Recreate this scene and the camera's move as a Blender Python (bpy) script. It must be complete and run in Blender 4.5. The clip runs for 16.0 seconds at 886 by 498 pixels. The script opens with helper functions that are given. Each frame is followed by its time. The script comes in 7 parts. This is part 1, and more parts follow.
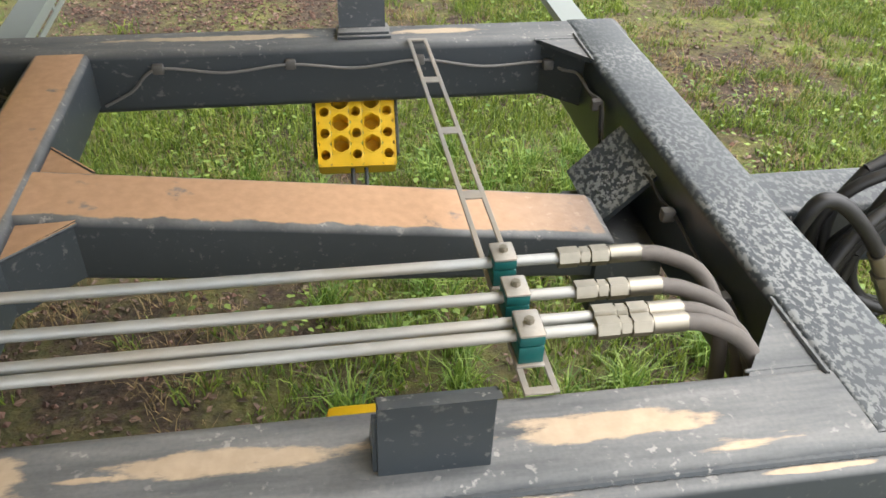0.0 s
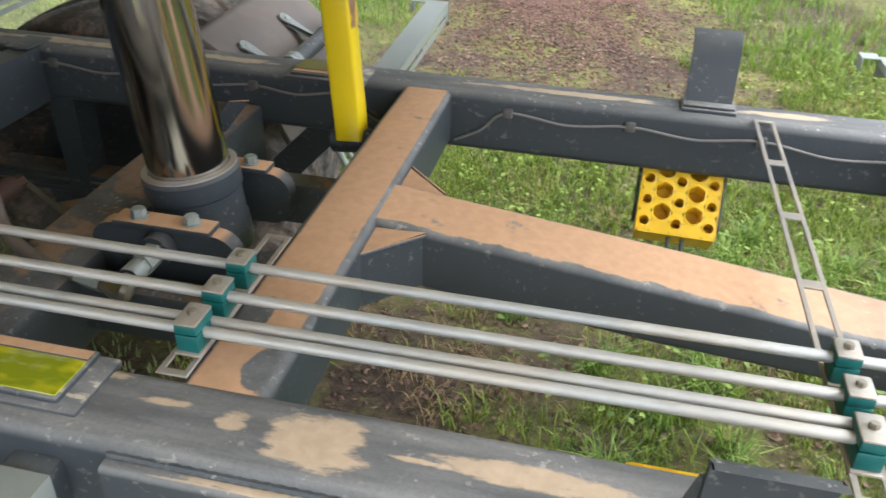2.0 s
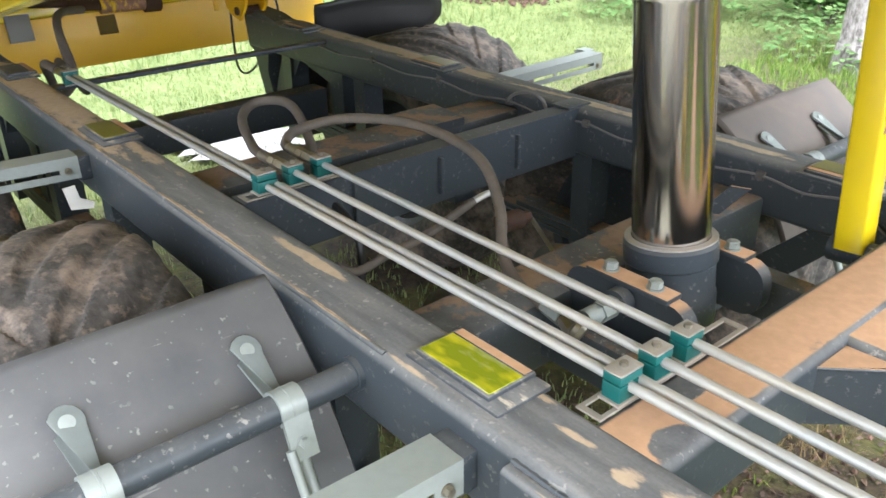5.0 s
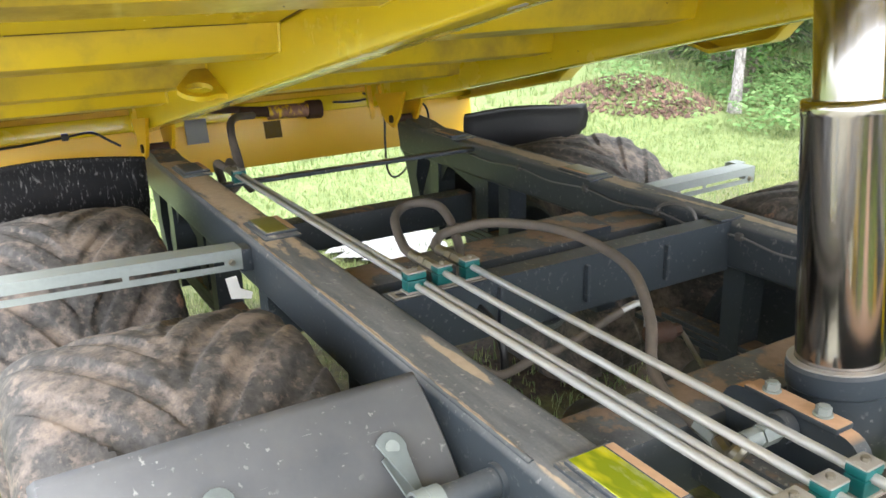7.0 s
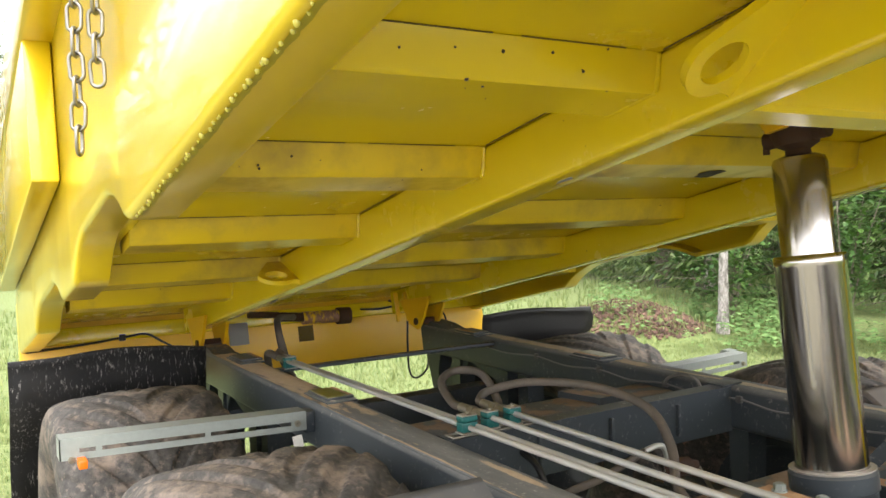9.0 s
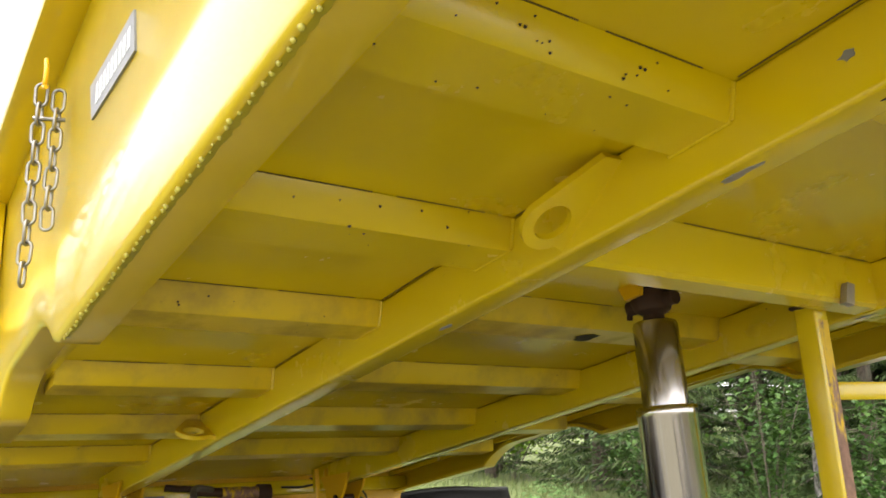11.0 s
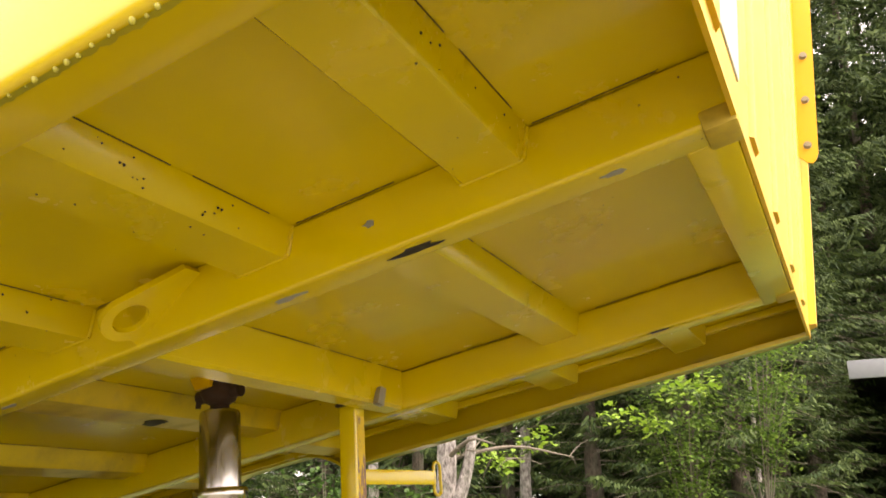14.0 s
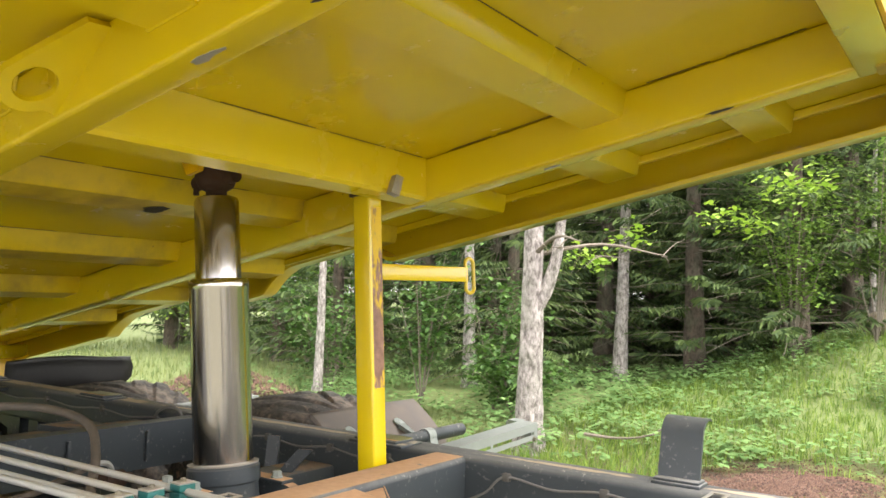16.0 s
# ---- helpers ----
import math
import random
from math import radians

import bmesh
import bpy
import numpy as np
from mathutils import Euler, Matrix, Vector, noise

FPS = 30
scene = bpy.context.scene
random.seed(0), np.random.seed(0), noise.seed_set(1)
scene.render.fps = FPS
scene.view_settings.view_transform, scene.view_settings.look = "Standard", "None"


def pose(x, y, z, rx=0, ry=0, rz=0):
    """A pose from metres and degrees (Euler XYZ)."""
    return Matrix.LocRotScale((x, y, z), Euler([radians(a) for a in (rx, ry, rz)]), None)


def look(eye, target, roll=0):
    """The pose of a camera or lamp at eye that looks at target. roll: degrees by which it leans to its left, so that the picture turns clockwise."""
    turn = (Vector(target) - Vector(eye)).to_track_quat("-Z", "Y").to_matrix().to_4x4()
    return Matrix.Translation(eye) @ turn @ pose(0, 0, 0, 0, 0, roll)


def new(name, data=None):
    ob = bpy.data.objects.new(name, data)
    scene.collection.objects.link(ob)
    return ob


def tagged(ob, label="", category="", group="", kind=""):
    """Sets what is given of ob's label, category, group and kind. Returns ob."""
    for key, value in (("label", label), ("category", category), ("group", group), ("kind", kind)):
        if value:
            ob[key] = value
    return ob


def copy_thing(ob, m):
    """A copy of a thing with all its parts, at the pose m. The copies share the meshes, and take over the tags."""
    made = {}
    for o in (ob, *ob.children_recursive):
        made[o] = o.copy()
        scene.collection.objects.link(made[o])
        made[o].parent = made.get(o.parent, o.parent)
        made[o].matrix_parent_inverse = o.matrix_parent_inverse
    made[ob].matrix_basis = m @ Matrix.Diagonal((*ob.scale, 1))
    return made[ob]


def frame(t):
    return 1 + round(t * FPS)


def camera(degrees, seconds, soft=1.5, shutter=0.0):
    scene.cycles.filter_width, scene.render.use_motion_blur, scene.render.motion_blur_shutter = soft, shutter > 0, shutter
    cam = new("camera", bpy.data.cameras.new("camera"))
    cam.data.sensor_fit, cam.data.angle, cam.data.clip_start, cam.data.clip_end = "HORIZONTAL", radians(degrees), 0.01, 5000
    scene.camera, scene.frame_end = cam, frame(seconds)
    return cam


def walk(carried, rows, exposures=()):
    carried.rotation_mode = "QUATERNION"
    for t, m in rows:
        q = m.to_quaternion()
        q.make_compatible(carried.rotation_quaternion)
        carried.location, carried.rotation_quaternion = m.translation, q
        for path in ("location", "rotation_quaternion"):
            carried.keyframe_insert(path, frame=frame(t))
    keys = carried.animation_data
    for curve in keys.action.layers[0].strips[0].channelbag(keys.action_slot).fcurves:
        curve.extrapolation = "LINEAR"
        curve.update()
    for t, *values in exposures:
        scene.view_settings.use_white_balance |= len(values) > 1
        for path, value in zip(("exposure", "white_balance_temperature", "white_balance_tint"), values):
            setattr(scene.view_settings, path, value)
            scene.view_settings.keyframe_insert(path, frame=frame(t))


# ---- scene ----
cam = camera(57.2, 16.0, 1.5, 0.25)
PATH = [
    (0, (-0.235, -0.789, 1.754), (0.044, 0.801, 0.574), 1.9),
    (0.5, (-0.256, -0.802, 1.76), (-0.057, 0.828, 0.618), 2.1),
    (1, (-0.287, -0.814, 1.759), (-0.217, 0.846, 0.646), 2.2),
    (1.5, (-0.322, -0.826, 1.756), (-0.431, 0.848, 0.667), 2.1),
    (2, (-0.344, -0.841, 1.75), (-0.693, 0.818, 0.688), 1.8),
    (2.5, (-0.341, -0.811, 1.725), (-0.935, 0.798, 0.696), 1.4),
    (3, (-0.297, -0.819, 1.736), (-1.133, 0.694, 0.729), 1.1),
    (3.5, (-0.279, -0.835, 1.736), (-1.304, 0.576, 0.755), 1.0),
    (4, (-0.274, -0.843, 1.739), (-1.449, 0.464, 0.785), 0.5),
    (4.5, (-0.283, -0.849, 1.737), (-1.556, 0.382, 0.807), 0.0),
    (4.7, (-0.287, -0.849, 1.737), (-1.604, 0.349, 0.825), -0.3),
    (6.8, (-0.308, -0.885, 1.746), (-1.914, 0.087, 1.057), -1.2),
    (7, (-0.311, -0.882, 1.737), (-1.947, 0.071, 1.093), -1.4),
    (7.5, (-0.3, -0.928, 1.72), (-1.995, -0.017, 1.175), -1.3),
    (8, (-0.228, -1.016, 1.667), (-1.973, -0.097, 1.336), -1.3),
    (8.2, (-0.199, -1.077, 1.675), (-1.939, -0.125, 1.414), -1.6),
    (10.3, (0.199, -1.275, 1.496), (-1.481, -0.212, 1.71), -0.3),
    (10.4, (0.202, -1.27, 1.492), (-1.473, -0.206, 1.742), -0.4),
    (10.5, (0.21, -1.278, 1.491), (-1.452, -0.2, 1.768), -0.2),
    (11, (0.235, -1.265, 1.49), (-1.364, -0.135, 1.9), 0.0),
    (11.5, (0.266, -1.238, 1.5), (-1.24, -0.019, 1.996), 0.5),
    (12, (0.315, -1.275, 1.517), (-1.038, 0.075, 2.106), 0.6),
    (12.5, (0.365, -1.374, 1.493), (-0.81, 0.101, 2.157), 0.7),
    (13, (0.409, -1.409, 1.484), (-0.618, 0.157, 2.184), 0.5),
    (13.5, (0.445, -1.447, 1.468), (-0.446, 0.201, 2.168), -0.1),
    (14, (0.471, -1.448, 1.464), (-0.374, 0.259, 2.074), -0.3),
    (14.5, (0.46, -1.432, 1.456), (-0.408, 0.311, 1.916), -0.2),
    (15, (0.441, -1.373, 1.432), (-0.482, 0.373, 1.751), 0.3),
    (15.3, (0.407, -1.31, 1.464), (-0.513, 0.453, 1.674), 0.8),
    (15.5, (0.468, -1.217, 1.434), (-0.535, 0.501, 1.633), 1.0),
    (16, (0.537, -1.028, 1.491), (-0.586, 0.622, 1.612), 1.7),
]
EXPOSURES = [(0.0, 2.02, 6450, 10), (1.0, 2.12, 6400, 10), (2.0, 2.32, 6100, 10), (3.0, 2.75, 6000, 10), (3.5, 2.87, 6000, 10), (4.5, 3.0, 6000, 10), (7.0, 3.08, 6100, 10), (8.2, 2.88, 6400, 10), (10.5, 2.29, 7000, 11), (12.5, 2.43, 6500, 11), (13.5, 2.28, 7000, 13), (14.0, 2.3, 7900, 17), (14.5, 2.37, 8500, 19), (15.0, 2.52, 8000, 17), (16.0, 2.64, 6900, 11)]
walk(cam, [(t, look(eye, target, roll)) for t, eye, target, roll in PATH], EXPOSURES)

# ---- light ----
world = bpy.data.worlds.new("overcast_sky")
scene.world = world
world.use_nodes = True
wn, wl = world.node_tree.nodes, world.node_tree.links
sky = wn.new("ShaderNodeTexSky")
sky.sky_type, sky.sun_disc = "NISHITA", False
sky.sun_elevation, sky.sun_rotation = radians(60), radians(101)
sky.dust_density, sky.air_density = 4.0, 1.0
grey = wn.new("ShaderNodeHueSaturation")
grey.inputs["Saturation"].default_value = 0.22
wl.new(sky.outputs[0], grey.inputs["Color"])
cloud = wn.new("ShaderNodeMix")
cloud.data_type = "RGBA"
cloud.inputs[0].default_value = 0.55
cloud.inputs[7].default_value = (4.75, 4.75, 4.75, 1)
wl.new(grey.outputs[0], cloud.inputs[6])
wl.new(cloud.outputs[2], wn["Background"].inputs["Color"])
wn["Background"].inputs["Strength"].default_value = 0.15
sun = new("sun", bpy.data.lights.new("sun", "SUN"))
sun.data.energy, sun.data.angle, sun.data.color = 0.7, radians(80), (1.0, 0.96, 0.9)
sun.matrix_world = look((6.0, -1.2, 10.0), (0.0, 0.0, 0.0))

# ---- materials ----
def mat_base(name, colour, rough=0.5, metal=0.0, coat=0.0):
    m = bpy.data.materials.new(name)
    m.use_nodes = True
    b = m.node_tree.nodes["Principled BSDF"]
    b.inputs["Base Color"].default_value = (*colour, 1)
    b.inputs["Roughness"].default_value = rough
    b.inputs["Metallic"].default_value = metal
    b.inputs["Coat Weight"].default_value = coat
    b.inputs["Coat Roughness"].default_value = 0.12
    return m, m.node_tree.nodes, m.node_tree.links, b


def tex_noise(n, l, scale, detail=5.0, stretch=(1, 1, 1), rough=0.6):
    tc = n.new("ShaderNodeTexCoord")
    mp = n.new("ShaderNodeMapping")
    mp.inputs["Scale"].default_value = stretch
    t = n.new("ShaderNodeTexNoise")
    t.inputs["Scale"].default_value, t.inputs["Detail"].default_value = scale, detail
    t.inputs["Roughness"].default_value = rough
    l.new(tc.outputs["Object"], mp.inputs["Vector"])
    l.new(mp.outputs[0], t.inputs["Vector"])
    return t.outputs["Fac"]


def tex_voronoi(n, l, scale, feature="F1", stretch=(1, 1, 1)):
    tc = n.new("ShaderNodeTexCoord")
    mp = n.new("ShaderNodeMapping")
    mp.inputs["Scale"].default_value = stretch
    t = n.new("ShaderNodeTexVoronoi")
    t.feature = feature
    t.inputs["Scale"].default_value = scale
    l.new(tc.outputs["Object"], mp.inputs["Vector"])
    l.new(mp.outputs[0], t.inputs["Vector"])
    return t.outputs["Distance"]


def span(n, l, value, a, b, lo=0.0, hi=1.0):
    r = n.new("ShaderNodeMapRange")
    r.inputs["From Min"].default_value, r.inputs["From Max"].default_value = a, b
    r.inputs["To Min"].default_value, r.inputs["To Max"].default_value = lo, hi
    l.new(value, r.inputs["Value"])
    return r.outputs[0]


def calc(n, l, op, a, b):
    m = n.new("ShaderNodeMath")
    m.operation = op
    m.use_clamp = op in ("MULTIPLY", "ADD", "SUBTRACT")
    for i, v in enumerate((a, b)):
        if isinstance(v, (int, float)):
            m.inputs[i].default_value = v
        else:
            l.new(v, m.inputs[i])
    return m.outputs[0]


def blend(n, l, fac, a, b):
    m = n.new("ShaderNodeMix")
    m.data_type = "RGBA"
    if isinstance(fac, (int, float)):
        m.inputs[0].default_value = fac
    else:
        l.new(fac, m.inputs[0])
    for i, v in ((6, a), (7, b)):
        if isinstance(v, tuple):
            m.inputs[i].default_value = (*v, 1)
        else:
            l.new(v, m.inputs[i])
    return m.outputs[2]


def relief(n, l, b, height, strength=0.2, distance=0.002):
    bump = n.new("ShaderNodeBump")
    bump.inputs["Strength"].default_value, bump.inputs["Distance"].default_value = strength, distance
    l.new(height, bump.inputs["Height"])
    l.new(bump.outputs[0], b.inputs["Normal"])


def facing_up(n, l, a=0.8, b=0.97):
    g = n.new("ShaderNodeNewGeometry")
    s = n.new("ShaderNodeSeparateXYZ")
    l.new(g.outputs["Normal"], s.inputs[0])
    return span(n, l, s.outputs["Z"], a, b)


GREY = (0.032, 0.040, 0.048)
def grey_paint(name, dust, amount, streak=(1, 1, 1), film=0.35, rough=0.42, dust_scale=9.0, edge=(0.9, 0.985), band=None, stains=(), bald=()):
    """Dark grey paint with dried dust lying on what faces up. amount: how much of it is covered."""
    m, n, l, b = mat_base(name, GREY, rough)
    b.inputs["Specular IOR Level"].default_value = 0.36
    big = tex_noise(n, l, dust_scale, 6.0, streak)
    fine = tex_noise(n, l, 160.0, 3.0)
    up = facing_up(n, l, *edge)
    cover = calc(n, l, "MULTIPLY", up, span(n, l, big, 0.62 - 0.5 * amount, 0.68 - 0.5 * amount))
    tc = n.new("ShaderNodeTexCoord")
    xyz = n.new("ShaderNodeSeparateXYZ")
    l.new(tc.outputs["Object"], xyz.inputs[0])
    ragged = calc(n, l, "SUBTRACT", tex_noise(n, l, 13.0, 8.0, (1, 1, 1), 0.62), 0.0)
    streaky = tex_noise(n, l, 15.0, 9.0, (0.45, 1.35, 1), 0.66)
    def away(axis, centre, half):
        d = n.new("ShaderNodeMath")
        d.operation = "SUBTRACT"
        l.new(xyz.outputs[axis], d.inputs[0])
        d.inputs[1].default_value = centre
        q = n.new("ShaderNodeMath")
        q.operation = "DIVIDE"
        l.new(d.outputs[0], q.inputs[0])
        q.inputs[1].default_value = half
        s = n.new("ShaderNodeMath")
        s.operation = "POWER"
        a = n.new("ShaderNodeMath")
        a.operation = "ABSOLUTE"
        l.new(q.outputs[0], a.inputs[0])
        l.new(a.outputs[0], s.inputs[0])
        s.inputs[1].default_value = 2.0
        return s.outputs[0]
    def plus(a, b_):
        m2 = n.new("ShaderNodeMath")
        m2.operation = "ADD"
        for i, v in enumerate((a, b_)):
            if isinstance(v, (int, float)):
                m2.inputs[i].default_value = v
            else:
                l.new(v, m2.inputs[i])
        return m2.outputs[0]
    if band:
        cover = calc(n, l, "MULTIPLY", cover, span(n, l, plus(away(*band), span(n, l, ragged, 0.3, 0.7, -0.28, 0.28)), 1.06, 0.92))
        cover = calc(n, l, "MULTIPLY", cover, span(n, l, tex_noise(n, l, 11.0, 7.0), 0.315, 0.395))
    for cx, cy, rx, ry in bald:
        d = plus(plus(away("X", cx, rx), away("Y", cy, ry)), span(n, l, ragged, 0.3, 0.7, -0.5, 0.5))
        cover = calc(n, l, "MULTIPLY", cover, span(n, l, d, 0.85, 1.05))
    for cx, cy, rx, ry in stains:
        d = plus(plus(away("X", cx, rx), away("Y", cy, ry)), span(n, l, streaky, 0.32, 0.68, -1.0, 1.0))
        cover = calc(n, l, "ADD", cover, calc(n, l, "MULTIPLY", up, span(n, l, d, 1.10, 0.62, 0.0, 0.9)))
    light_film = calc(n, l, "MULTIPLY", span(n, l, tex_noise(n, l, 14.0, 6.0, streak), 0.28, 0.72, 0.22 * film, 0.95 * film), span(n, l, fine, 0.3, 0.6, 0.8, 1.0))
    soft_up = facing_up(n, l, 0.1, 0.9)
    light_film = calc(n, l, "MULTIPLY", light_film, span(n, l, soft_up, 0, 1, 0.05, 1.0))
    speck = span(n, l, tex_noise(n, l, 75.0, 3.0), 0.60, 0.67)
    speck = calc(n, l, "MULTIPLY", speck, span(n, l, tex_noise(n, l, 11.0, 3.0), 0.42, 0.6))
    c = blend(n, l, light_film, GREY, (0.26, 0.257, 0.25))
    c = blend(n, l, calc(n, l, "MULTIPLY", speck, calc(n, l, "MULTIPLY", span(n, l, soft_up, 0, 1, 0.35, 1.0), 0.6)), c, (0.42, 0.40, 0.37))
    shade = blend(n, l, span(n, l, tex_noise(n, l, 55.0, 4.0), 0.35, 0.7), dust, tuple(min(1.0, v * 1.14 + 0.01) for v in dust))
    c = blend(n, l, cover, c, shade)
    l.new(c, b.inputs["Base Color"])
    l.new(span(n, l, calc(n, l, "ADD", cover, light_film), 0.0, 0.7, rough, 0.85), b.inputs["Roughness"])
    relief(n, l, b, calc(n, l, "ADD", calc(n, l, "MULTIPLY", fine, 0.5), calc(n, l, "MULTIPLY", cover, 0.5)), 0.15, 0.0008)
    return m


TAN, BEIGE, CLAY = (0.43, 0.262, 0.155), (0.42, 0.335, 0.24), (0.22, 0.155, 0.11)
M_RAIL = grey_paint("rail_paint", (0.45, 0.345, 0.24), -0.12, (0.32, 2.4, 1), 0.95, 0.36, 9.0, (0.9, 0.985), None,
                    ((-0.38, -0.190, 0.17, 0.016), (0.06, -0.192, 0.15, 0.019), (-0.625, -0.200, 0.062, 0.042), (-0.50, -0.196, 0.05, 0.006), (-0.735, -0.188, 0.024, 0.020), (-0.82, -0.178, 0.045, 0.009), (-0.74, -0.279, 0.09, 0.004), (-3.3, -0.2, 0.6, 0.045), (-0.95, -0.15, 0.06, 0.012), (-0.16, -0.272, 0.20, 0.007), (-0.6, -0.272, 0.16, 0.006), (0.30, -0.272, 0.07, 0.005), (-2.4, -0.17, 0.30, 0.02), (-1.5, -0.165, 0.12, 0.012), (-1.75, -0.247, 0.72, 0.0065), (-3.05, -0.20, 0.75, 0.085)))
M_FARRAIL = grey_paint("far_rail_paint", BEIGE, -0.05, (0.25, 2.0, 1), 0.8, 0.45, 9.0, (0.9, 0.985), None,
                       ((-0.48, 1.018, 0.26, 0.015), (0.06, 1.018, 0.13, 0.017), (-1.6, 1.013, 0.5, 0.02), (-2.9, 1.013, 0.9, 0.035)))
M_CROSS = grey_paint("dusty_beam_paint", TAN, 0.95, (1, 1, 1), 0.85, 0.42, 7.0, (0.93, 0.995), ("X", -0.774, 0.052), (), ((-0.728, -0.085, 0.038, 0.055), (-0.80, 0.02, 0.03, 0.035)))
M_CENTRE = grey_paint("dusty_centre_beam_paint", TAN, 0.95, (1, 1, 1), 0.85, 0.42, 7.0, (0.90, 0.98), ("Y", 0.412, 0.066))
M_CHALK = grey_paint("chalk_smeared_paint", (0.46, 0.40, 0.31), 0.16, (0.5, 1.6, 1), 0.95, 0.5, 16.0)
M_DUSTY = grey_paint("dusty_plate_paint", TAN, 0.7, (1, 1, 1), 0.6, 0.42, 12.0, (0.8, 0.97))
M_LOW = grey_paint("low_beam_paint", CLAY, 0.3, (1, 1, 1), 0.6, 0.5, 10.0)
M_GREY = grey_paint("plain_grey_paint", BEIGE, -0.2, (1, 1, 1), 0.3, 0.38)
M_BLACK = grey_paint("black_steel", CLAY, 0.15, (1, 1, 1), 0.25, 0.5)


def wet_paint():
    m, n, l, b = mat_base("rain_wet_paint", GREY, 0.25)
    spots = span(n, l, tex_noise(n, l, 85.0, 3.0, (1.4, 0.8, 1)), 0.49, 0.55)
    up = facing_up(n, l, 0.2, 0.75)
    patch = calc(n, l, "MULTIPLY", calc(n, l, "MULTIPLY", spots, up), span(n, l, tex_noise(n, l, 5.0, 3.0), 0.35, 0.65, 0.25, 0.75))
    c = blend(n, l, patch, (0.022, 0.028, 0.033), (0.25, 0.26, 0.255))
    l.new(c, b.inputs["Base Color"])
    l.new(span(n, l, patch, 0, 0.6, 0.3, 0.65), b.inputs["Roughness"])
    relief(n, l, b, tex_noise(n, l, 70.0, 3.0), 0.2, 0.001)
    return m


M_WET = wet_paint()


def yellow_paint(name, colour=(0.77, 0.55, 0.006), dirt=0.03, rough=0.27, mud=(0.40, 0.30, 0.10)):
    m, n, l, b = mat_base(name, colour, rough, 0.0, 0.45)
    v = span(n, l, tex_noise(n, l, 2.3, 4.0), 0.3, 0.7)
    c = blend(n, l, v, colour, tuple(x * 0.92 for x in colour))
    film = calc(n, l, "MULTIPLY", span(n, l, tex_noise(n, l, 5.0, 7.0), 0.45, 0.75), dirt)
    c = blend(n, l, film, c, mud)
    chip = calc(n, l, "MULTIPLY", span(n, l, tex_voronoi(n, l, 26.0), 0.07, 0.045), span(n, l, tex_noise(n, l, 4.0, 2.0), 0.6, 0.66))
    c = blend(n, l, chip, c, (0.06, 0.035, 0.02))
    l.new(c, b.inputs["Base Color"])
    l.new(span(n, l, film, 0, 0.3, rough, rough + 0.25), b.inputs["Roughness"])
    relief(n, l, b, tex_noise(n, l, 9.0, 3.0), 0.02, 0.002)
    return m


M_YELLOW = yellow_paint("yellow_paint", (0.68, 0.508, 0.006), 0.05, 0.25, (0.55, 0.41, 0.16))
M_YELLOW_MUDDY = yellow_paint("road_dirty_yellow_paint", (0.68, 0.485, 0.006), 0.75, 0.4, (0.17, 0.12, 0.05))
M_YELLOW_CLEAN = yellow_paint("glossy_yellow_paint", (0.60, 0.432, 0.005), 0.08, 0.32)
M_YELLOW_CLEAN.node_tree.nodes["Principled BSDF"].inputs["Coat Weight"].default_value = 0.85
M_YELLOW_CLEAN.node_tree.nodes["Principled BSDF"].inputs["Coat Roughness"].default_value = 0.09
M_YELLOW_CLEAN.node_tree.nodes["Principled BSDF"].inputs["Specular IOR Level"].default_value = 0.35
M_YELLOW_OLD = yellow_paint("worn_yellow_paint", (0.70, 0.405, 0.004), 0.05, 0.4)
M_YELLOW_OLD.node_tree.nodes["Principled BSDF"].inputs["Coat Weight"].default_value = 0.1


def simple(name, colour, rough, metal=0.0, vary=0.25, scale=40.0, bump=0.1, other=None):
    m, n, l, b = mat_base(name, colour, rough, metal)
    f = span(n, l, tex_noise(n, l, scale, 5.0), 0.3, 0.7)
    f2 = span(n, l, tex_noise(n, l, scale * 0.15, 3.0), 0.35, 0.65)
    c = blend(n, l, f, tuple(v * (1 - vary) for v in colour), colour)
    c = blend(n, l, calc(n, l, "MULTIPLY", f2, 0.6 if other else vary), c, other or tuple(v * 0.7 for v in colour))
    l.new(c, b.inputs["Base Color"])
    l.new(span(n, l, f, 0, 1, rough * 0.8, min(1.0, rough * 1.2)), b.inputs["Roughness"])
    relief(n, l, b, f, bump, 0.001)
    return m


M_CHROME = simple("oily_chrome", (0.46, 0.435, 0.42), 0.16, 1.0, 0.12, 3.0, 0.01)
M_ZINC = simple("zinc_tube", (0.43, 0.445, 0.44), 0.5, 0.4, 0.2, 30.0, 0.03, (0.46, 0.41, 0.34))
M_GALV = simple("galvanised_steel", (0.29, 0.32, 0.305), 0.5, 0.3, 0.14, 60.0, 0.05)
M_STRIP = simple("dull_strip_steel", (0.27, 0.265, 0.25), 0.55, 0.3, 0.3, 60.0, 0.05, (0.34, 0.28, 0.21))
M_FIT = simple("plated_fitting", (0.27, 0.25, 0.20), 0.36, 0.8, 0.25, 60.0, 0.05, (0.36, 0.32, 0.26))
M_CLAMPCAP = simple("dusty_cap_steel", (0.40, 0.39, 0.36), 0.5, 0.4, 0.3, 90.0, 0.1, (0.36, 0.29, 0.22))
M_TEAL = simple("teal_plastic", (0.004, 0.105, 0.10), 0.45, 0.0, 0.25, 60.0, 0.05)
M_HOSE = simple("dusty_hose_rubber", (0.13, 0.105, 0.085), 0.75, 0.0, 0.3, 90.0, 0.3, (0.06, 0.055, 0.05))
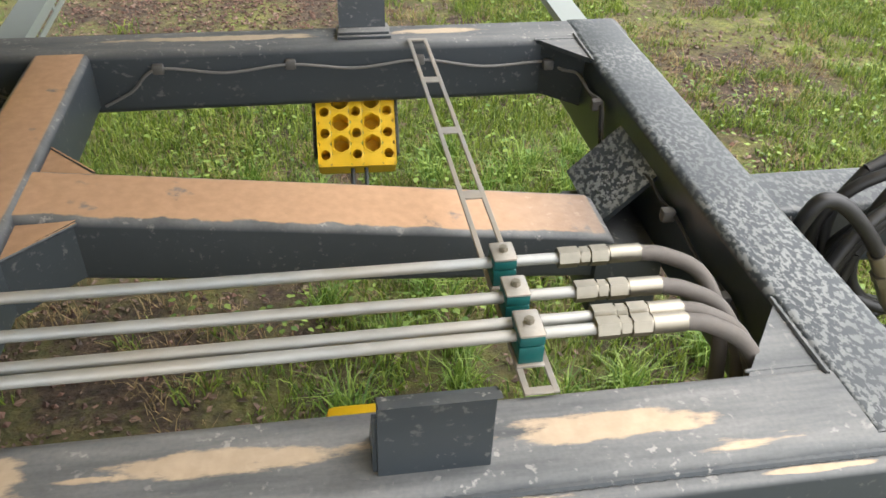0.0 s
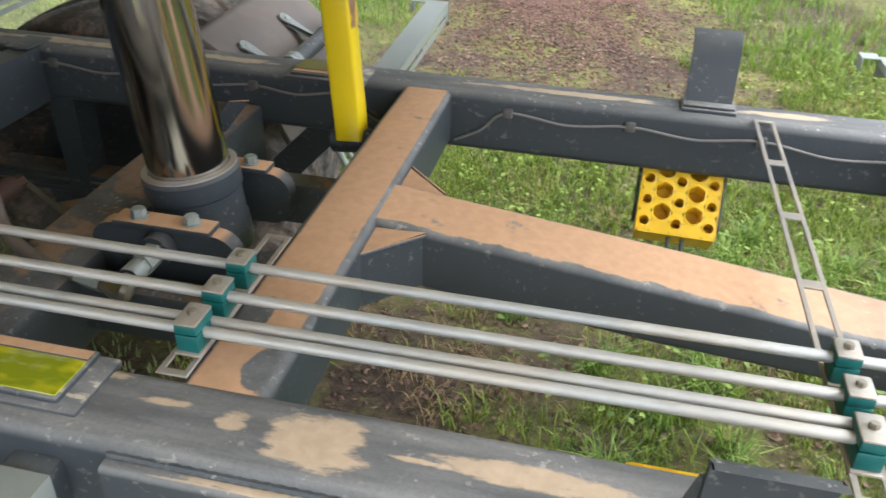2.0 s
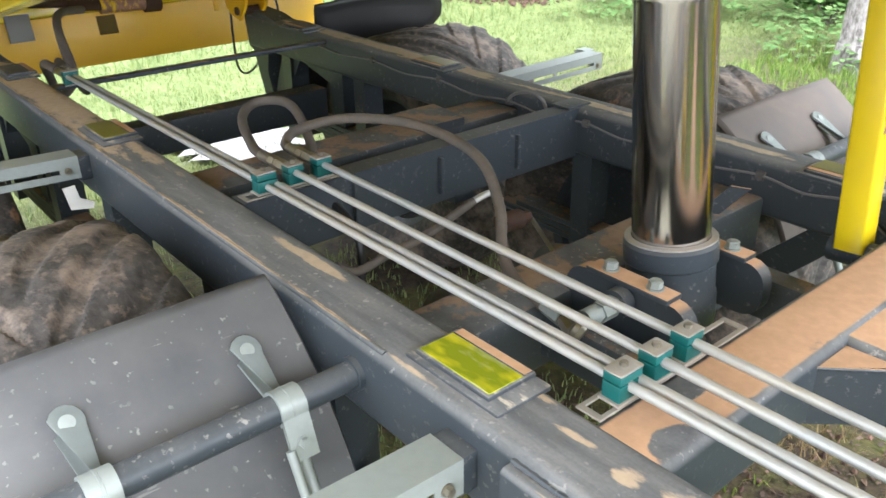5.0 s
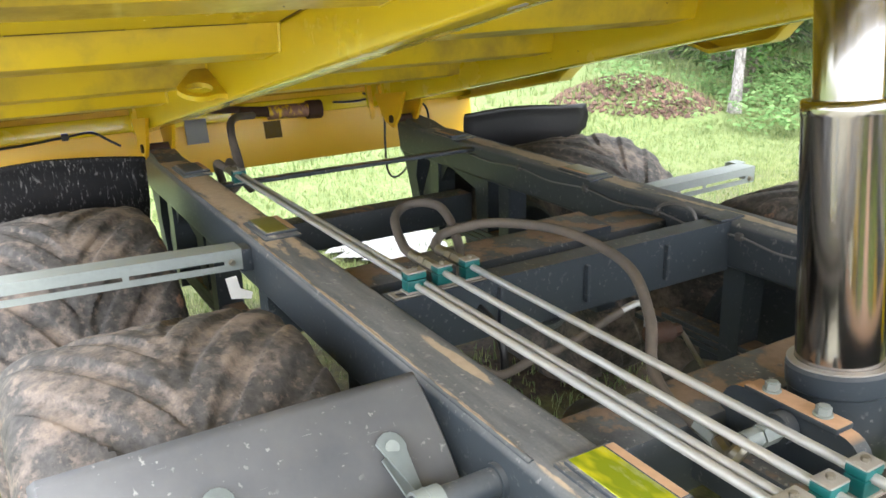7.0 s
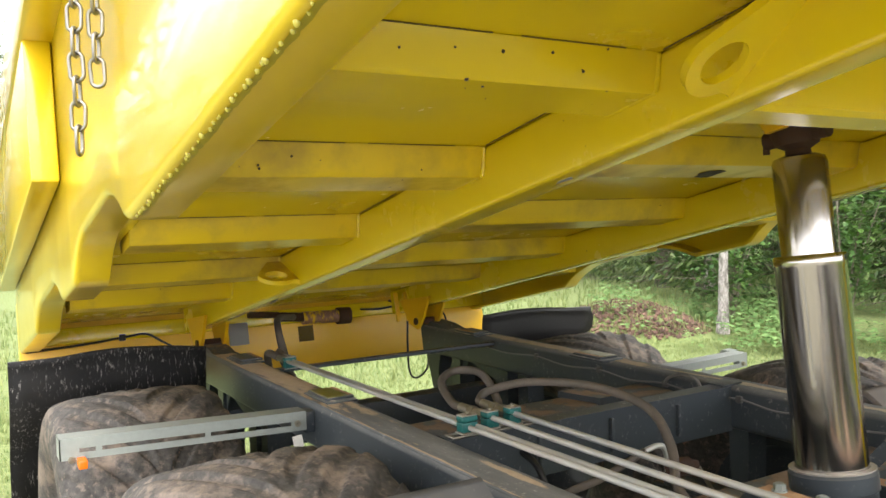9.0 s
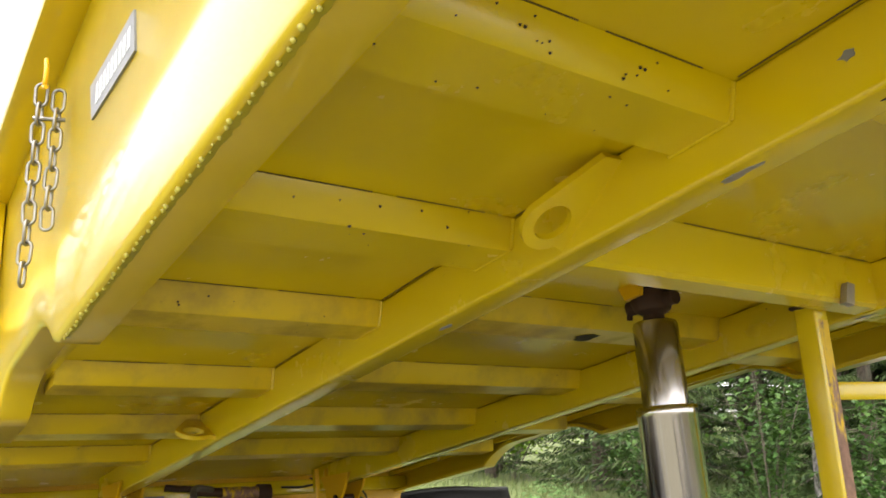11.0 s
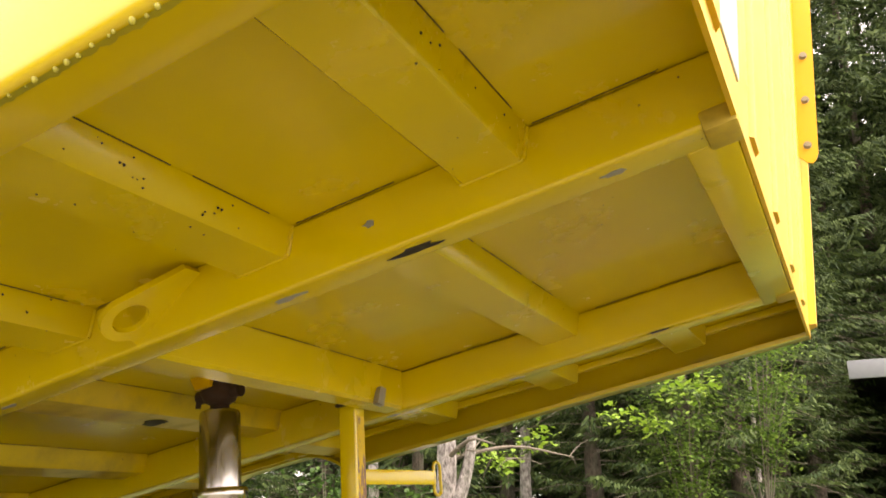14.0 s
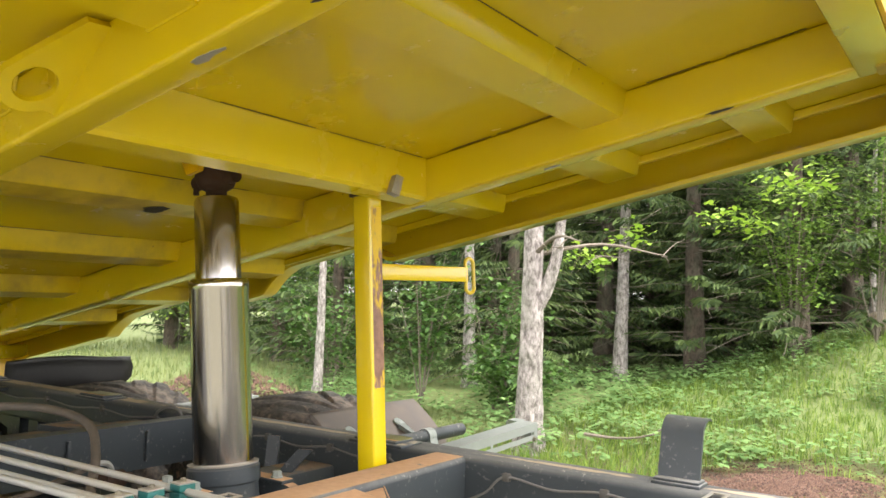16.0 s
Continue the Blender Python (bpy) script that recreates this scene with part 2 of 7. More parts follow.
M_HOSE_DARK = simple("grey_hose_rubber", (0.125, 0.108, 0.095), 0.7, 0.0, 0.3, 90.0, 0.3, (0.07, 0.062, 0.056))
M_HOSE_BLACK = simple("black_hose_rubber", (0.014, 0.014, 0.015), 0.45, 0.0, 0.3, 60.0, 0.2)
M_CABLE = simple("grey_cable", (0.16, 0.155, 0.15), 0.7, 0.0, 0.2, 60.0, 0.1)
M_CLIP = simple("cable_clip", (0.10, 0.095, 0.09), 0.7, 0.0, 0.3, 60.0, 0.2)
def guard_mat():
    m, n, l, b = mat_base("mudguard_plastic", (0.06, 0.062, 0.068), 0.5)
    c = blend(n, l, span(n, l, tex_noise(n, l, 5.0, 6.0), 0.3, 0.7), (0.066, 0.068, 0.073), (0.112, 0.111, 0.111))
    speck = calc(n, l, "MULTIPLY", span(n, l, tex_noise(n, l, 70.0, 2.0, (1, 1, 0.7)), 0.66, 0.71), span(n, l, tex_noise(n, l, 9.0, 3.0), 0.40, 0.56))
    scratch = calc(n, l, "MULTIPLY", span(n, l, tex_noise(n, l, 20.0, 2.0, (8.0, 0.6, 1.0)), 0.70, 0.73), 0.4)
    c = blend(n, l, calc(n, l, "ADD", calc(n, l, "MULTIPLY", speck, 0.6), scratch), c, (0.34, 0.33, 0.31))
    l.new(c, b.inputs["Base Color"])
    l.new(span(n, l, tex_noise(n, l, 9.0, 4.0), 0.3, 0.7, 0.4, 0.65), b.inputs["Roughness"])
    relief(n, l, b, tex_noise(n, l, 220.0, 3.0), 0.15, 0.001)
    return m


M_GUARD = guard_mat()
M_GUARD_DUSTY = simple("dusty_mudguard_plastic", (0.17, 0.14, 0.12), 0.75, 0.0, 0.3, 30.0, 0.1, (0.09, 0.085, 0.085))
def scuff_mat():
    m, n, l, b = mat_base("rubbed_yellow_paint", (0.68, 0.45, 0.006), 0.5)
    worn = span(n, l, tex_noise(n, l, 17.0, 7.0, (1, 1, 0.35), 0.65), 0.45, 0.50)
    primer = blend(n, l, span(n, l, tex_noise(n, l, 40.0, 4.0), 0.35, 0.65), (0.30, 0.16, 0.11), (0.17, 0.085, 0.055))
    l.new(blend(n, l, worn, (0.68, 0.45, 0.006), primer), b.inputs["Base Color"])
    relief(n, l, b, worn, 0.2, 0.001)
    return m


M_SCUFF = scuff_mat()
M_RUST = simple("rusty_dark_steel", (0.07, 0.035, 0.022), 0.8, 0.2, 0.5, 60.0, 0.4)
M_BARE = simple("bare_patch", (0.035, 0.024, 0.02), 0.6, 0.3, 0.5, 50.0, 0.3)
M_SLOT = simple("seam_shadow_gap", (0.12, 0.08, 0.012), 0.8, 0.0, 0.3, 50.0, 0.1)
def flap_mat():
    m, n, l, b = mat_base("black_flap_rubber", (0.008, 0.008, 0.009), 0.6)
    b.inputs["Specular IOR Level"].default_value = 0.25
    splash = calc(n, l, "MULTIPLY", span(n, l, tex_noise(n, l, 105.0, 4.0, (1, 1, 0.28), 0.7), 0.56, 0.64), span(n, l, tex_noise(n, l, 11.0, 4.0), 0.40, 0.60))
    film = span(n, l, tex_noise(n, l, 3.0, 6.0), 0.4, 0.8, 0.0, 0.25)
    c = blend(n, l, film, (0.007, 0.007, 0.008), (0.06, 0.055, 0.05))
    c = blend(n, l, calc(n, l, "MULTIPLY", splash, 0.55), c, (0.36, 0.35, 0.335))
    l.new(c, b.inputs["Base Color"])
    relief(n, l, b, tex_noise(n, l, 14.0, 4.0), 0.4, 0.006)
    return m


M_RUBBER = flap_mat()
M_CHOCK = simple("yellow_plastic", (0.74, 0.46, 0.01), 0.45, 0.0, 0.15, 30.0, 0.05)
M_WHITE = simple("white_stripe", (0.75, 0.74, 0.70), 0.5, 0.0, 0.1, 20.0, 0.02)
M_LABEL = simple("grey_label", (0.16, 0.17, 0.19), 0.4, 0.0, 0.1, 20.0, 0.02)
M_DECAL = simple("white_decal_marks", (0.55, 0.58, 0.62), 0.4, 0.0, 0.1, 20.0, 0.02)
M_CHAIN = simple("steel_chain", (0.30, 0.29, 0.275), 0.35, 1.0, 0.3, 60.0, 0.1)
M_DROP = simple("algae_drops", (0.42, 0.37, 0.05), 0.15, 0.0, 0.3, 60.0, 0.05)
M_ALGAE = simple("olive_algae_film", (0.36, 0.31, 0.016), 0.5, 0.0, 0.3, 30.0, 0.1, (0.52, 0.40, 0.012))
M_NOSE = simple("chipped_primer", (0.50, 0.36, 0.06), 0.6, 0.0, 0.4, 35.0, 0.2, (0.70, 0.48, 0.01))
M_GREYBOX = simple("grey_plastic", (0.22, 0.22, 0.22), 0.55, 0.0, 0.1, 20.0, 0.03)


def tyre_mat():
    m, n, l, b = mat_base("muddy_tyre", (0.022, 0.022, 0.023), 0.75)
    mud = span(n, l, tex_noise(n, l, 6.5, 9.0, (1, 1, 1), 0.72), 0.49, 0.64)
    fine = tex_noise(n, l, 50.0, 5.0)
    c = blend(n, l, span(n, l, fine, 0.3, 0.7), (0.020, 0.0185, 0.0175), (0.068, 0.061, 0.055))
    c = blend(n, l, calc(n, l, "MULTIPLY", mud, 0.8), c, (0.22, 0.170, 0.135))
    clump = span(n, l, tex_noise(n, l, 38.0, 4.0), 0.56, 0.66, 0.0, 0.55)
    c = blend(n, l, clump, c, (0.20, 0.155, 0.12))
    clay = calc(n, l, "MULTIPLY", span(n, l, tex_noise(n, l, 9.0, 5.0), 0.68, 0.73), 0.8)
    c = blend(n, l, clay, c, (0.33, 0.18, 0.11))
    l.new(c, b.inputs["Base Color"])
    relief(n, l, b, fine, 0.5, 0.004)
    return m


M_TYRE = tyre_mat()


def sticker_mat():
    """Chevron reflective sticker: yellow-green bands with a yellow rim."""
    m, n, l, b = mat_base("yellow_green_pad", (0.45, 0.5, 0.02), 0.22, 0.0, 0.5)
    f = span(n, l, tex_noise(n, l, 24.0, 2.0, (0.6, 1.4, 1)), 0.44, 0.66)
    c = blend(n, l, f, (0.20, 0.24, 0.012), (0.46, 0.43, 0.016))
    chalk = span(n, l, tex_noise(n, l, 13.0, 6.0, (0.5, 1.5, 1)), 0.56, 0.68, 0.0, 0.55)
    c = blend(n, l, chalk, c, (0.46, 0.43, 0.27))
    l.new(c, b.inputs["Base Color"])
    return m


M_PAD = sticker_mat()
M_PAD_DULL = simple("dull_olive_pad", (0.25, 0.235, 0.035), 0.4, 0.0, 0.3, 14.0, 0.1, (0.10, 0.085, 0.05))


def ground_mat():
    m, n, l, b = mat_base("soil_and_moss", (0.09, 0.06, 0.04), 0.95)
    soil = blend(n, l, span(n, l, tex_noise(n, l, 30.0, 8.0), 0.3, 0.7), (0.013, 0.0085, 0.005), (0.072, 0.046, 0.027))
    soil = blend(n, l, span(n, l, tex_noise(n, l, 9.0, 4.0), 0.55, 0.75, 0.0, 0.6), soil, (0.11, 0.079, 0.05))
    moss = blend(n, l, span(n, l, tex_noise(n, l, 25.0, 5.0), 0.3, 0.7), (0.060, 0.076, 0.013), (0.18, 0.178, 0.042))
    where = span(n, l, tex_noise(n, l, 1.3, 7.0, (1, 1, 1), 0.7), 0.44, 0.62)
    c = blend(n, l, where, soil, moss)
    # farther off, toward the wood and the field, it is all green
    pos = n.new("ShaderNodeTexCoord")
    axes = n.new("ShaderNodeSeparateXYZ")
    l.new(pos.outputs["Object"], axes.inputs[0])
    away_y, away_x = span(n, l, axes.outputs["Y"], 6.5, 9.0), span(n, l, axes.outputs["X"], -3.5, -6.0)
    green = blend(n, l, span(n, l, tex_noise(n, l, 18.0, 6.0), 0.3, 0.7), (0.075, 0.115, 0.030), (0.17, 0.20, 0.07))
    c = blend(n, l, calc(n, l, "ADD", away_y, away_x), c, green)
    # unseen ground on the trailer's near side, made pale to bounce light upward
    pale_bounce = blend(n, l, span(n, l, tex_noise(n, l, 60.0, 4.0), 0.3, 0.7), (0.17, 0.163, 0.126), (0.27, 0.26, 0.20))
    tc = n.new("ShaderNodeTexCoord")
    xyz = n.new("ShaderNodeSeparateXYZ")
    l.new(tc.outputs["Object"], xyz.inputs[0])
    patchy = blend(n, l, span(n, l, tex_noise(n, l, 2.2, 7.0, (1, 1, 1), 0.7), 0.52, 0.70, 0.0, 0.75), pale_bounce, moss)
    def ragged_from(value, a, b_):
        add = n.new("ShaderNodeMath")
        l.new(value, add.inputs[0])
        l.new(span(n, l, tex_noise(n, l, 1.6, 7.0, (1, 1, 1), 0.65), 0.3, 0.7, -0.45, 0.45), add.inputs[1])
        return span(n, l, add.outputs[0], a, b_)
    pale_bounce = patchy
    edge = calc(n, l, "MULTIPLY", ragged_from(xyz.outputs["Y"], -0.95, -1.25), ragged_from(xyz.outputs["X"], -2.7, -2.1))
    c = blend(n, l, edge, c, pale_bounce)
    l.new(c, b.inputs["Base Color"])
    relief(n, l, b, calc(n, l, "ADD", calc(n, l, "MULTIPLY", tex_noise(n, l, 45.0, 8.0), 0.6), calc(n, l, "MULTIPLY", tex_noise(n, l, 8.0, 4.0), 0.4)), 0.9, 0.03)
    return m


M_GROUND = ground_mat()


def island_mat(name, a, b_, rough=0.6, trans=0.0, spread=1.0):
    """Colour that varies from piece to piece."""
    m, n, l, b = mat_base(name, a, rough)
    g = n.new("ShaderNodeNewGeometry")
    f = span(n, l, g.outputs["Random Per Island"], 0, spread)
    l.new(blend(n, l, f, a, b_), b.inputs["Base Color"])
    if trans:
        t = n.new("ShaderNodeBsdfTranslucent")
        mix = n.new("ShaderNodeMixShader")
        mix.inputs[0].default_value = trans
        l.new(blend(n, l, f, a, b_), t.inputs["Color"])
        l.new(b.outputs[0], mix.inputs[1])
        l.new(t.outputs[0], mix.inputs[2])
        l.new(mix.outputs[0], n["Material Output"].inputs["Surface"])
    return m


M_GRASS = island_mat("grass_blades", (0.038, 0.09, 0.008), (0.25, 0.32, 0.045), 0.5, 0.3)
M_MEADOW = island_mat("meadow_blades", (0.055, 0.13, 0.016), (0.24, 0.335, 0.06), 0.5, 0.3)
M_LAWN = island_mat("pale_lawn_blades", (0.105, 0.165, 0.050), (0.26, 0.29, 0.115), 0.6, 0.3)
# bank blades: the sunlight on them is put into a paler, yellower colour
M_BANK = island_mat("bank_blades_painted_sunlit", (0.12, 0.18, 0.04), (0.30, 0.33, 0.10), 0.6, 0.3)
M_STRAW = island_mat("dry_straw", (0.30, 0.22, 0.10), (0.15, 0.105, 0.05), 0.8)
M_LITTER = island_mat("dead_leaves", (0.035, 0.021, 0.013), (0.17, 0.105, 0.072), 0.6)
M_CLOD = island_mat("red_brown_clods", (0.040, 0.022, 0.017), (0.155, 0.088, 0.064), 0.95)
M_HERB = island_mat("broad_herb_leaves", (0.075, 0.165, 0.04), (0.175, 0.29, 0.095), 0.8, 0.3)
M_NEEDLE = island_mat("spruce_needles", (0.015, 0.039, 0.010), (0.085, 0.13, 0.030), 0.75, 0.15)
M_NEWLEAF = island_mat("young_leaves", (0.16, 0.30, 0.03), (0.30, 0.44, 0.06), 0.5, 0.4)
# lighter than M_LEAF: sun on the bank's rowans is painted into the leaves
M_ROWAN = island_mat("rowan_leaves_painted_sunlit", (0.08, 0.17, 0.025), (0.21, 0.32, 0.06), 0.6, 0.4)
M_LEAF = island_mat("summer_leaves", (0.03, 0.088, 0.016), (0.09, 0.18, 0.032), 0.5, 0.3)
M_TWIG = simple("grey_twigs", (0.20, 0.17, 0.14), 0.9, 0.0, 0.4, 40.0, 0.3)


def bark_mat(name, a, b_, scale=14.0):
    m, n, l, b = mat_base(name, a, 0.9)
    f = span(n, l, tex_noise(n, l, scale * 1.7, 9.0, (1, 1, 0.45), 0.7), 0.38, 0.60)
    p = span(n, l, tex_noise(n, l, scale * 0.25, 4.0), 0.45, 0.7)
    c = blend(n, l, f, a, b_)
    c = blend(n, l, calc(n, l, "MULTIPLY", p, 0.5), c, (0.13, 0.15, 0.10))
    l.new(c, b.inputs["Base Color"])
    relief(n, l, b, f, 0.8, 0.02)
    return m


M_ASPEN = bark_mat("pale_aspen_bark", (0.12, 0.105, 0.10), (0.46, 0.42, 0.41))
M_SPRUCEBARK = bark_mat("spruce_bark", (0.04, 0.03, 0.024), (0.12, 0.09, 0.07))
M_ROCK = bark_mat("mossy_rock", (0.10, 0.07, 0.025), (0.20, 0.17, 0.14), 9.0)
M_DARKWOOD = simple("dark_shed_boards", (0.03, 0.026, 0.024), 0.8, 0.0, 0.4, 10.0, 0.2)
M_FASCIA = simple("pale_fascia", (0.27, 0.285, 0.32), 0.5, 0.0, 0.1, 10.0, 0.02)

# ---- building helpers ----
def finish(ob, smooth):
    if smooth:
        ob.data.polygons.foreach_set("use_smooth", [True] * len(ob.data.polygons))
        ob.data.set_sharp_from_angle(angle=radians(38))


def part(name, bm, material, parent=None, label="", smooth=True):
    """Links a bmesh as one mesh object under a thing or a part (or at top level)."""
    bmesh.ops.recalc_face_normals(bm, faces=bm.faces)
    me = bpy.data.meshes.new(name)
    bm.to_mesh(me)
    bm.free()
    me.materials.append(material)
    ob = new(name, me)
    ob.parent = parent
    finish(ob, smooth)
    if label:
        tagged(ob, label)
    return ob


def thing(name, m, label, category, group="", kind=""):
    e = new(name)
    e.empty_display_size = 0.05
    e.matrix_world = m
    return tagged(e, label, category, group, kind)


def flat(name, verts, faces, material, parent=None, smooth=False):
    me = bpy.data.meshes.new(name)
    me.from_pydata(verts, [], faces)
    me.materials.append(material)
    ob = new(name, me)
    ob.parent = parent
    finish(ob, smooth)
    return ob


def basis(d):
    d = Vector(d).normalized()
    a = Vector((0, 0, 1)) if abs(d.z) < 0.9 else Vector((1, 0, 0))
    s = d.cross(a).normalized()
    return d, s, s.cross(d)


def box(bm, x0, x1, y0, y1, z0, z1, bevel=0.0, seg=2):
    g = bmesh.ops.create_cube(bm, size=1.0)
    vs = g["verts"]
    for v in vs:
        v.co = Vector(((x0 + x1) / 2 + v.co.x * (x1 - x0), (y0 + y1) / 2 + v.co.y * (y1 - y0), (z0 + z1) / 2 + v.co.z * (z1 - z0)))
    if bevel:
        es = list({e for v in vs for e in v.link_edges})
        bmesh.ops.bevel(bm, geom=es, offset=bevel, segments=seg, profile=0.5, affect="EDGES")


def rod(bm, a, b, r, seg=16, r2=None, cap=True):
    """A round bar from a to b."""
    a, b = Vector(a), Vector(b)
    d, s, u = basis(b - a)
    r2 = r if r2 is None else r2
    rings = []
    for c, rr in ((a, r), (b, r2)):
        rings.append([bm.verts.new(c + rr * (math.cos(2 * math.pi * i / seg) * s + math.sin(2 * math.pi * i / seg) * u)) for i in range(seg)])
    for i in range(seg):
        j = (i + 1) % seg
        bm.faces.new((rings[0][i], rings[0][j], rings[1][j], rings[1][i]))
    if cap:
        bm.faces.new(rings[0][::-1])
        bm.faces.new(rings[1])


def lathe(bm, profile, origin, axis=(0, 0, 1), seg=40):
    """Turns a profile of (radius, height) about an axis."""
    d, s, u = basis(axis)
    o = Vector(origin)
    rings = []
    for r, h in profile:
        if r < 1e-5:
            rings.append([bm.verts.new(o + h * d)] * seg)
        else:
            rings.append([bm.verts.new(o + h * d + r * (math.cos(2 * math.pi * i / seg) * s + math.sin(2 * math.pi * i / seg) * u)) for i in range(seg)])
    for a, b in zip(rings, rings[1:]):
        for i in range(seg):
            j = (i + 1) % seg
            q = []
            for v in (a[i], a[j], b[j], b[i]):
                if v not in q:
                    q.append(v)
            if len(q) > 2:
                bm.faces.new(q)


def spline(points, n):
    """A smooth curve through the points."""
    p = [Vector(q) for q in points]
    p = [2 * p[0] - p[1]] + p + [2 * p[-1] - p[-2]]
    out = []
    for k in range(1, len(p) - 2):
        for i in range(n):
            t = i / n
            a, b, c, d = p[k - 1], p[k], p[k + 1], p[k + 2]
            out.append(0.5 * (2 * b + (c - a) * t + (2 * a - 5 * b + 4 * c - d) * t * t + (3 * b - a - 3 * c + d) * t ** 3))
    return out + [p[-2]]


def hose(bm, points, r, seg=10, n=8, smooth=True):
    """A round hose along a curve."""
    pts = spline(points, n) if smooth else [Vector(p) for p in points]
    d, s, u = basis(pts[1] - pts[0])
    rings = []
    for i, c in enumerate(pts):
        t = (pts[min(i + 1, len(pts) - 1)] - pts[max(i - 1, 0)]).normalized()
        s = (s - s.dot(t) * t).normalized()
        u = t.cross(s)
        rings.append([bm.verts.new(c + r * (math.cos(2 * math.pi * k / seg) * s + math.sin(2 * math.pi * k / seg) * u)) for k in range(seg)])
    for a, b in zip(rings, rings[1:]):
        for k in range(seg):
            j = (k + 1) % seg
            bm.faces.new((a[k], a[j], b[j], b[k]))
    bm.faces.new(rings[0][::-1])
    bm.faces.new(rings[-1])


def extrude(bm, outline, axis, a, b):
    """A prism: an outline of 2D points in the plane across an axis ('x', 'y' or 'z'), from a to b along it."""
    def at(p, h):
        return {"x": (h, p[0], p[1]), "y": (p[0], h, p[1]), "z": (p[0], p[1], h)}[axis]
    lo = [bm.verts.new(at(p, a)) for p in outline]
    hi = [bm.verts.new(at(p, b)) for p in outline]
    k = len(outline)
    for i in range(k):
        j = (i + 1) % k
        bm.faces.new((lo[i], lo[j], hi[j], hi[i]))
    bm.faces.new(lo[::-1])
    bm.faces.new(hi)


def rounded(x0, x1, y0, y1, r, seg=5):
    """The outline of a rectangle with round corners."""
    out = []
    for cx, cy, a0 in ((x1 - r, y1 - r, 0), (x0 + r, y1 - r, 90), (x0 + r, y0 + r, 180), (x1 - r, y0 + r, 270)):
        for i in range(seg + 1):
            a = radians(a0 + 90 * i / seg)
            out.append((cx + r * math.cos(a), cy + r * math.sin(a)))
    return out


def hexbolt(bm, c, axis, across, height, washer=True):
    """A bolt head with washer, standing on c."""
    d, s, u = basis(axis)
    c = Vector(c)
    if washer:
        rod(bm, c, c + d * height * 0.25, across * 0.72, 16)
        c = c + d * height * 0.25
    rod(bm, c, c + d * height, across * 0.577, 6)
    rod(bm, c + d * height, c + d * height * 1.15, across * 0.4, 8)


def bead(bm, a, b, r=0.006):
    """A weld bead."""
    a, b = Vector(a), Vector(b)
    n = max(3, int((b - a).length / 0.008))
    d, s, u = basis(b - a)
    rings = []
    for i in range(n + 1):
        c, rr = a.lerp(b, i / n), r * (0.8 + 0.35 * (i % 2))
        rings.append([bm.verts.new(c + rr * (math.cos(math.pi * k / 3) * s + math.sin(math.pi * k / 3) * u)) for k in range(6)])
    for p, q in zip(rings, rings[1:]):
        for k in range(6):
            bm.faces.new((p[k], p[(k + 1) % 6], q[(k + 1) % 6], q[k]))


# ---- chassis ----
TOP = 1.045
NEAR0, NEAR1, FAR0, FAR1, MID = -0.262, -0.130, 0.953, 1.073, 0.410
REAR, FRONT0, FRONT1 = -3.86, 0.368, 0.500
chassis = thing("trailer_chassis", Matrix.Identity(4), "dark grey welded steel trailer chassis, dusty and rain-spotted", "chassis")
for y0, y1, mat in ((NEAR0, NEAR1, M_RAIL), (FAR0, FAR1, M_FARRAIL)):
    bm = bmesh.new()
    extrude(bm, rounded(y0, y1, TOP - 0.145, TOP, 0.018), "x", REAR, FRONT1 - 0.003)
    part("rail", bm, mat, chassis)
# doubling plates on the outer flanks of the rails
for y0, y1 in ((NEAR0 - 0.022, NEAR0 + 0.004), (FAR1 - 0.004, FAR1 + 0.022)):
    bm = bmesh.new()
    extrude(bm, rounded(y0, y1, TOP - 0.16, TOP - 0.016, 0.009), "x", -0.86, FRONT1 - 0.01)
    part("side_plate", bm, M_RAIL, chassis)
    bm = bmesh.new()
    yy = y1 - 0.004 if y0 < 0 else y0 + 0.004
    bead(bm, (-0.86, yy, TOP - 0.014), (FRONT1 - 0.02, yy, TOP - 0.014), 0.005)
    part("weld_seam", bm, M_GREY, chassis)
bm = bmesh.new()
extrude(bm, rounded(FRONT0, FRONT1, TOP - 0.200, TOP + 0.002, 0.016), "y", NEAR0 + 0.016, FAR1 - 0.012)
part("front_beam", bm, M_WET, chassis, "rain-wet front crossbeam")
for y0, s in ((NEAR1, 1), (FAR0, -1)):
    bm = bmesh.new()
    extrude(bm, [(FRONT0 + 0.004, y0 - 0.01 * s), (FRONT0 + 0.004, y0 + 0.125 * s), (FRONT0 - 0.10, y0 - 0.01 * s)], "z", TOP - 0.012, TOP - 0.002)
    bead(bm, (FRONT0 - 0.10, y0, TOP - 0.003), (FRONT0, y0, TOP - 0.003), 0.003)
    bead(bm, (FRONT0, y0 - 0.02 * s, TOP + 0.001), (FRONT0, y0 + 0.13 * s, TOP - 0.001), 0.004)
    part("corner_gusset", bm, M_FARRAIL, chassis)
    bm = bmesh.new()
    extrude(bm, [(FRONT0 + 0.004, y0 - 0.004 * s), (FRONT0 + 0.004, y0 + 0.085 * s), (FRONT0 - 0.085, y0 - 0.004 * s)], "z", TOP - 0.135, TOP - 0.012)
    part("corner_stiffener", bm, M_GREY, chassis)
bm = bmesh.new()
extrude(bm, rounded(-0.834, -0.712, TOP - 0.135, TOP - 0.003, 0.016), "y", NEAR1 - 0.01, FAR0 + 0.01)
part("crossbeam", bm, M_CROSS, chassis, "crossbeam thick with tan dust")
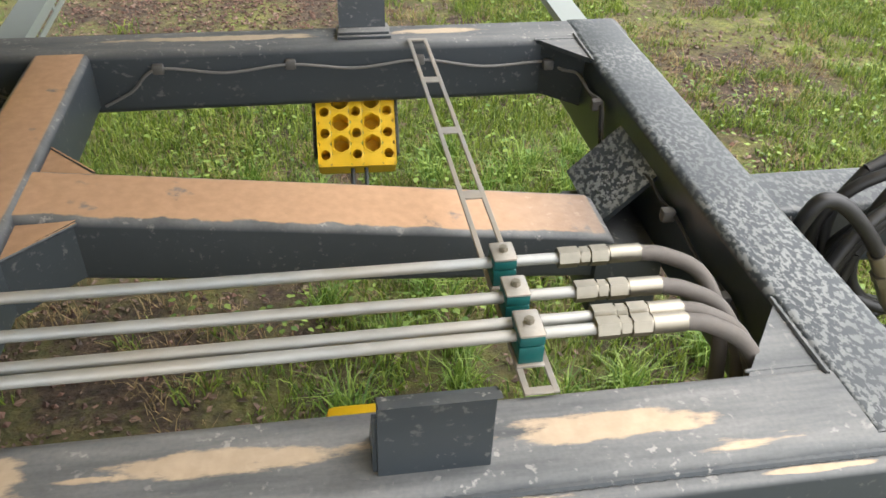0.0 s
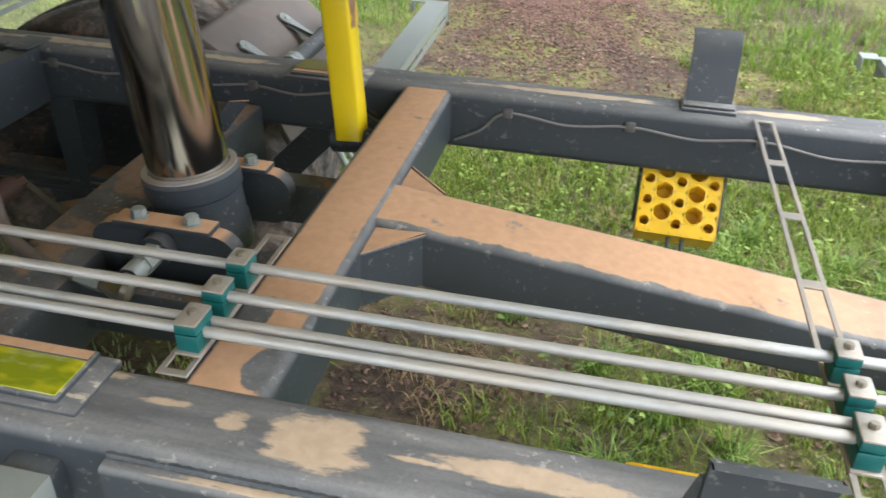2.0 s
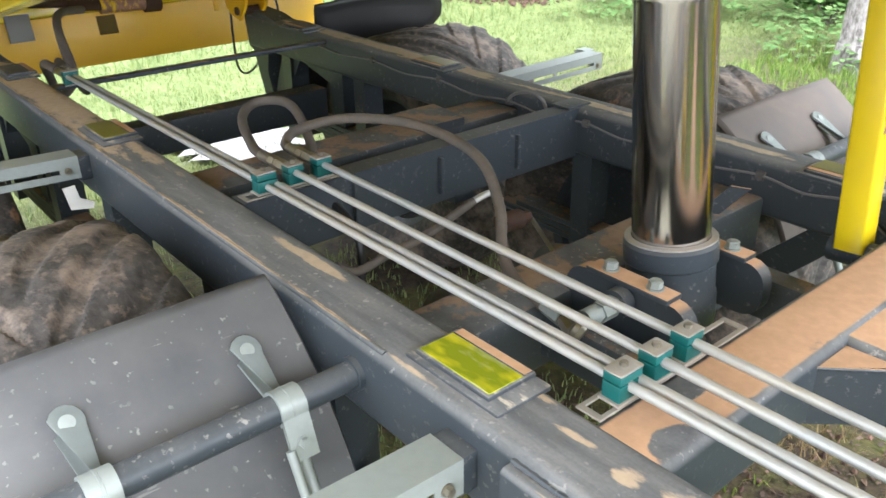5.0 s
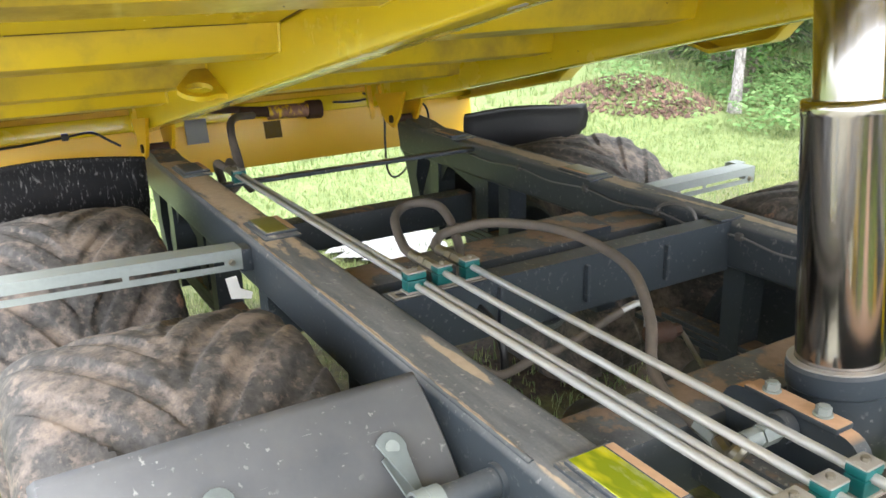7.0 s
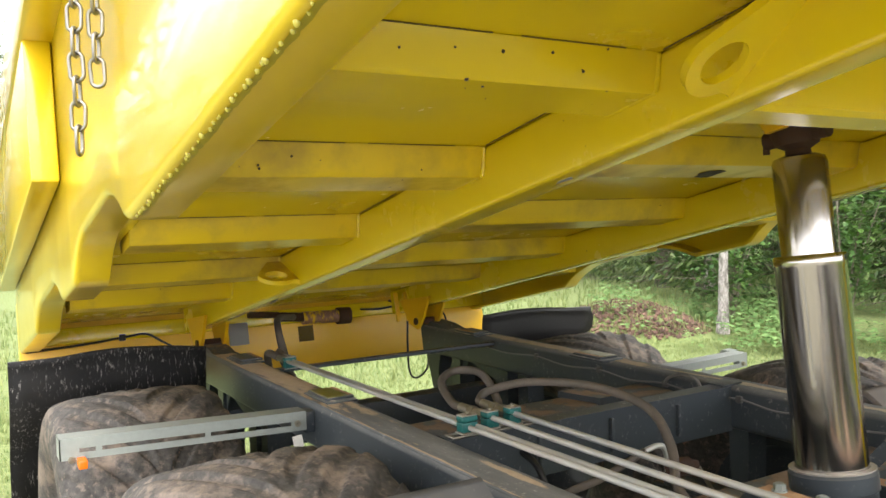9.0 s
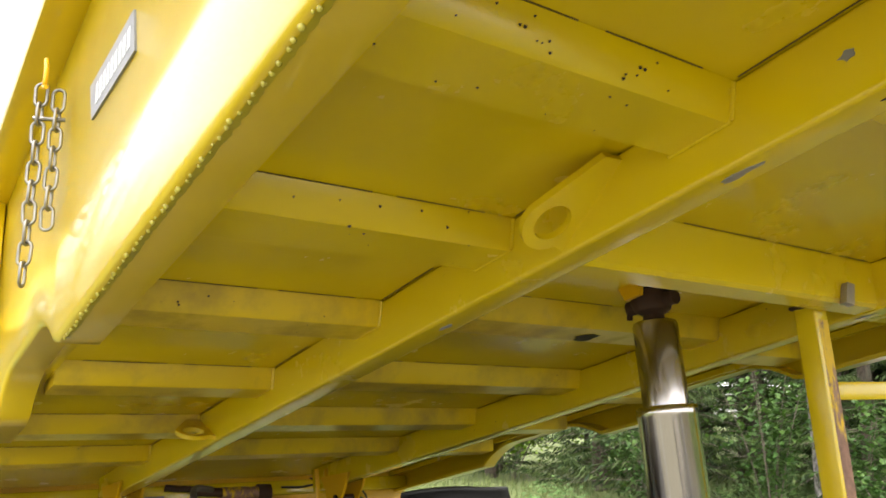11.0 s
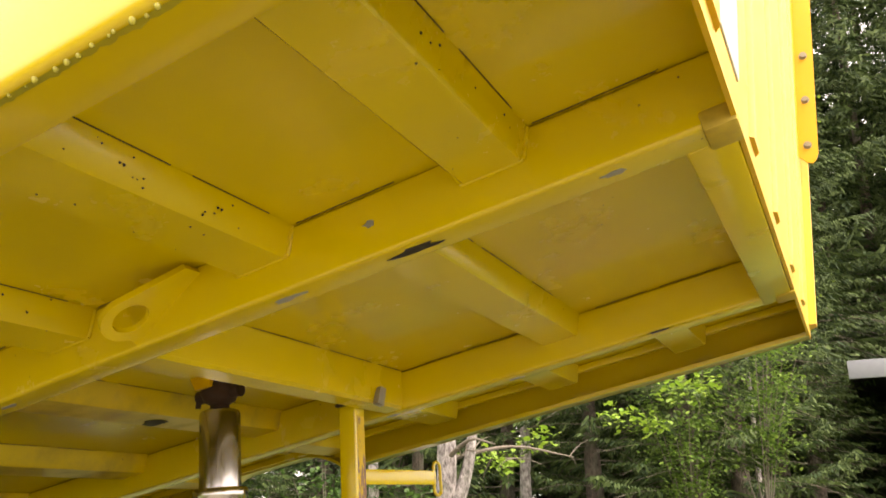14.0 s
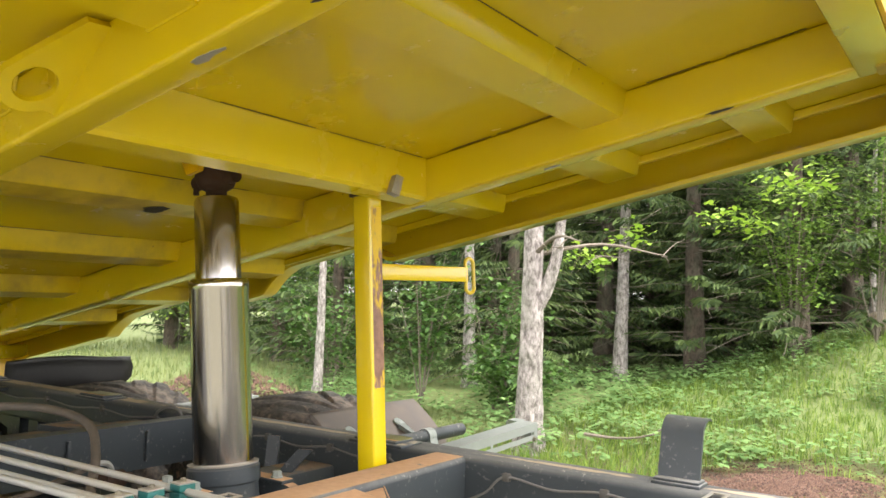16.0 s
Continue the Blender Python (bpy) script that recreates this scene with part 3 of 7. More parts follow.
# centre beam that slopes down to the drawbar
bm = bmesh.new()
prof = rounded(MID - 0.076, MID + 0.076, -0.122, 0.0, 0.014)
rings = []
for x, z, h in ((-0.722, TOP - 0.008, 1.0), (-0.2, TOP - 0.068, 0.95), (0.26, TOP - 0.124, 0.75), (0.275, TOP - 0.135, 0.6)):
    rings.append([bm.verts.new((x, p[0], z + p[1] * h)) for p in prof])
for a, b in zip(rings, rings[1:]):
    for i in range(len(prof)):
        j = (i + 1) % len(prof)
        bm.faces.new((a[i], a[j], b[j], b[i]))
bm.faces.new(rings[0][::-1]); bm.faces.new(rings[-1])
part("centre_beam", bm, M_CENTRE, chassis, "tan dust-covered centre beam")
for s in (-1, 1):
    bm = bmesh.new()
    extrude(bm, [(-0.716, MID + s * 0.07), (-0.622, MID + s * 0.07), (-0.716, MID + s * 0.17)], "z", TOP - 0.13, TOP - 0.022)
    part("beam_gusset", bm, M_DUSTY, chassis)
    bm = bmesh.new()
    bead(bm, (-0.712, MID + s * 0.17, TOP - 0.022), (-0.622, MID + s * 0.078, TOP - 0.024), 0.003)
    part("weld_seam", bm, M_DUSTY, chassis)
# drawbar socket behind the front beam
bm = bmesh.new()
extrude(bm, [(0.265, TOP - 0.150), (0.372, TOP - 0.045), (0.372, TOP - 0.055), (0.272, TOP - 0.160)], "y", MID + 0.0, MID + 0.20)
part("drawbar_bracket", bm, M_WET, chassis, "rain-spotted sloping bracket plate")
bm = bmesh.new()
box(bm, 0.24, 0.372, MID - 0.09, MID + 0.16, TOP - 0.30, TOP - 0.168, 0.01)
part("drawbar_socket", bm, M_GREY, chassis)
bm = bmesh.new()
extrude(bm, rounded(MID - 0.07, MID + 0.07, TOP - 0.235, TOP - 0.095, 0.015), "x", FRONT1 - 0.004, 1.7)
part("drawbar", bm, M_WET, chassis)
# crossbeams farther back
bm = bmesh.new()
box(bm, -1.35, -1.20, NEAR1 - 0.004, FAR0 + 0.004, 0.80, 0.955, 0.014)
part("low_crossbeam", bm, M_LOW, chassis)
bm = bmesh.new()
extrude(bm, [(-1.880, 1.043), (-1.817, 1.043), (-1.817, 0.895), (-1.824, 0.895), (-1.824, 1.036), (-1.854, 1.036), (-1.856, 1.030), (-1.880, 1.030)], "y", NEAR1 - 0.004, FAR0 + 0.004)
part("channel_crossbeam", bm, M_GREY, chassis)
bm = bmesh.new()
box(bm, -1.887, -1.817, FAR0 - 0.04, 1.011, 1.0455, 1.0515, 0.002)
part("channel_end_tab", bm, M_GREY, chassis)
for y in (0.15, 0.42, 0.70):
    bm = bmesh.new()
    box(bm, -1.820, -1.804, y - 0.005, y + 0.005, 0.92, 1.02, 0.002)
    part("channel_rib", bm, M_GREY, chassis)
bm = bmesh.new()
box(bm, -2.23, -2.06, NEAR1 - 0.004, FAR0 + 0.004, 0.87, 0.99, 0.014)
part("axle_crossbeam", bm, M_LOW, chassis, "clay-covered crossbeam")
bm = bmesh.new()
extrude(bm, [(-2.23, 0.56), (-2.06, 0.60), (-2.06, 0.72), (-2.23, 0.74)], "z", 0.985, 1.01)
part("cover_plate", bm, M_LOW, chassis)
bm = bmesh.new()
box(bm, -3.30, -3.20, NEAR1 - 0.004, FAR0 + 0.004, 0.70, 0.83, 0.012)
part("rear_crossbeam", bm, M_BLACK, chassis)
bm = bmesh.new()
box(bm, -3.215, -3.175, NEAR1 - 0.02, FAR0 + 0.02, 1.015, 1.03, 0.003)
part("pipe_carrier", bm, M_BLACK, chassis)
# wear pads on the rails, with smeared paint
for y0, y1 in ((-0.215, -0.128), (0.941, 1.028)):
    for x, mat in ((-1.02, M_PAD if y0 < 0 else M_PAD_DULL), (-2.50, M_PAD_DULL), (-3.40, M_LOW)):
        bm = bmesh.new()
        box(bm, x - 0.104, x + 0.100, y0 - 0.016, y1 + 0.004, TOP - 0.004, TOP + 0.005, 0.003)
        plate = part("wear_pad", bm, M_CHALK, chassis)
        bm = bmesh.new()
        box(bm, x - 0.092, x + 0.070, y0 - 0.005, y1 + 0.003, TOP + 0.004, TOP + 0.0125, 0.0025)
        part("pad_block", bm, M_CHALK, plate)
        bm = bmesh.new()
        rim_y = y1 - 0.018 if y0 < 0 else y0
        box(bm, x - 0.088, x + 0.066, rim_y, rim_y + 0.018, TOP + 0.0122, TOP + 0.0142, 0.0008, 1)
        part("pad_rim", bm, M_DUSTY, plate, "rim caked with tan dust")
        bm = bmesh.new()
        s0, s1 = (0.0, 0.020) if y0 < 0 else (0.020, 0.0)
        box(bm, x - 0.088, x + 0.066, y0 + s0, y1 - s1, TOP + 0.0122, TOP + 0.0145, 0.0008, 1)
        part("pad_face", bm, mat, plate, "smeared yellow-green pad face" if mat == M_PAD else ("dull olive pad face" if mat == M_PAD_DULL else ""))
# weld trail and ridge along the near rail
bm = bmesh.new()
rod(bm, (REAR, NEAR0 + 0.013, TOP - 0.004), (-1.15, NEAR0 + 0.013, TOP - 0.004), 0.006, 10)
part("weld_seam", bm, M_RAIL, chassis, "dusty weld seam")
# suspension hangers and axle links under the rails
for yc in (NEAR0 + 0.06, FAR0 + 0.06):
    for x in (-1.35, -1.80, -2.42, -2.98, -3.55):
        bm = bmesh.new()
        extrude(bm, [(x - 0.038, TOP - 0.14), (x + 0.038, TOP - 0.14), (x + 0.032, 0.55), (x - 0.032, 0.55)], "y", yc - 0.045, yc + 0.045)
        part("hanger", bm, M_GREY, chassis)
    bm = bmesh.new()
    extrude(bm, [(-1.08, TOP - 0.14), (-0.98, TOP - 0.14), (-1.25, 0.62), (-1.33, 0.66)], "y", yc - 0.02, yc + 0.02)
    part("brace", bm, M_GREY, chassis)
    bm = bmesh.new()
    extrude(bm, [(-3.55, 1.0), (-3.12, 0.90), (-3.12, 0.60), (-3.20, 0.60), (-3.22, 0.84), (-3.45, 0.90), (-3.70, 0.55), (-3.78, 0.55)], "y", yc - 0.03, yc + 0.03)
    part("rear_strut", bm, M_BLACK, chassis)
for x in (-1.75, -3.02):
    bm = bmesh.new()
    box(bm, x - 0.05, x + 0.05, NEAR0 - 0.1, FAR1 + 0.1, 0.48, 0.58, 0.012)
    part("axle", bm, M_LOW, chassis)
    for yc in (NEAR0 + 0.06, FAR0 + 0.06):
        bm = bmesh.new()
        for k in range(3):
            box(bm, x - 0.45 + 0.06 * k, x + 0.45 - 0.06 * k, yc - 0.04, yc + 0.04, 0.60 + 0.022 * k, 0.62 + 0.022 * k, 0.003, 1)
        part("leaf_spring", bm, M_LOW, chassis)
# spring brake cylinders and arms seen between the beams
for y in (0.24, 0.62):
    bm = bmesh.new()
    lathe(bm, [(0, 0), (0.06, 0), (0.075, 0.02), (0.075, 0.12), (0.06, 0.14), (0.03, 0.145), (0.03, 0.2), (0, 0.2)], (-1.62, y, 0.70), (0.96, 0.1, 0.25), 20)
    part("brake_chamber", bm, M_LOW, chassis)
# small brake valve with its lever, between the beams
bm = bmesh.new()
rod(bm, (-1.50, 0.335, 0.965), (-1.50, 0.395, 0.96), 0.024, 16)
rod(bm, (-1.50, 0.395, 0.96), (-1.50, 0.425, 0.958), 0.015, 6)
valve = part("brake_valve", bm, M_RUST, chassis, "rusty brake valve")
bm = bmesh.new()
hose(bm, [(-1.50, 0.43, 0.955), (-1.50, 0.45, 0.93), (-1.50, 0.50, 0.86), (-1.50, 0.53, 0.82)], 0.006, 8, 4)
part("lever", bm, M_FIT, valve)
# cradle of the tipping ram
for y0, y1, x0, x1, zc in ((0.240, 0.273, -1.215, -0.935, 0.020), (0.525, 0.558, -1.235, -0.955, 0.0)):
    bm = bmesh.new()
    extrude(bm, rounded(x0, x1, 0.88 + zc, 0.995 + zc, 0.045), "y", y0, y1)
    cheek = part("ram_bracket", bm, M_DUSTY, chassis, "dark grey bracket cheek with tan dust on its top edge")
    bm = bmesh.new()
    box(bm, x0 + 0.05, x1 - 0.045, y0 - 0.006, y1 + 0.006, 0.993 + zc, 1.005 + zc, 0.003)
    part("cap_plate", bm, M_DUSTY, cheek)
    for x in (x0 + 0.092, x0 + 0.193):
        bm = bmesh.new()
        hexbolt(bm, (x, (y0 + y1) / 2, 1.005 + zc), (0, 0, 1), 0.023, 0.013)
        part("bolt", bm, M_GALV, cheek)
bm = bmesh.new()
rod(bm, (-1.075, 0.12, 0.985), (-1.075, 0.24, 0.985), 0.013, 16)
rod(bm, (-1.075, 0.168, 0.985), (-1.075, 0.214, 0.985), 0.021, 6)
rod(bm, (-1.075, 0.128, 0.985), (-1.075, 0.158, 0.985), 0.019, 16)
inlet = part("inlet_fitting", bm, M_GALV, chassis, "bright plated hydraulic fitting")
bm = bmesh.new()
rod(bm, (-1.075, 0.210, 0.985), (-1.075, 0.237, 0.985), 0.029, 20)
part("collar", bm, M_GREY, inlet)
for y in (0.16, 0.61):
    bm = bmesh.new()
    box(bm, -1.24, -0.82, y, y + 0.06, 0.83, 0.93, 0.01)
    part("ram_carrier", bm, M_LOW, chassis)
# folded latch plates between the ram's cradle and the far rail
for p0, p1, w in (((-1.385, 0.865, 1.035), (-1.375, 0.84, 0.90), 0.040), ((-1.185, 0.80, 1.025), (-1.255, 0.76, 0.93), 0.045)):
    bm = bmesh.new()
    p0, p1 = Vector(p0), Vector(p1)
    side = Vector((0.93, 0.37, 0.0)) * w / 2
    out = Vector((0.37, -0.93, 0.15)).normalized() * 0.006
    top = [p0 - side, p0 + side]
    low = [p1 - side, p1 + side]
    vs = [bm.verts.new(q + o) for o in (out, -out) for q in (top[0], top[1], low[1], low[0])]
    for f in ((0, 1, 2, 3), (7, 6, 5, 4), (0, 4, 5, 1), (1, 5, 6, 2), (2, 6, 7, 3), (3, 7, 4, 0)):
        bm.faces.new([vs[i] for i in f])
    part("latch_plate", bm, M_DUSTY, chassis, "", False)
# pivot brackets at the rails' rear ends
for yc in (NEAR0 + 0.06, FAR0 + 0.06):
    bm = bmesh.new()
    extrude(bm, [(-3.60, TOP - 0.004), (-3.70, 1.062), (-3.86, 1.072), (-3.90, 1.04), (-3.875, 0.90), (-3.84, 0.885), (-3.72, 0.56), (-3.64, 0.56), (-3.72, 0.80), (-3.70, 0.89)], "y", yc - 0.050, yc + 0.050)
    part("pivot_bracket", bm, M_BLACK, chassis)
# gooseneck hook brackets on both rails
def hook_bracket(yc, s):
    bm = bmesh.new()
    line = [(0.0, 0.012), (0.012, 0.07), (0.022, 0.115)] + [(0.075 - 0.053 * math.cos(radians(a)), 0.115 + 0.045 * math.sin(radians(a))) for a in range(15, 125, 15)]
    outer = [(yc + s * p[0], TOP + p[1]) for p in line]
    inner = [(yc + s * (p[0] + 0.008), TOP + p[1] - 0.006) for p in line]
    extrude(bm, outer + inner[::-1], "x", -0.176, -0.070)
    hook = part("hook_bracket", bm, M_GREY, chassis)
    bm = bmesh.new()
    box(bm, -0.182, -0.060, yc - 0.035, yc + 0.035, TOP - 0.001, TOP + 0.008, 0.002)
    box(bm, -0.179, -0.064, yc - 0.028, yc + 0.028, TOP + 0.008, TOP + 0.015, 0.002)
    part("foot_plate", bm, M_RAIL, hook)
hook_bracket(1.018, 1)
bm = bmesh.new()
line = [(0.0, 0.0), (0.001, 0.06), (0.004, 0.112), (0.012, 0.122), (0.026, 0.125)]
extrude(bm, [(-0.232 - p[0], TOP - 0.002 + p[1] * 1.06) for p in line] + [(-0.224 - p[0], TOP - 0.002 + p[1] * 1.06 - (0.008 if p[0] > 0.005 else 0)) for p in line[::-1]], "x", -0.199, -0.077)
near_hook = part("hook_bracket", bm, M_GREY, chassis)
bm = bmesh.new()
extrude(bm, [(-0.225, TOP), (-0.175, TOP), (-0.225, TOP + 0.09)], "x", -0.204, -0.198)
part("side_rib", bm, M_RAIL, near_hook)

# ---- ladder strips and pipe clamps ----
def ladder_strip(x, y0, y1, z, slots, label, mat=None):
    t = thing("ladder_strip", Matrix.Translation((x, 0, 0)), label, "steel strip", "slotted pipe strips")
    w, web = 0.022, 0.0085
    bm = bmesh.new()
    for s in (-1, 1):
        box(bm, s * w - (web if s > 0 else 0), s * w + (web if s < 0 else 0), y0, y1, z, z + 0.004, 0.001, 1)
    step = (y1 - y0) / slots
    for i in range(slots + 1):
        yy = y0 + i * step
        box(bm, -w + 0.002, w - 0.002, max(y0, yy - 0.012), min(y1, yy + 0.012), z + 0.0002, z + 0.0038, 0.001, 1)
    part("strip", bm, mat or M_STRIP, t)
    return t
first_strip = ladder_strip(0.0, NEAR1 - 0.012, FAR0 + 0.012, TOP + 0.003, 5, "dull slotted steel strip laid across the rails")
first_strip.matrix_world = pose(0.003, 0, 0, 0, 0, 0.4)
ladder_strip(-0.845, -0.135, 0.225, TOP + 0.001, 2, "slotted steel strip beside the dusty crossbeam", M_STRIP)
ladder_strip(-1.835, -0.13, 0.14, TOP + 0.002, 2, "slotted steel strip on the channel crossbeam", M_STRIP)

PIPE_Z = 1.083
PIPES = (("a", 0.076, 1), ("b", 0.001, 1), ("c", -0.072, 2))
def pipe_clamp(x, y, twin, z=PIPE_Z):
    t = thing("pipe_clamp", Matrix.Translation((x, y, z)), "teal plastic pipe clamp with dusty steel cap plate" if not twin else "wider teal pipe clamp holding two tubes", "pipe clamp", "teal pipe clamps")
    hw = 0.024 if twin else 0.020
    for z0, z1 in ((-0.027, -0.001), (0.001, 0.015)):
        bm = bmesh.new()
        box(bm, -0.016, 0.016, -hw, hw, z0, z1, 0.002)
        part("clamp_half", bm, M_TEAL, t)
    bm = bmesh.new()
    box(bm, -0.0165, 0.0165, -hw - 0.001, hw + 0.001, 0.015, 0.0195, 0.003)
    part("cap_plate", bm, M_CLAMPCAP, t)
    bm = bmesh.new()
    hexbolt(bm, (0, 0, 0.0195), (0, 0, 1), 0.011, 0.006, False)
    part("bolt", bm, M_FIT, t)
    bm = bmesh.new()
    box(bm, -0.018, 0.018, -hw - 0.004, hw + 0.004, -0.031, -0.027, 0.001)
    part("base_plate", bm, M_CLAMPCAP, t)
for x in (0.0, -0.84, -1.835):
    for k, y, c in PIPES:
        pipe_clamp(x, y, c == 2)
pipe_clamp(-3.19, -0.06, True, 1.056)

# ---- hydraulic pipes with their hoses ----
def fitting(x, y, z, parent, s=1):
    """Nut, hexagon and ferrule in a row along x."""
    for name, a, b, r, seg, mat in (("union_nut", 0.0, 0.028, 0.0150, 6, M_FIT), ("hexagon", 0.031, 0.043, 0.0138, 6, M_FIT), ("hose_nut", 0.046, 0.070, 0.0150, 6, M_FIT), ("ferrule", 0.073, 0.118, 0.0132, 18, M_FIT)):
        bm = bmesh.new()
        rod(bm, (x + s * a, y, z), (x + s * b, y, z), r, seg)
        rod(bm, (x + s * (b - 0.003), y, z), (x + s * (b + 0.003), y, z), r * 0.8, 12)
        part(name, bm, mat, parent)
R = 0.0079
def pipe(y, x0, x1, fit_x, hose_pts, label, rear_pts=None, z1=None):
    t = thing("hydraulic_pipe", Matrix.Identity(4), label, "hydraulic pipe", "hydraulic pipes")
    bm = bmesh.new()
    pts = [(fit_x, y, PIPE_Z), (x0, y, PIPE_Z), (x1, y, PIPE_Z if z1 is None else z1)]
    for a, b in zip(pts, pts[1:]):
        rod(bm, a, b, R, 14)
    part("tube", bm, M_ZINC, t)
    fitting(fit_x, y, PIPE_Z, t)
    bm = bmesh.new()
    hose(bm, hose_pts, 0.0115, 12, 10)
    part("front_hose", bm, M_HOSE_DARK, t, "dusty grey-brown rubber hose")
    if rear_pts:
        fitting(x1, y, PIPE_Z, t, -1)
        bm = bmesh.new()
        hose(bm, rear_pts, 0.0125, 12, 10)
        part("rear_hose", bm, M_HOSE, t, "dusty brown rubber hose")
    return t
pipe(0.076, 0.0, -1.86, 0.078, [(0.19, 0.076, PIPE_Z), (0.235, 0.073, 1.076), (0.285, 0.052, 1.055), (0.312, 0.02, 0.995), (0.315, -0.01, 0.90), (0.30, -0.03, 0.78), (0.28, -0.04, 0.60)],
     "zinc-plated hydraulic tube with hose at both ends",
     [(-1.972, 0.076, PIPE_Z), (-2.01, 0.085, 1.085), (-2.025, 0.13, 1.105), (-1.97, 0.24, 1.125), (-1.80, 0.33, 1.13), (-1.58, 0.33, 1.11), (-1.44, 0.27, 1.05), (-1.37, 0.215, 0.98), (-1.27, 0.17, 0.955), (-1.13, 0.14, 0.955)])
pipe(0.001, 0.0, -1.86, 0.080, [(0.195, 0.001, PIPE_Z), (0.235, -0.002, 1.074), (0.285, -0.02, 1.05), (0.315, -0.045, 0.98), (0.315, -0.065, 0.88), (0.295, -0.075, 0.74), (0.27, -0.08, 0.58)],
     "zinc-plated hydraulic tube with hose at both ends",
     [(-1.972, 0.001, PIPE_Z), (-2.06, 0.02, 1.08), (-2.20, 0.07, 1.11), (-2.24, 0.14, 1.13), (-2.16, 0.19, 1.13), (-2.04, 0.17, 1.07), (-1.96, 0.13, 0.98), (-1.93, 0.10, 0.88), (-1.98, 0.06, 0.78)])
for dy in (-0.0115, 0.0115):
    y = -0.061 + dy
    pipe(y, 0.0, -3.21, 0.088 if dy > 0 else 0.086, [(0.20, y, PIPE_Z), (0.24, y - 0.002, 1.074), (0.29, y - 0.018, 1.045), (0.318, y - 0.04, 0.97), (0.318, y - 0.055, 0.87), (0.30, y - 0.06, 0.74), (0.27, y - 0.06, 0.58)],
         "long zinc-plated hydraulic tube, one of a close pair", None, 1.056)
# hoses from the pair's end to the rear cross tube
for dy in (-0.012, 0.012):
    t = thing("rear_hose_line", Matrix.Identity(4), "dark rubber hose with plated elbow behind the pipe pair", "hose", "rear hoses")
    bm = bmesh.new()
    rod(bm, (-3.21, -0.061 + dy, 1.056), (-3.29, -0.061 + dy, 1.06), 0.013, 6)
    part("coupling", bm, M_FIT, t)
    bm = bmesh.new()
    hose(bm, [(-3.28, -0.061 + dy, 1.06), (-3.38, -0.06 + dy * 2, 1.065), (-3.46, -0.02 + dy * 3, 1.0), (-3.48, 0.02 + dy * 4, 0.92), (-3.5, 0.04, 0.98), (-3.62, 0.05, 1.13), (-3.80, 0.12, 1.16), (-3.95, 0.25, 1.14)], 0.016, 10, 8)
    part("hose", bm, M_HOSE, t)
# return hose with a bright steel elbow low between the beams
t = thing("low_hose", Matrix.Identity(4), "grey-brown low hose with bright steel elbow", "hose")
bm = bmesh.new()
hose(bm, [(-1.63, -0.03, 0.93), (-1.62, 0.02, 0.905), (-1.62, 0.11, 0.92), (-1.62, 0.20, 0.93), (-1.62, 0.29, 0.955), (-1.62, 0.36, 0.976)], 0.0105, 10, 8)
part("hose", bm, M_HOSE, t)
bm = bmesh.new()
hose(bm, [(-1.62, 0.36, 0.976), (-1.62, 0.405, 0.983), (-1.62, 0.432, 0.975), (-1.62, 0.445, 0.95), (-1.62, 0.448, 0.905)], 0.0085, 8, 6)
part("elbow", bm, M_ZINC, t)
# valve hose that drops below the channel crossbeam
t = thing("dropped_hose", Matrix.Identity(4), "black hose looping down below the channel crossbeam", "hose")
bm = bmesh.new()
hose(bm, [(-1.90, 0.10, 0.99), (-1.74, 0.09, 0.95), (-1.70, 0.08, 0.84), (-1.72, 0.02, 0.72), (-1.80, -0.05, 0.68), (-1.9, -0.08, 0.72)], 0.010, 8, 6)
part("hose", bm, M_HOSE_BLACK, t)
# plated elbows at the ram's inlet
t = thing("ram_inlet", Matrix.Identity(4), "plated hydraulic elbow fitting at the tipping ram", "fitting")
bm = bmesh.new()
hose(bm, [(-1.13, 0.14, 0.955), (-1.09, 0.12, 0.955), (-1.075, 0.115, 0.97), (-1.075, 0.14, 0.985)], 0.014, 8, 5)
part("elbow", bm, M_FIT, t)
bm = bmesh.new()
rod(bm, (-1.19, 0.153, 0.955), (-1.135, 0.14, 0.955), 0.015, 6)
part("union_nut", bm, M_GALV, t)
bm = bmesh.new()
rod(bm, (-1.075, 0.128, 0.985), (-1.075, 0.160, 0.985), 0.019, 6)
rod(bm, (-1.075, 0.158, 0.985), (-1.075, 0.178, 0.985), 0.017, 6)
part("union_nut", bm, M_GALV, t)

# ---- cable runs with clips ----
def cable_run(points, r, label, clip_at=(), mat=None, sag=0.014, name="cable"):
    t = thing(name, Matrix.Identity(4), label, "cable", "chassis cables")
    pts = [Vector(points[0])]
    for a, b in zip(points, points[1:]):
        a, b = Vector(a), Vector(b)
        pts += [a.lerp(b, 0.5) - Vector((0, 0, sag * min(1.0, (b - a).length / 0.25))), b]
    bm = bmesh.new()
    hose(bm, pts, r, 8, 6)
    part("wire", bm, mat or M_CABLE, t)
    for c in clip_at:
        bm = bmesh.new()
        box(bm, c[0] - 0.012, c[0] + 0.012, c[1] - 0.004, c[1] + 0.016, c[2] - 0.013, c[2] + 0.010, 0.004)
        part("clip", bm, M_CLIP, t)
    return t
CY = FAR0 - 0.008
runs = [(-0.70, CY, 0.925), (-0.575, CY, 1.008), (-0.29, CY, 1.008), (0.0, CY, 1.008), (0.30, CY, 0.992), (0.355, CY - 0.07, 0.99), (0.362, 0.72, 0.992), (0.362, 0.66, 0.90)]
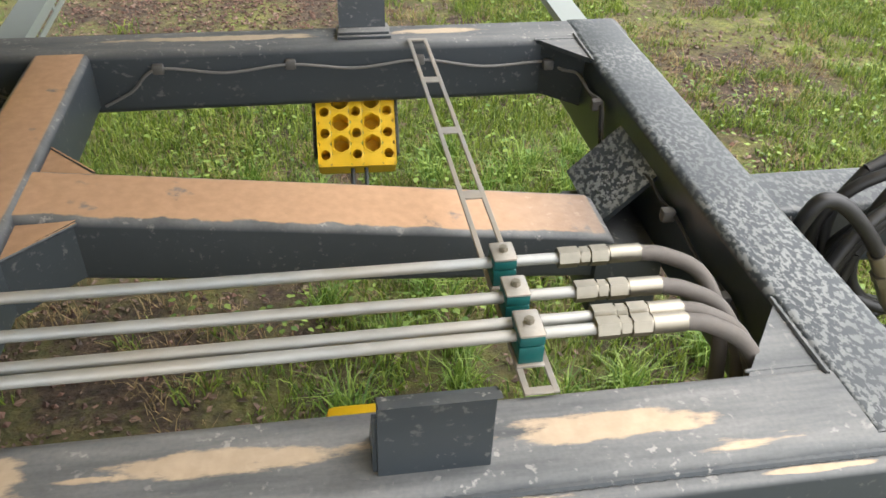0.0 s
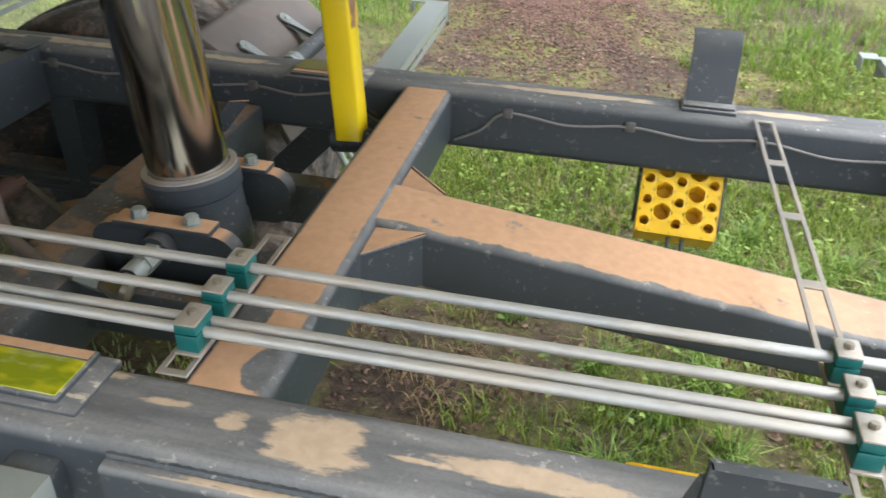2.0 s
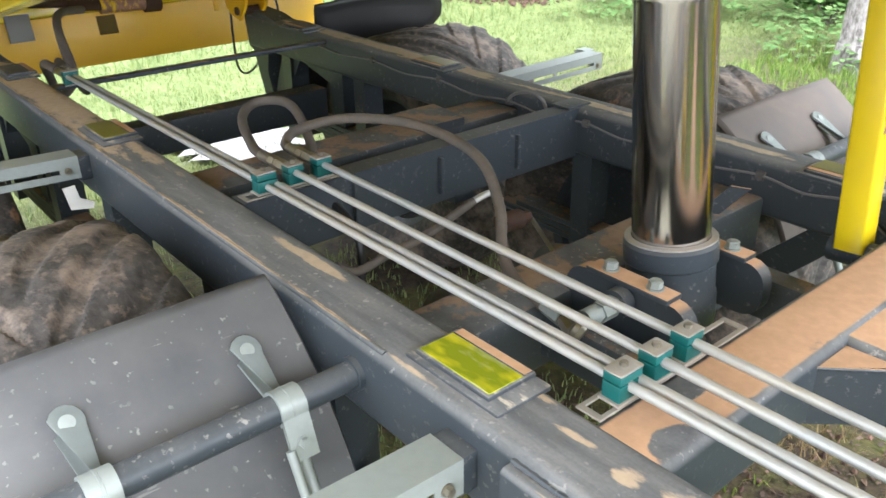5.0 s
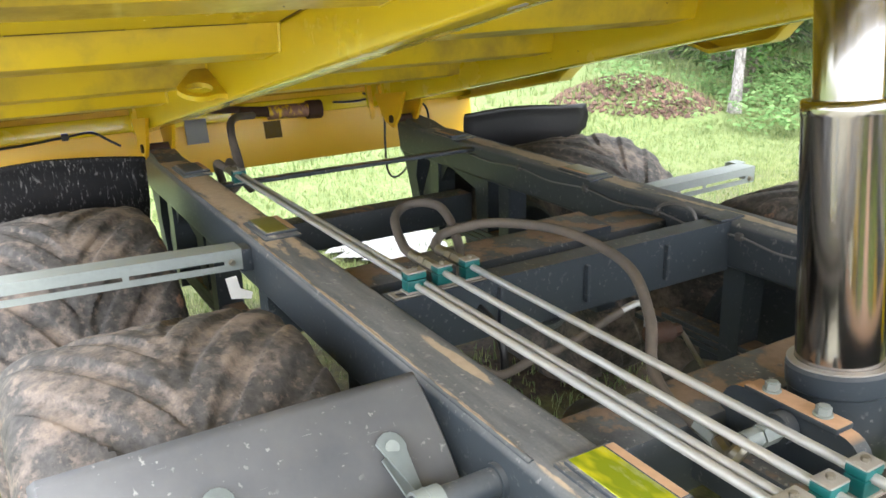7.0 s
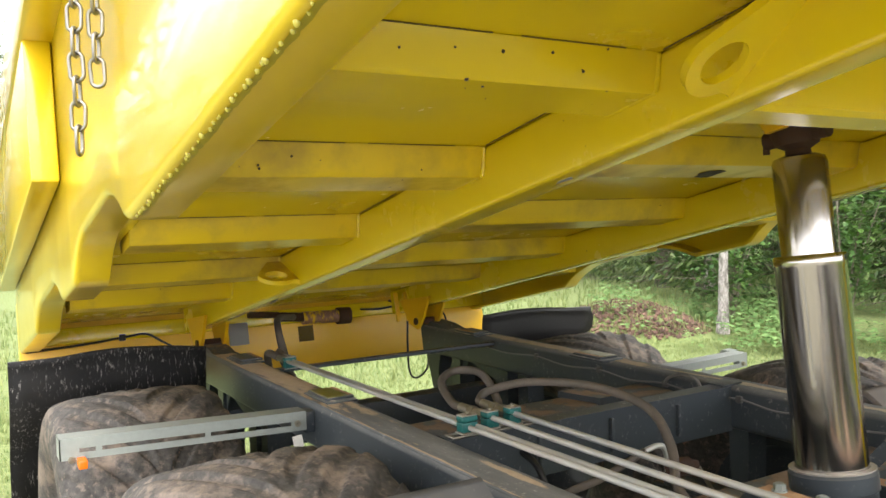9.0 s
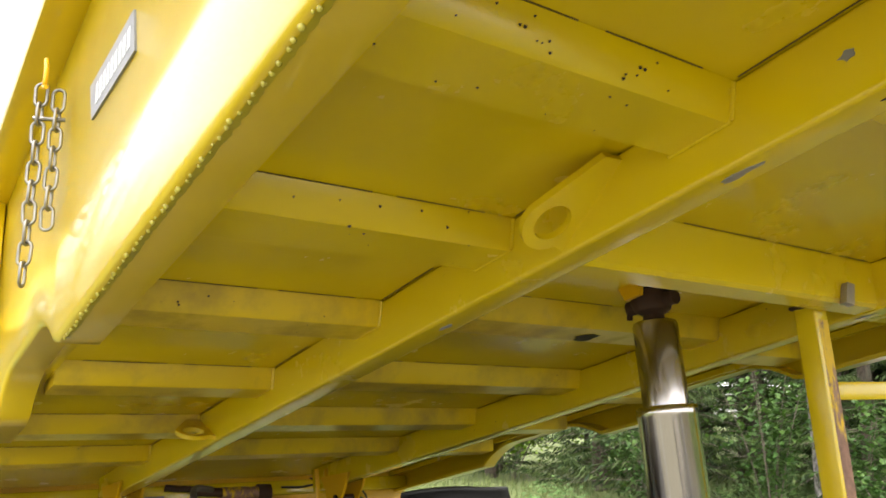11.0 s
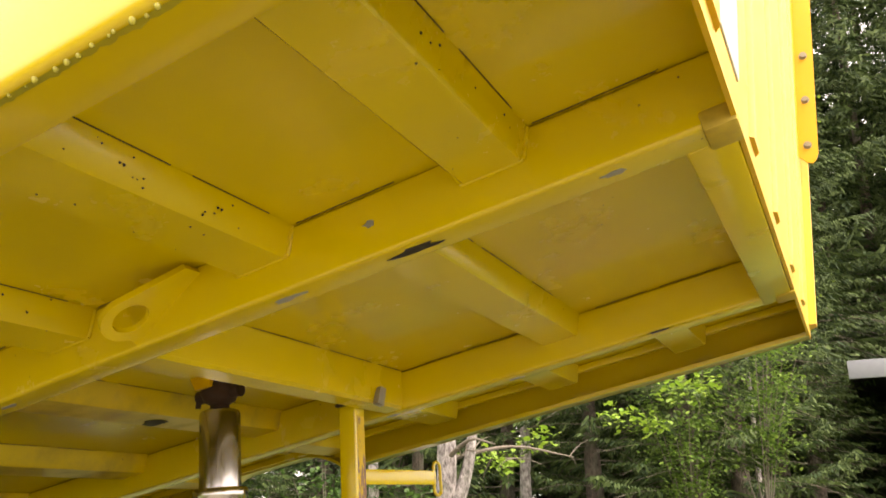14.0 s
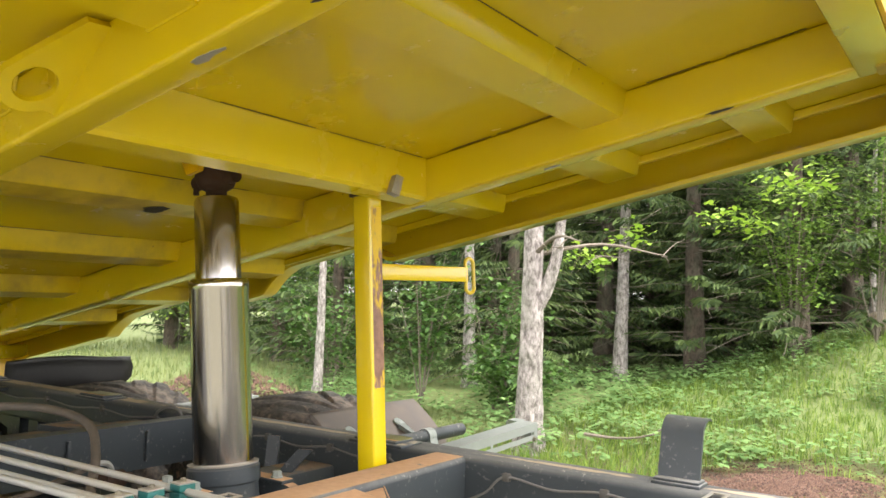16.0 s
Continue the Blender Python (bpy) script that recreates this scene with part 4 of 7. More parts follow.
cable_run(runs, 0.0035, "grey cable clipped along the inside of the rail", [(-0.575, CY, 1.008), (-0.29, CY, 1.008), (0.0, CY, 1.008), (0.30, CY - 0.02, 0.992)])
runs = [(-0.83, CY, 0.93), (-0.99, CY, 1.008), (-1.22, CY, 1.008), (-1.50, CY, 1.008), (-1.78, CY, 1.008), (-2.10, CY, 1.008), (-2.45, CY, 1.008), (-2.85, CY, 1.008), (-3.3, CY, 1.008)]
cable_run(runs, 0.0035, "grey cable clipped along the inside of the rail", [(x, CY, 1.008) for x in (-0.99, -1.22, -1.50, -1.78, -2.10, -2.45, -2.85)])
runs = [(0.362, 0.86, 0.985), (0.355, 0.71, 0.992), (0.350, 0.66, 0.92), (0.35, 0.62, 0.885), (0.352, 0.59, 0.935), (0.358, 0.43, 0.985), (0.360, 0.30, 0.983), (0.362, 0.077, 0.975), (0.362, -0.05, 0.93)]
cable_run(runs, 0.0035, "black cable clipped inside the front crossbeam", [(0.350, 0.71, 0.992), (0.350, 0.595, 0.930), (0.350, 0.30, 0.983), (0.350, 0.077, 0.975)], M_HOSE_BLACK)

t = thing("cable_loop", Matrix.Identity(4), "grey cable looped over the channel's end by the rail", "cable", "chassis cables")
bm = bmesh.new()
hose(bm, [(-2.10, CY, 1.008), (-2.07, CY - 0.012, 1.035), (-2.00, CY - 0.02, 1.06), (-1.94, CY - 0.02, 1.052), (-1.915, CY - 0.018, 1.01), (-1.91, CY - 0.012, 0.94), (-1.93, CY - 0.010, 0.86)], 0.0055, 8, 6)
part("wire", bm, M_CABLE, t)

# ---- coil of black hoses on the drawbar ----
t = thing("hose_coil", Matrix.Identity(4), "coiled black hydraulic hoses hung on the drawbar", "hose coil")
rng = random.Random(4)
for k in range(9):
    cx, cy, cz = 0.88 + rng.uniform(-0.03, 0.03), 0.30 + rng.uniform(-0.04, 0.04), 0.87 + rng.uniform(-0.05, 0.05)
    rx, rz, tilt = 0.20 + rng.uniform(-0.03, 0.04), 0.16 + rng.uniform(-0.03, 0.05), rng.uniform(-0.25, 0.25)
    pts = []
    for i in range(13):
        a = 2 * math.pi * i / 12 + 0.4 * k
        pts.append((cx + rx * math.cos(a), cy + 0.05 * math.sin(a + k) + tilt * rz * math.sin(a), cz + rz * math.sin(a)))
    bm = bmesh.new()
    hose(bm, pts, 0.012, 10, 5)
    part("hose", bm, M_HOSE_BLACK, t)
bm = bmesh.new()
hose(bm, [(0.535, 0.22, 0.955), (0.535, 0.205, 1.02), (0.555, 0.2, 1.063), (0.60, 0.2, 1.048), (0.659, 0.2, 0.992), (0.70, 0.2, 0.941)], 0.0135, 10, 8)
part("hose", bm, M_HOSE_BLACK, t)
bm = bmesh.new()
rod(bm, (0.695, 0.2, 0.947), (0.722, 0.2, 0.906), 0.018, 12)
rod(bm, (0.722, 0.2, 0.906), (0.735, 0.2, 0.885), 0.024, 6)
rod(bm, (0.735, 0.2, 0.885), (0.765, 0.2, 0.835), 0.022, 14)
rod(bm, (0.765, 0.2, 0.835), (0.775, 0.2, 0.815), 0.017, 12)
part("coupling", bm, M_FIT, t, "dull brass-coloured quick coupling")
bm = bmesh.new()
hose(bm, [(0.52, 0.22, 1.02), (0.50, 0.16, 0.98), (0.53, 0.12, 0.92), (0.52, 0.10, 0.86)], 0.006, 8, 6)
part("cable", bm, M_HOSE_BLACK, t)

# ---- tipping ram ----
AX = (-1.085, 0.412)
ram = thing("tipping_ram", pose(AX[0], AX[1], 0.88, 0, -6.2, 0), "multi-stage chrome tipping ram in a grey steel collar", "hydraulic ram")
bm = bmesh.new()
lathe(bm, [(0, 0), (0.088, 0), (0.090, 0.01), (0.090, 0.06), (0.087, 0.065), (0.087, 0.125), (0.0915, 0.13), (0.0915, 0.165), (0.086, 0.172), (0.078, 0.172), (0.078, 0.12)], (0, 0, 0), (0, 0, 1), 48)
part("collar", bm, M_GREY, ram, "dark grey collar with dusty rim")
bm = bmesh.new()
lathe(bm, [(0.0765, 0.165), (0.0895, 0.1735), (0.0895, 0.1765), (0.0765, 0.178)], (0, 0, 0), (0, 0, 1), 48)
part("dust_ring", bm, M_CLAMPCAP, ram)
bm = bmesh.new()
lathe(bm, [(0.0755, 0.10), (0.0755, 0.615), (0.077, 0.618), (0.077, 0.640), (0.0745, 0.644), (0.058, 0.644)], (0, 0, 0), (0, 0, 1), 64)
part("lower_stage", bm, M_CHROME, ram)
bm = bmesh.new()
lathe(bm, [(0.0585, 0.60), (0.0585, 0.852), (0.055, 0.862), (0.040, 0.868), (0.0, 0.868)], (0, 0, 0), (0, 0, 1), 64)
part("upper_stage", bm, M_CHROME, ram)
bm = bmesh.new()
lathe(bm, [(0.0, 0.86), (0.030, 0.86), (0.027, 0.882), (0.046, 0.893), (0.056, 0.918), (0.050, 0.945), (0.03, 0.955), (0, 0.957)], (0, 0, 0), (0, 0, 1), 20)
rod(bm, (-0.078, 0, 0.915), (0.078, 0, 0.915), 0.020, 12)
rod(bm, (-0.078, 0, 0.915), (-0.082, 0, 0.885), 0.008, 8)
part("ball_head", bm, M_RUST, ram, "rusty ball joint")

# ---- support post ----
post = thing("support_post", pose(-0.898, 0.769, 0.955, 0, -4.0, 0), "yellow painted square steel prop with scuffed edge", "support post")
bm = bmesh.new()
extrude(bm, rounded(-0.031, 0.031, -0.029, 0.029, 0.007, 3), "z", 0.03, 0.825)
part("tube", bm, M_YELLOW, post)
bm = bmesh.new()
box(bm, 0.0308, 0.0318, -0.021, 0.023, 0.28, 0.79, 0.0004, 1)
part("scuffed_face", bm, M_SCUFF, post, "face rubbed to brown primer")
bm = bmesh.new()
rod(bm, (-0.045, 0, 0.02), (0.045, 0, 0.02), 0.028, 16)
part("foot_pivot", bm, M_BLACK, post)
bm = bmesh.new()
box(bm, -0.04, 0.04, -0.034, 0.034, 0.822, 0.832, 0.002)
part("top_cap", bm, M_RUST, post)
bm = bmesh.new()
box(bm, -0.005, 0.005, 0.028, 0.385, 0.585, 0.632, 0.003)
for v in bm.verts:
    v.co.x += 0.25 * (v.co.y - 0.03)
arm = part("arm", bm, M_YELLOW, post)
bm = bmesh.new()
ring = []
for i in range(24):
    a = 2 * math.pi * i / 24
    ring.append((0.395 + 0.017 * math.cos(a), 0.605 + (0.038 if math.sin(a) > 0 else -0.038) + 0.017 * math.sin(a)))
hose(bm, [(0.25 * (p[0] - 0.03), p[0], p[1]) for p in ring + ring[:1]], 0.006, 8, 1, False)
part("handle_loop", bm, M_YELLOW_CLEAN, arm)

# ---- raised tipper body: local x along the floor, z across it, 0 at the underside of the long beams ----
SLOPE = 11.9
BODY = pose(-0.018, 0.008, 1.950, 0, -SLOPE, 0)
body = thing("tipper_body", BODY, "raised yellow steel tipper body seen from below, glossy and rain-wet", "tipper body")
FLOOR, TAIL, NOSE = 0.127, -4.45, 0.40
SIDE0, SIDE1 = -0.975, 1.685
bm = bmesh.new()
box(bm, TAIL, NOSE + 0.036, SIDE0 + 0.01, SIDE1 - 0.01, FLOOR, FLOOR + 0.006)
part("floor_sheet", bm, M_YELLOW, body)
LONG = ((-0.256, -0.178), (0.905, 0.983))
for y0, y1 in LONG:
    bm = bmesh.new()
    extrude(bm, rounded(y0, y1, 0.0, FLOOR - 0.001, 0.009, 4), "x", -4.2, NOSE + 0.004)
    part("long_beam", bm, M_YELLOW, body)
def member(u, y0, y1, w0, half=0.080, taper=0.020):
    bm = bmesh.new()
    extrude(bm, [(u - half, FLOOR - 0.001), (u - half + taper, w0 + 0.006), (u - half + taper + 0.006, w0), (u + half - taper - 0.006, w0), (u + half - taper, w0 + 0.006), (u + half, FLOOR - 0.001)], "y", y0, y1)
    return part("cross_member", bm, M_YELLOW if u > -1.3 else M_YELLOW_MUDDY, body)
NEAR_U = (0.005, -0.492, -1.017, -1.530, -2.170, -2.830, -3.420)
for u in NEAR_U:
    member(u, SIDE0 + 0.11, LONG[0][0] + 0.002, 0.065)
    member(u, LONG[1][1] - 0.002, SIDE1 - 0.11, 0.065)
MID_U = (-0.275, -1.405, -2.040, -2.690, -3.320)
for u in MID_U:
    member(u, LONG[0][1] - 0.002, LONG[1][0] + 0.002, 0.062)
# weld fillets where the outer members meet the long beams
for u in NEAR_U:
    for yy in (LONG[0][0] - 0.002, LONG[1][1] + 0.002):
        bm = bmesh.new()
        ends = [(u - 0.080, FLOOR - 0.004), (u - 0.060, 0.067), (u + 0.060, 0.067), (u + 0.080, FLOOR - 0.004)]
        for p, q in zip(ends, ends[1:]):
            rod(bm, (p[0], yy, p[1]), (q[0], yy, q[1]), 0.0045, 8)
        part("weld_fillet", bm, M_YELLOW, body)
# the pair of deep members that carry the ram's head
bm = bmesh.new()
extrude(bm, [(-0.920, FLOOR - 0.001), (-0.920, 0.012), (-0.910, 0.004), (-0.855, 0.004), (-0.845, 0.012), (-0.830, FLOOR - 0.001)], "y", LONG[0][1] - 0.002, LONG[1][0] + 0.002)
part("ram_member", bm, M_YELLOW, body)
for y in (0.325, 0.455):
    bm = bmesh.new()
    extrude(bm, [(-1.21, FLOOR), (-1.13, FLOOR), (-1.145, 0.09), (-1.195, 0.09)], "y", y, y + 0.014)
    part("ram_lug", bm, M_YELLOW_OLD, body)
bm = bmesh.new()
extrude(bm, [(0.705, -0.004), (0.740, 0.052), (0.772, 0.048), (0.740, -0.010)], "x", -0.842, -0.824)
part("post_catch", bm, M_CLAMPCAP, body, "small worn catch plate for the prop")
# front end member and nose
bm = bmesh.new()
box(bm, 0.312, NOSE - 0.004, LONG[0][1] - 0.01, LONG[1][1] - 0.01, -0.004, FLOOR - 0.001, 0.008)
part("front_member", bm, M_YELLOW, body)
for y0, y1 in LONG:
    bm = bmesh.new()
    box(bm, NOSE - 0.05, NOSE + 0.006, y0 - 0.004, y1 + 0.004, -0.008, 0.03, 0.008)
    part("nose_block", bm, M_NOSE, body, "nose block worn to brown primer")
# seams between the intermittent welds, open and dark
def seam(a, b):
    bm = bmesh.new()
    a, b = Vector(a), Vector(b)
    d = (b - a).normalized()
    s = Vector((-d.y, d.x, 0)) * 0.0008
    z = Vector((0, 0, 0.0019))
    vs = [bm.verts.new(p) for p in (a - s, a + s, b + s, b - s)]
    ws = [bm.verts.new(v.co - z) for v in vs]
    bm.faces.new(ws)
    for i in range(4):
        bm.faces.new((vs[i], vs[(i + 1) % 4], ws[(i + 1) % 4], ws[i]))
    part("open_seam", bm, M_SLOT, body, "", False)
zf = FLOOR + 0.0
for i, u in enumerate(NEAR_U):
    e = u + 0.081
    seam((e, -0.80, zf), (e, -0.58, zf))
    seam((e, -0.53, zf), (e, -0.33, zf))
    seam((u + 0.09, LONG[0][0] - 0.002, zf), (u + 0.31, LONG[0][0] - 0.002, zf))
    seam((e, 1.06, zf), (e, 1.25, zf))
    seam((u + 0.10, LONG[1][1] + 0.6, zf), (u + 0.25, LONG[1][1] + 0.6, zf))
for u in MID_U[:3]:
    e = u + 0.081
    seam((e, -0.12, zf), (e, 0.12, zf)); seam((e, 0.17, zf), (e, 0.42, zf)); seam((e, 0.5, zf), (e, 0.66, zf))
for u0, u1 in ((-0.735, -0.60), (-0.58, -0.38), (-0.14, 0.02), (0.06, 0.24), (-1.62, -1.46), (-2.3, -2.1)):
    seam((u0, LONG[1][0] - 0.002, zf), (u1, LONG[1][0] - 0.002, zf))
seam((-0.827, 0.13, zf), (-0.827, 0.43, zf)); seam((-0.827, 0.48, zf), (-0.827, 0.71, zf)); seam((-0.827, 0.75, zf), (-0.827, 0.885, zf))
# scraped patches on the underside of the long beam
def blotch(c, rx, ry, name, mat, seed, normal="z"):
    rng = random.Random(seed)
    bm = bmesh.new()
    pts = []
    for i in range(14):
        a = 2 * math.pi * i / 14
        k = rng.uniform(0.55, 1.12)
        p = (rx * k * math.cos(a), ry * k * math.sin(a))
        pts.append(p)
    lo = [bm.verts.new((c[0] + p[0], c[1] + p[1], c[2]) if normal == "z" else (c[0] + p[0], c[1], c[2] + p[1])) for p in pts]
    hi = [bm.verts.new(v.co + (Vector((0, 0, -0.0012)) if normal == "z" else Vector((0, -0.0012, 0)))) for v in lo]
    bm.faces.new(hi)
    for i in range(14):
        bm.faces.new((lo[i], lo[(i + 1) % 14], hi[(i + 1) % 14], hi[i]))
    part(name, bm, mat, body, "", False)
blotch((-0.180, -0.222, 0.0), 0.062, 0.016, "scraped_patch", M_BARE, 1)
blotch((-0.463, -0.222, 0.0), 0.04, 0.012, "scraped_patch", M_CLAMPCAP, 2)
blotch((-0.248, LONG[0][0], 0.066), 0.014, 0.008, "scraped_patch", M_GREYBOX, 3, "y")
blotch((-1.412, 0.392, 0.061), 0.04, 0.05, "scraped_patch", M_BARE, 4)
blotch((0.02, 0.90, 0.0), 0.035, 0.01, "scraped_patch", M_BARE, 5)
for k, (u, y) in enumerate(((-0.9, 0.94), (-1.25, -0.22), (0.2, -0.22), (-0.45, 0.945))):
    blotch((u, y, 0.0), 0.03, 0.009, "scraped_patch", M_CLAMPCAP, 30 + k)
# lashing eyes: plates that stick straight out from the long beam, their feet rising along its web
def eye(u, w, way):
    bm = bmesh.new()
    n, cx, cy, ro, ri = 40, 0.060, 0.064, 0.060, 0.037
    arc = [(cx + ro * math.cos(radians(72 + 150 * i / 22)), cy + ro * math.sin(radians(72 + 150 * i / 22))) for i in range(23)]
    outline = [(0.0, 0.0), (0.208, 0.0), (0.206, 0.042)] + arc
    def edge_at(ang):
        d, best = (math.cos(ang), math.sin(ang)), 0.02
        k = len(outline)
        for i in range(k):
            x1, y1 = outline[i][0] - cx, outline[i][1] - cy
            x2, y2 = outline[(i + 1) % k][0] - cx, outline[(i + 1) % k][1] - cy
            den = d[0] * (y2 - y1) - d[1] * (x2 - x1)
            if abs(den) > 1e-9:
                t_, s_ = (x1 * (y2 - y1) - y1 * (x2 - x1)) / den, (x1 * d[1] - y1 * d[0]) / den
                if t_ > 0 and -1e-6 <= s_ <= 1 + 1e-6:
                    best = max(best, t_)
        return (cx + d[0] * best, cy + d[1] * best)
    angles = sorted([2 * math.pi * i / n for i in range(n)] + [math.atan2(q[1] - cy, q[0] - cx) % (2 * math.pi) for q in outline[:3]])
    n = len(angles)
    a = radians(29)
    def at(s, d, h):
        return (u + way * (s * math.cos(a) - h * math.sin(a)), LONG[0][0] + 0.003 - d, w + s * math.sin(a) + h * math.cos(a))
    sheets = []
    for h in (0.0, 0.014):
        sheets.append(([bm.verts.new(at(cx + ri * math.cos(q), cy + ri * math.sin(q), h)) for q in angles], [bm.verts.new(at(*edge_at(q), h)) for q in angles]))
    for i in range(n):
        j = (i + 1) % n
        for h, r in sheets:
            bm.faces.new((h[i], h[j], r[j], r[i]))
        for q in (0, 1):
            bm.faces.new((sheets[0][q][i], sheets[0][q][j], sheets[1][q][j], sheets[1][q][i]))
    ob = part("lashing_eye", bm, M_YELLOW if u > -1.5 else M_YELLOW_MUDDY, body, "yellow steel lashing eye")
eye(-0.828, 0.008, 1)
eye(-2.595, 0.005, -1)
# specks of dried mud thrown against the cross members
def specks(u, y0, y1, count, seed):
    r = random.Random(seed)
    bm = bmesh.new()
    for _ in range(count):
        q = r.random()
        y = r.uniform(y0, y1)
        if q < 0.75:
            p = Vector((u + 0.066 + 0.012 * r.random(), y, 0.072 + 0.045 * r.random()))
            p.x = u + 0.060 + 0.020 * (p.z - 0.068) / 0.058
            nrm = Vector((0.95, 0, -0.3))
        else:
            p, nrm = Vector((u + r.uniform(-0.05, 0.05), y, 0.065)), Vector((0, 0, -1))
        s = r.uniform(0.0008, 0.0028) * (1.5 if r.random() < 0.12 else 1.0)
        rod(bm, p - nrm * 0.001, p + nrm * 0.0015, s, 7, s * 0.6)
    ob = part("dried_specks", bm, M_BARE, body, "specks of dried mud")
    tagged(ob, kind="stuff")
specks(-0.49, -0.84, -0.40, 24, 1)
specks(0.005, -0.80, -0.30, 8, 2)
specks(-1.005, -0.84, -0.34, 12, 3)
specks(-1.52, -0.84, -0.34, 8, 4)
# side skirts with wheel cut-outs, side walls, rails and stakes
ARCH = ((-1.91, 0.37, 0.095), (-3.04, 0.46, 0.085))
def skirt_line():
    line = []
    u = NOSE
    while u > TAIL:
        w = 0.0
        for c, half, h in ARCH:
            q = abs(u - c) / half
            if q < 1:
                w = h * min(1.0, (1 - q ** 3.2) * 1.1)
        line.append((u, w))
        u -= 0.03
    line.append((TAIL, 0.0))
    return line
LINE = skirt_line()
TOPW = 0.700
for y_out, s in ((SIDE0, 1), (SIDE1, -1)):
    bm = bmesh.new()
    rows = []
    for u, w in LINE:
        ring = [(y_out + s * 0.088, w + 0.010), (y_out + s * 0.084, w + 0.0), (y_out + s * 0.013, w), (y_out + s * 0.0065, w + 0.0025), (y_out + s * 0.002, w + 0.009), (y_out, w + 0.019), (y_out, 0.30), (y_out + s * 0.003, 0.305), (y_out + s * 0.003, TOPW), (y_out + s * 0.010, TOPW), (y_out + s * 0.010, w + 0.021), (y_out + s * 0.088, w + 0.016)]
        rows.append([bm.verts.new((u + (0.30 * p[1] if u == NOSE else 0.0), p[0], p[1])) for p in ring])
    for a, b in zip(rows, rows[1:]):
        k = len(a)
        for i in range(k):
            bm.faces.new((a[i], a[(i + 1) % k], b[(i + 1) % k], b[i]))
    bm.faces.new(rows[0]); bm.faces.new(rows[-1][::-1])
    part("side_wall", bm, M_YELLOW_CLEAN, body, "glossy yellow side wall with folded lower edge")
    bm = bmesh.new()
    box(bm, TAIL, NOSE, y_out + (s * 0.086 if s > 0 else -0.115), y_out + (0.115 if s > 0 else s * 0.086), 0.10, FLOOR - 0.001, 0.004)
    part("sill", bm, M_YELLOW, body)
    bm = bmesh.new()
    lo, hi = sorted((y_out - s * 0.082, y_out + s * 0.02))
    box(bm, TAIL - 0.02, NOSE + 0.17, lo, hi, TOPW - 0.002, TOPW + 0.18, 0.012)
    part("top_rail", bm, M_YELLOW_CLEAN, body)
    # the rear half carries a second, boxed-out skin above the fold
    bm = bmesh.new()
    lo, hi = sorted((y_out - s * 0.072, y_out + s * 0.001))
    box(bm, TAIL + 0.02, -2.40, lo, hi, 0.30, TOPW + 0.01, 0.010)
    part("outer_panel", bm, M_YELLOW_CLEAN, body)
# drops that hang in a row from the folded edge, over a film of algae
rng = random.Random(11)
vs, fs = [], []
cuts = 220
for i in range(cuts + 1):
    u = 0.38 - 1.86 * i / cuts
    inner = 0.009 + 0.003 * noise.noise(Vector((u * 9.0, 0.0, 3.0))) + 0.005 * noise.noise(Vector((u * 75.0, 0.0, 5.0)))
    vs += [(u, SIDE0 + 0.012, -0.0008), (u, SIDE0 + 0.012 + max(0.003, inner), -0.0008)]
    if i:
        k = 2 * i
        fs.append((k - 2, k - 1, k + 1, k))
flat("algae_film", vs, fs, M_ALGAE, body)
drop_bm = bmesh.new()
bmesh.ops.create_icosphere(drop_bm, subdivisions=2, radius=0.0034)
for v in drop_bm.verts:
    v.co.z *= 1.5 if v.co.z < 0 else 0.8
drop_mesh = bpy.data.meshes.new("drop")
drop_bm.to_mesh(drop_mesh)
drop_bm.free()
drop_mesh.materials.append(M_DROP)
drop_mesh.polygons.foreach_set("use_smooth", [True] * len(drop_mesh.polygons))
u = 0.37
while u > -1.46:
    u -= 0.0075 if rng.random() < 0.18 else rng.uniform(0.014, 0.030)
    ob = new("drop", drop_mesh)
    ob.parent = body
    k = rng.uniform(0.65, 1.25)
    ob.matrix_basis = pose(u, SIDE0 + 0.009 + 0.006 * rng.random(), 0.0006, 0, SLOPE, 0) @ Matrix.Scale(k, 4)
# head board with ribs, reflective strip and a bolted wing plate
HEADW = 1.25
def leaning(bm):
    for v in bm.verts:
        v.co.x += 0.30 * max(0.0, v.co.z)
    return bm
bm = bmesh.new()
box(bm, NOSE - 0.004, NOSE + 0.004, SIDE0 + 0.012, SIDE1 - 0.012, 0.0, HEADW)
part("head_board", leaning(bm), M_YELLOW_OLD, body)
for y in (-0.90, -0.50, -0.05, 0.36, 0.80, 1.22, 1.62):
    bm = bmesh.new()
    d = 0.028 if y > 1.5 else 0.012
    extrude(bm, [(NOSE + 0.003, y - 0.05), (NOSE + d, y - 0.035), (NOSE + d, y + 0.035), (NOSE + 0.003, y + 0.05)], "z", 0.03, HEADW - 0.03)
    part("head_rib", leaning(bm), M_YELLOW_OLD, body)
bm = bmesh.new()
box(bm, NOSE + 0.004, NOSE + 0.0075, -0.44, -0.24, 0.06, HEADW - 0.1, 0.001, 1)
part("reflective_strip", leaning(bm), M_WHITE, body, "white reflective strip")
bm = bmesh.new()
extrude(bm, [(NOSE + 0.004, 0.60), (NOSE + 0.03, 0.57), (NOSE + 0.050, 0.56), (NOSE + 0.064, 0.57), (NOSE + 0.070, 0.59), (NOSE + 0.070, HEADW - 0.02), (NOSE + 0.004, HEADW - 0.02)], "y", 1.50, 1.508)
wing = part("wing_plate", leaning(bm), M_YELLOW_OLD, body, "bolted yellow wing plate", False)
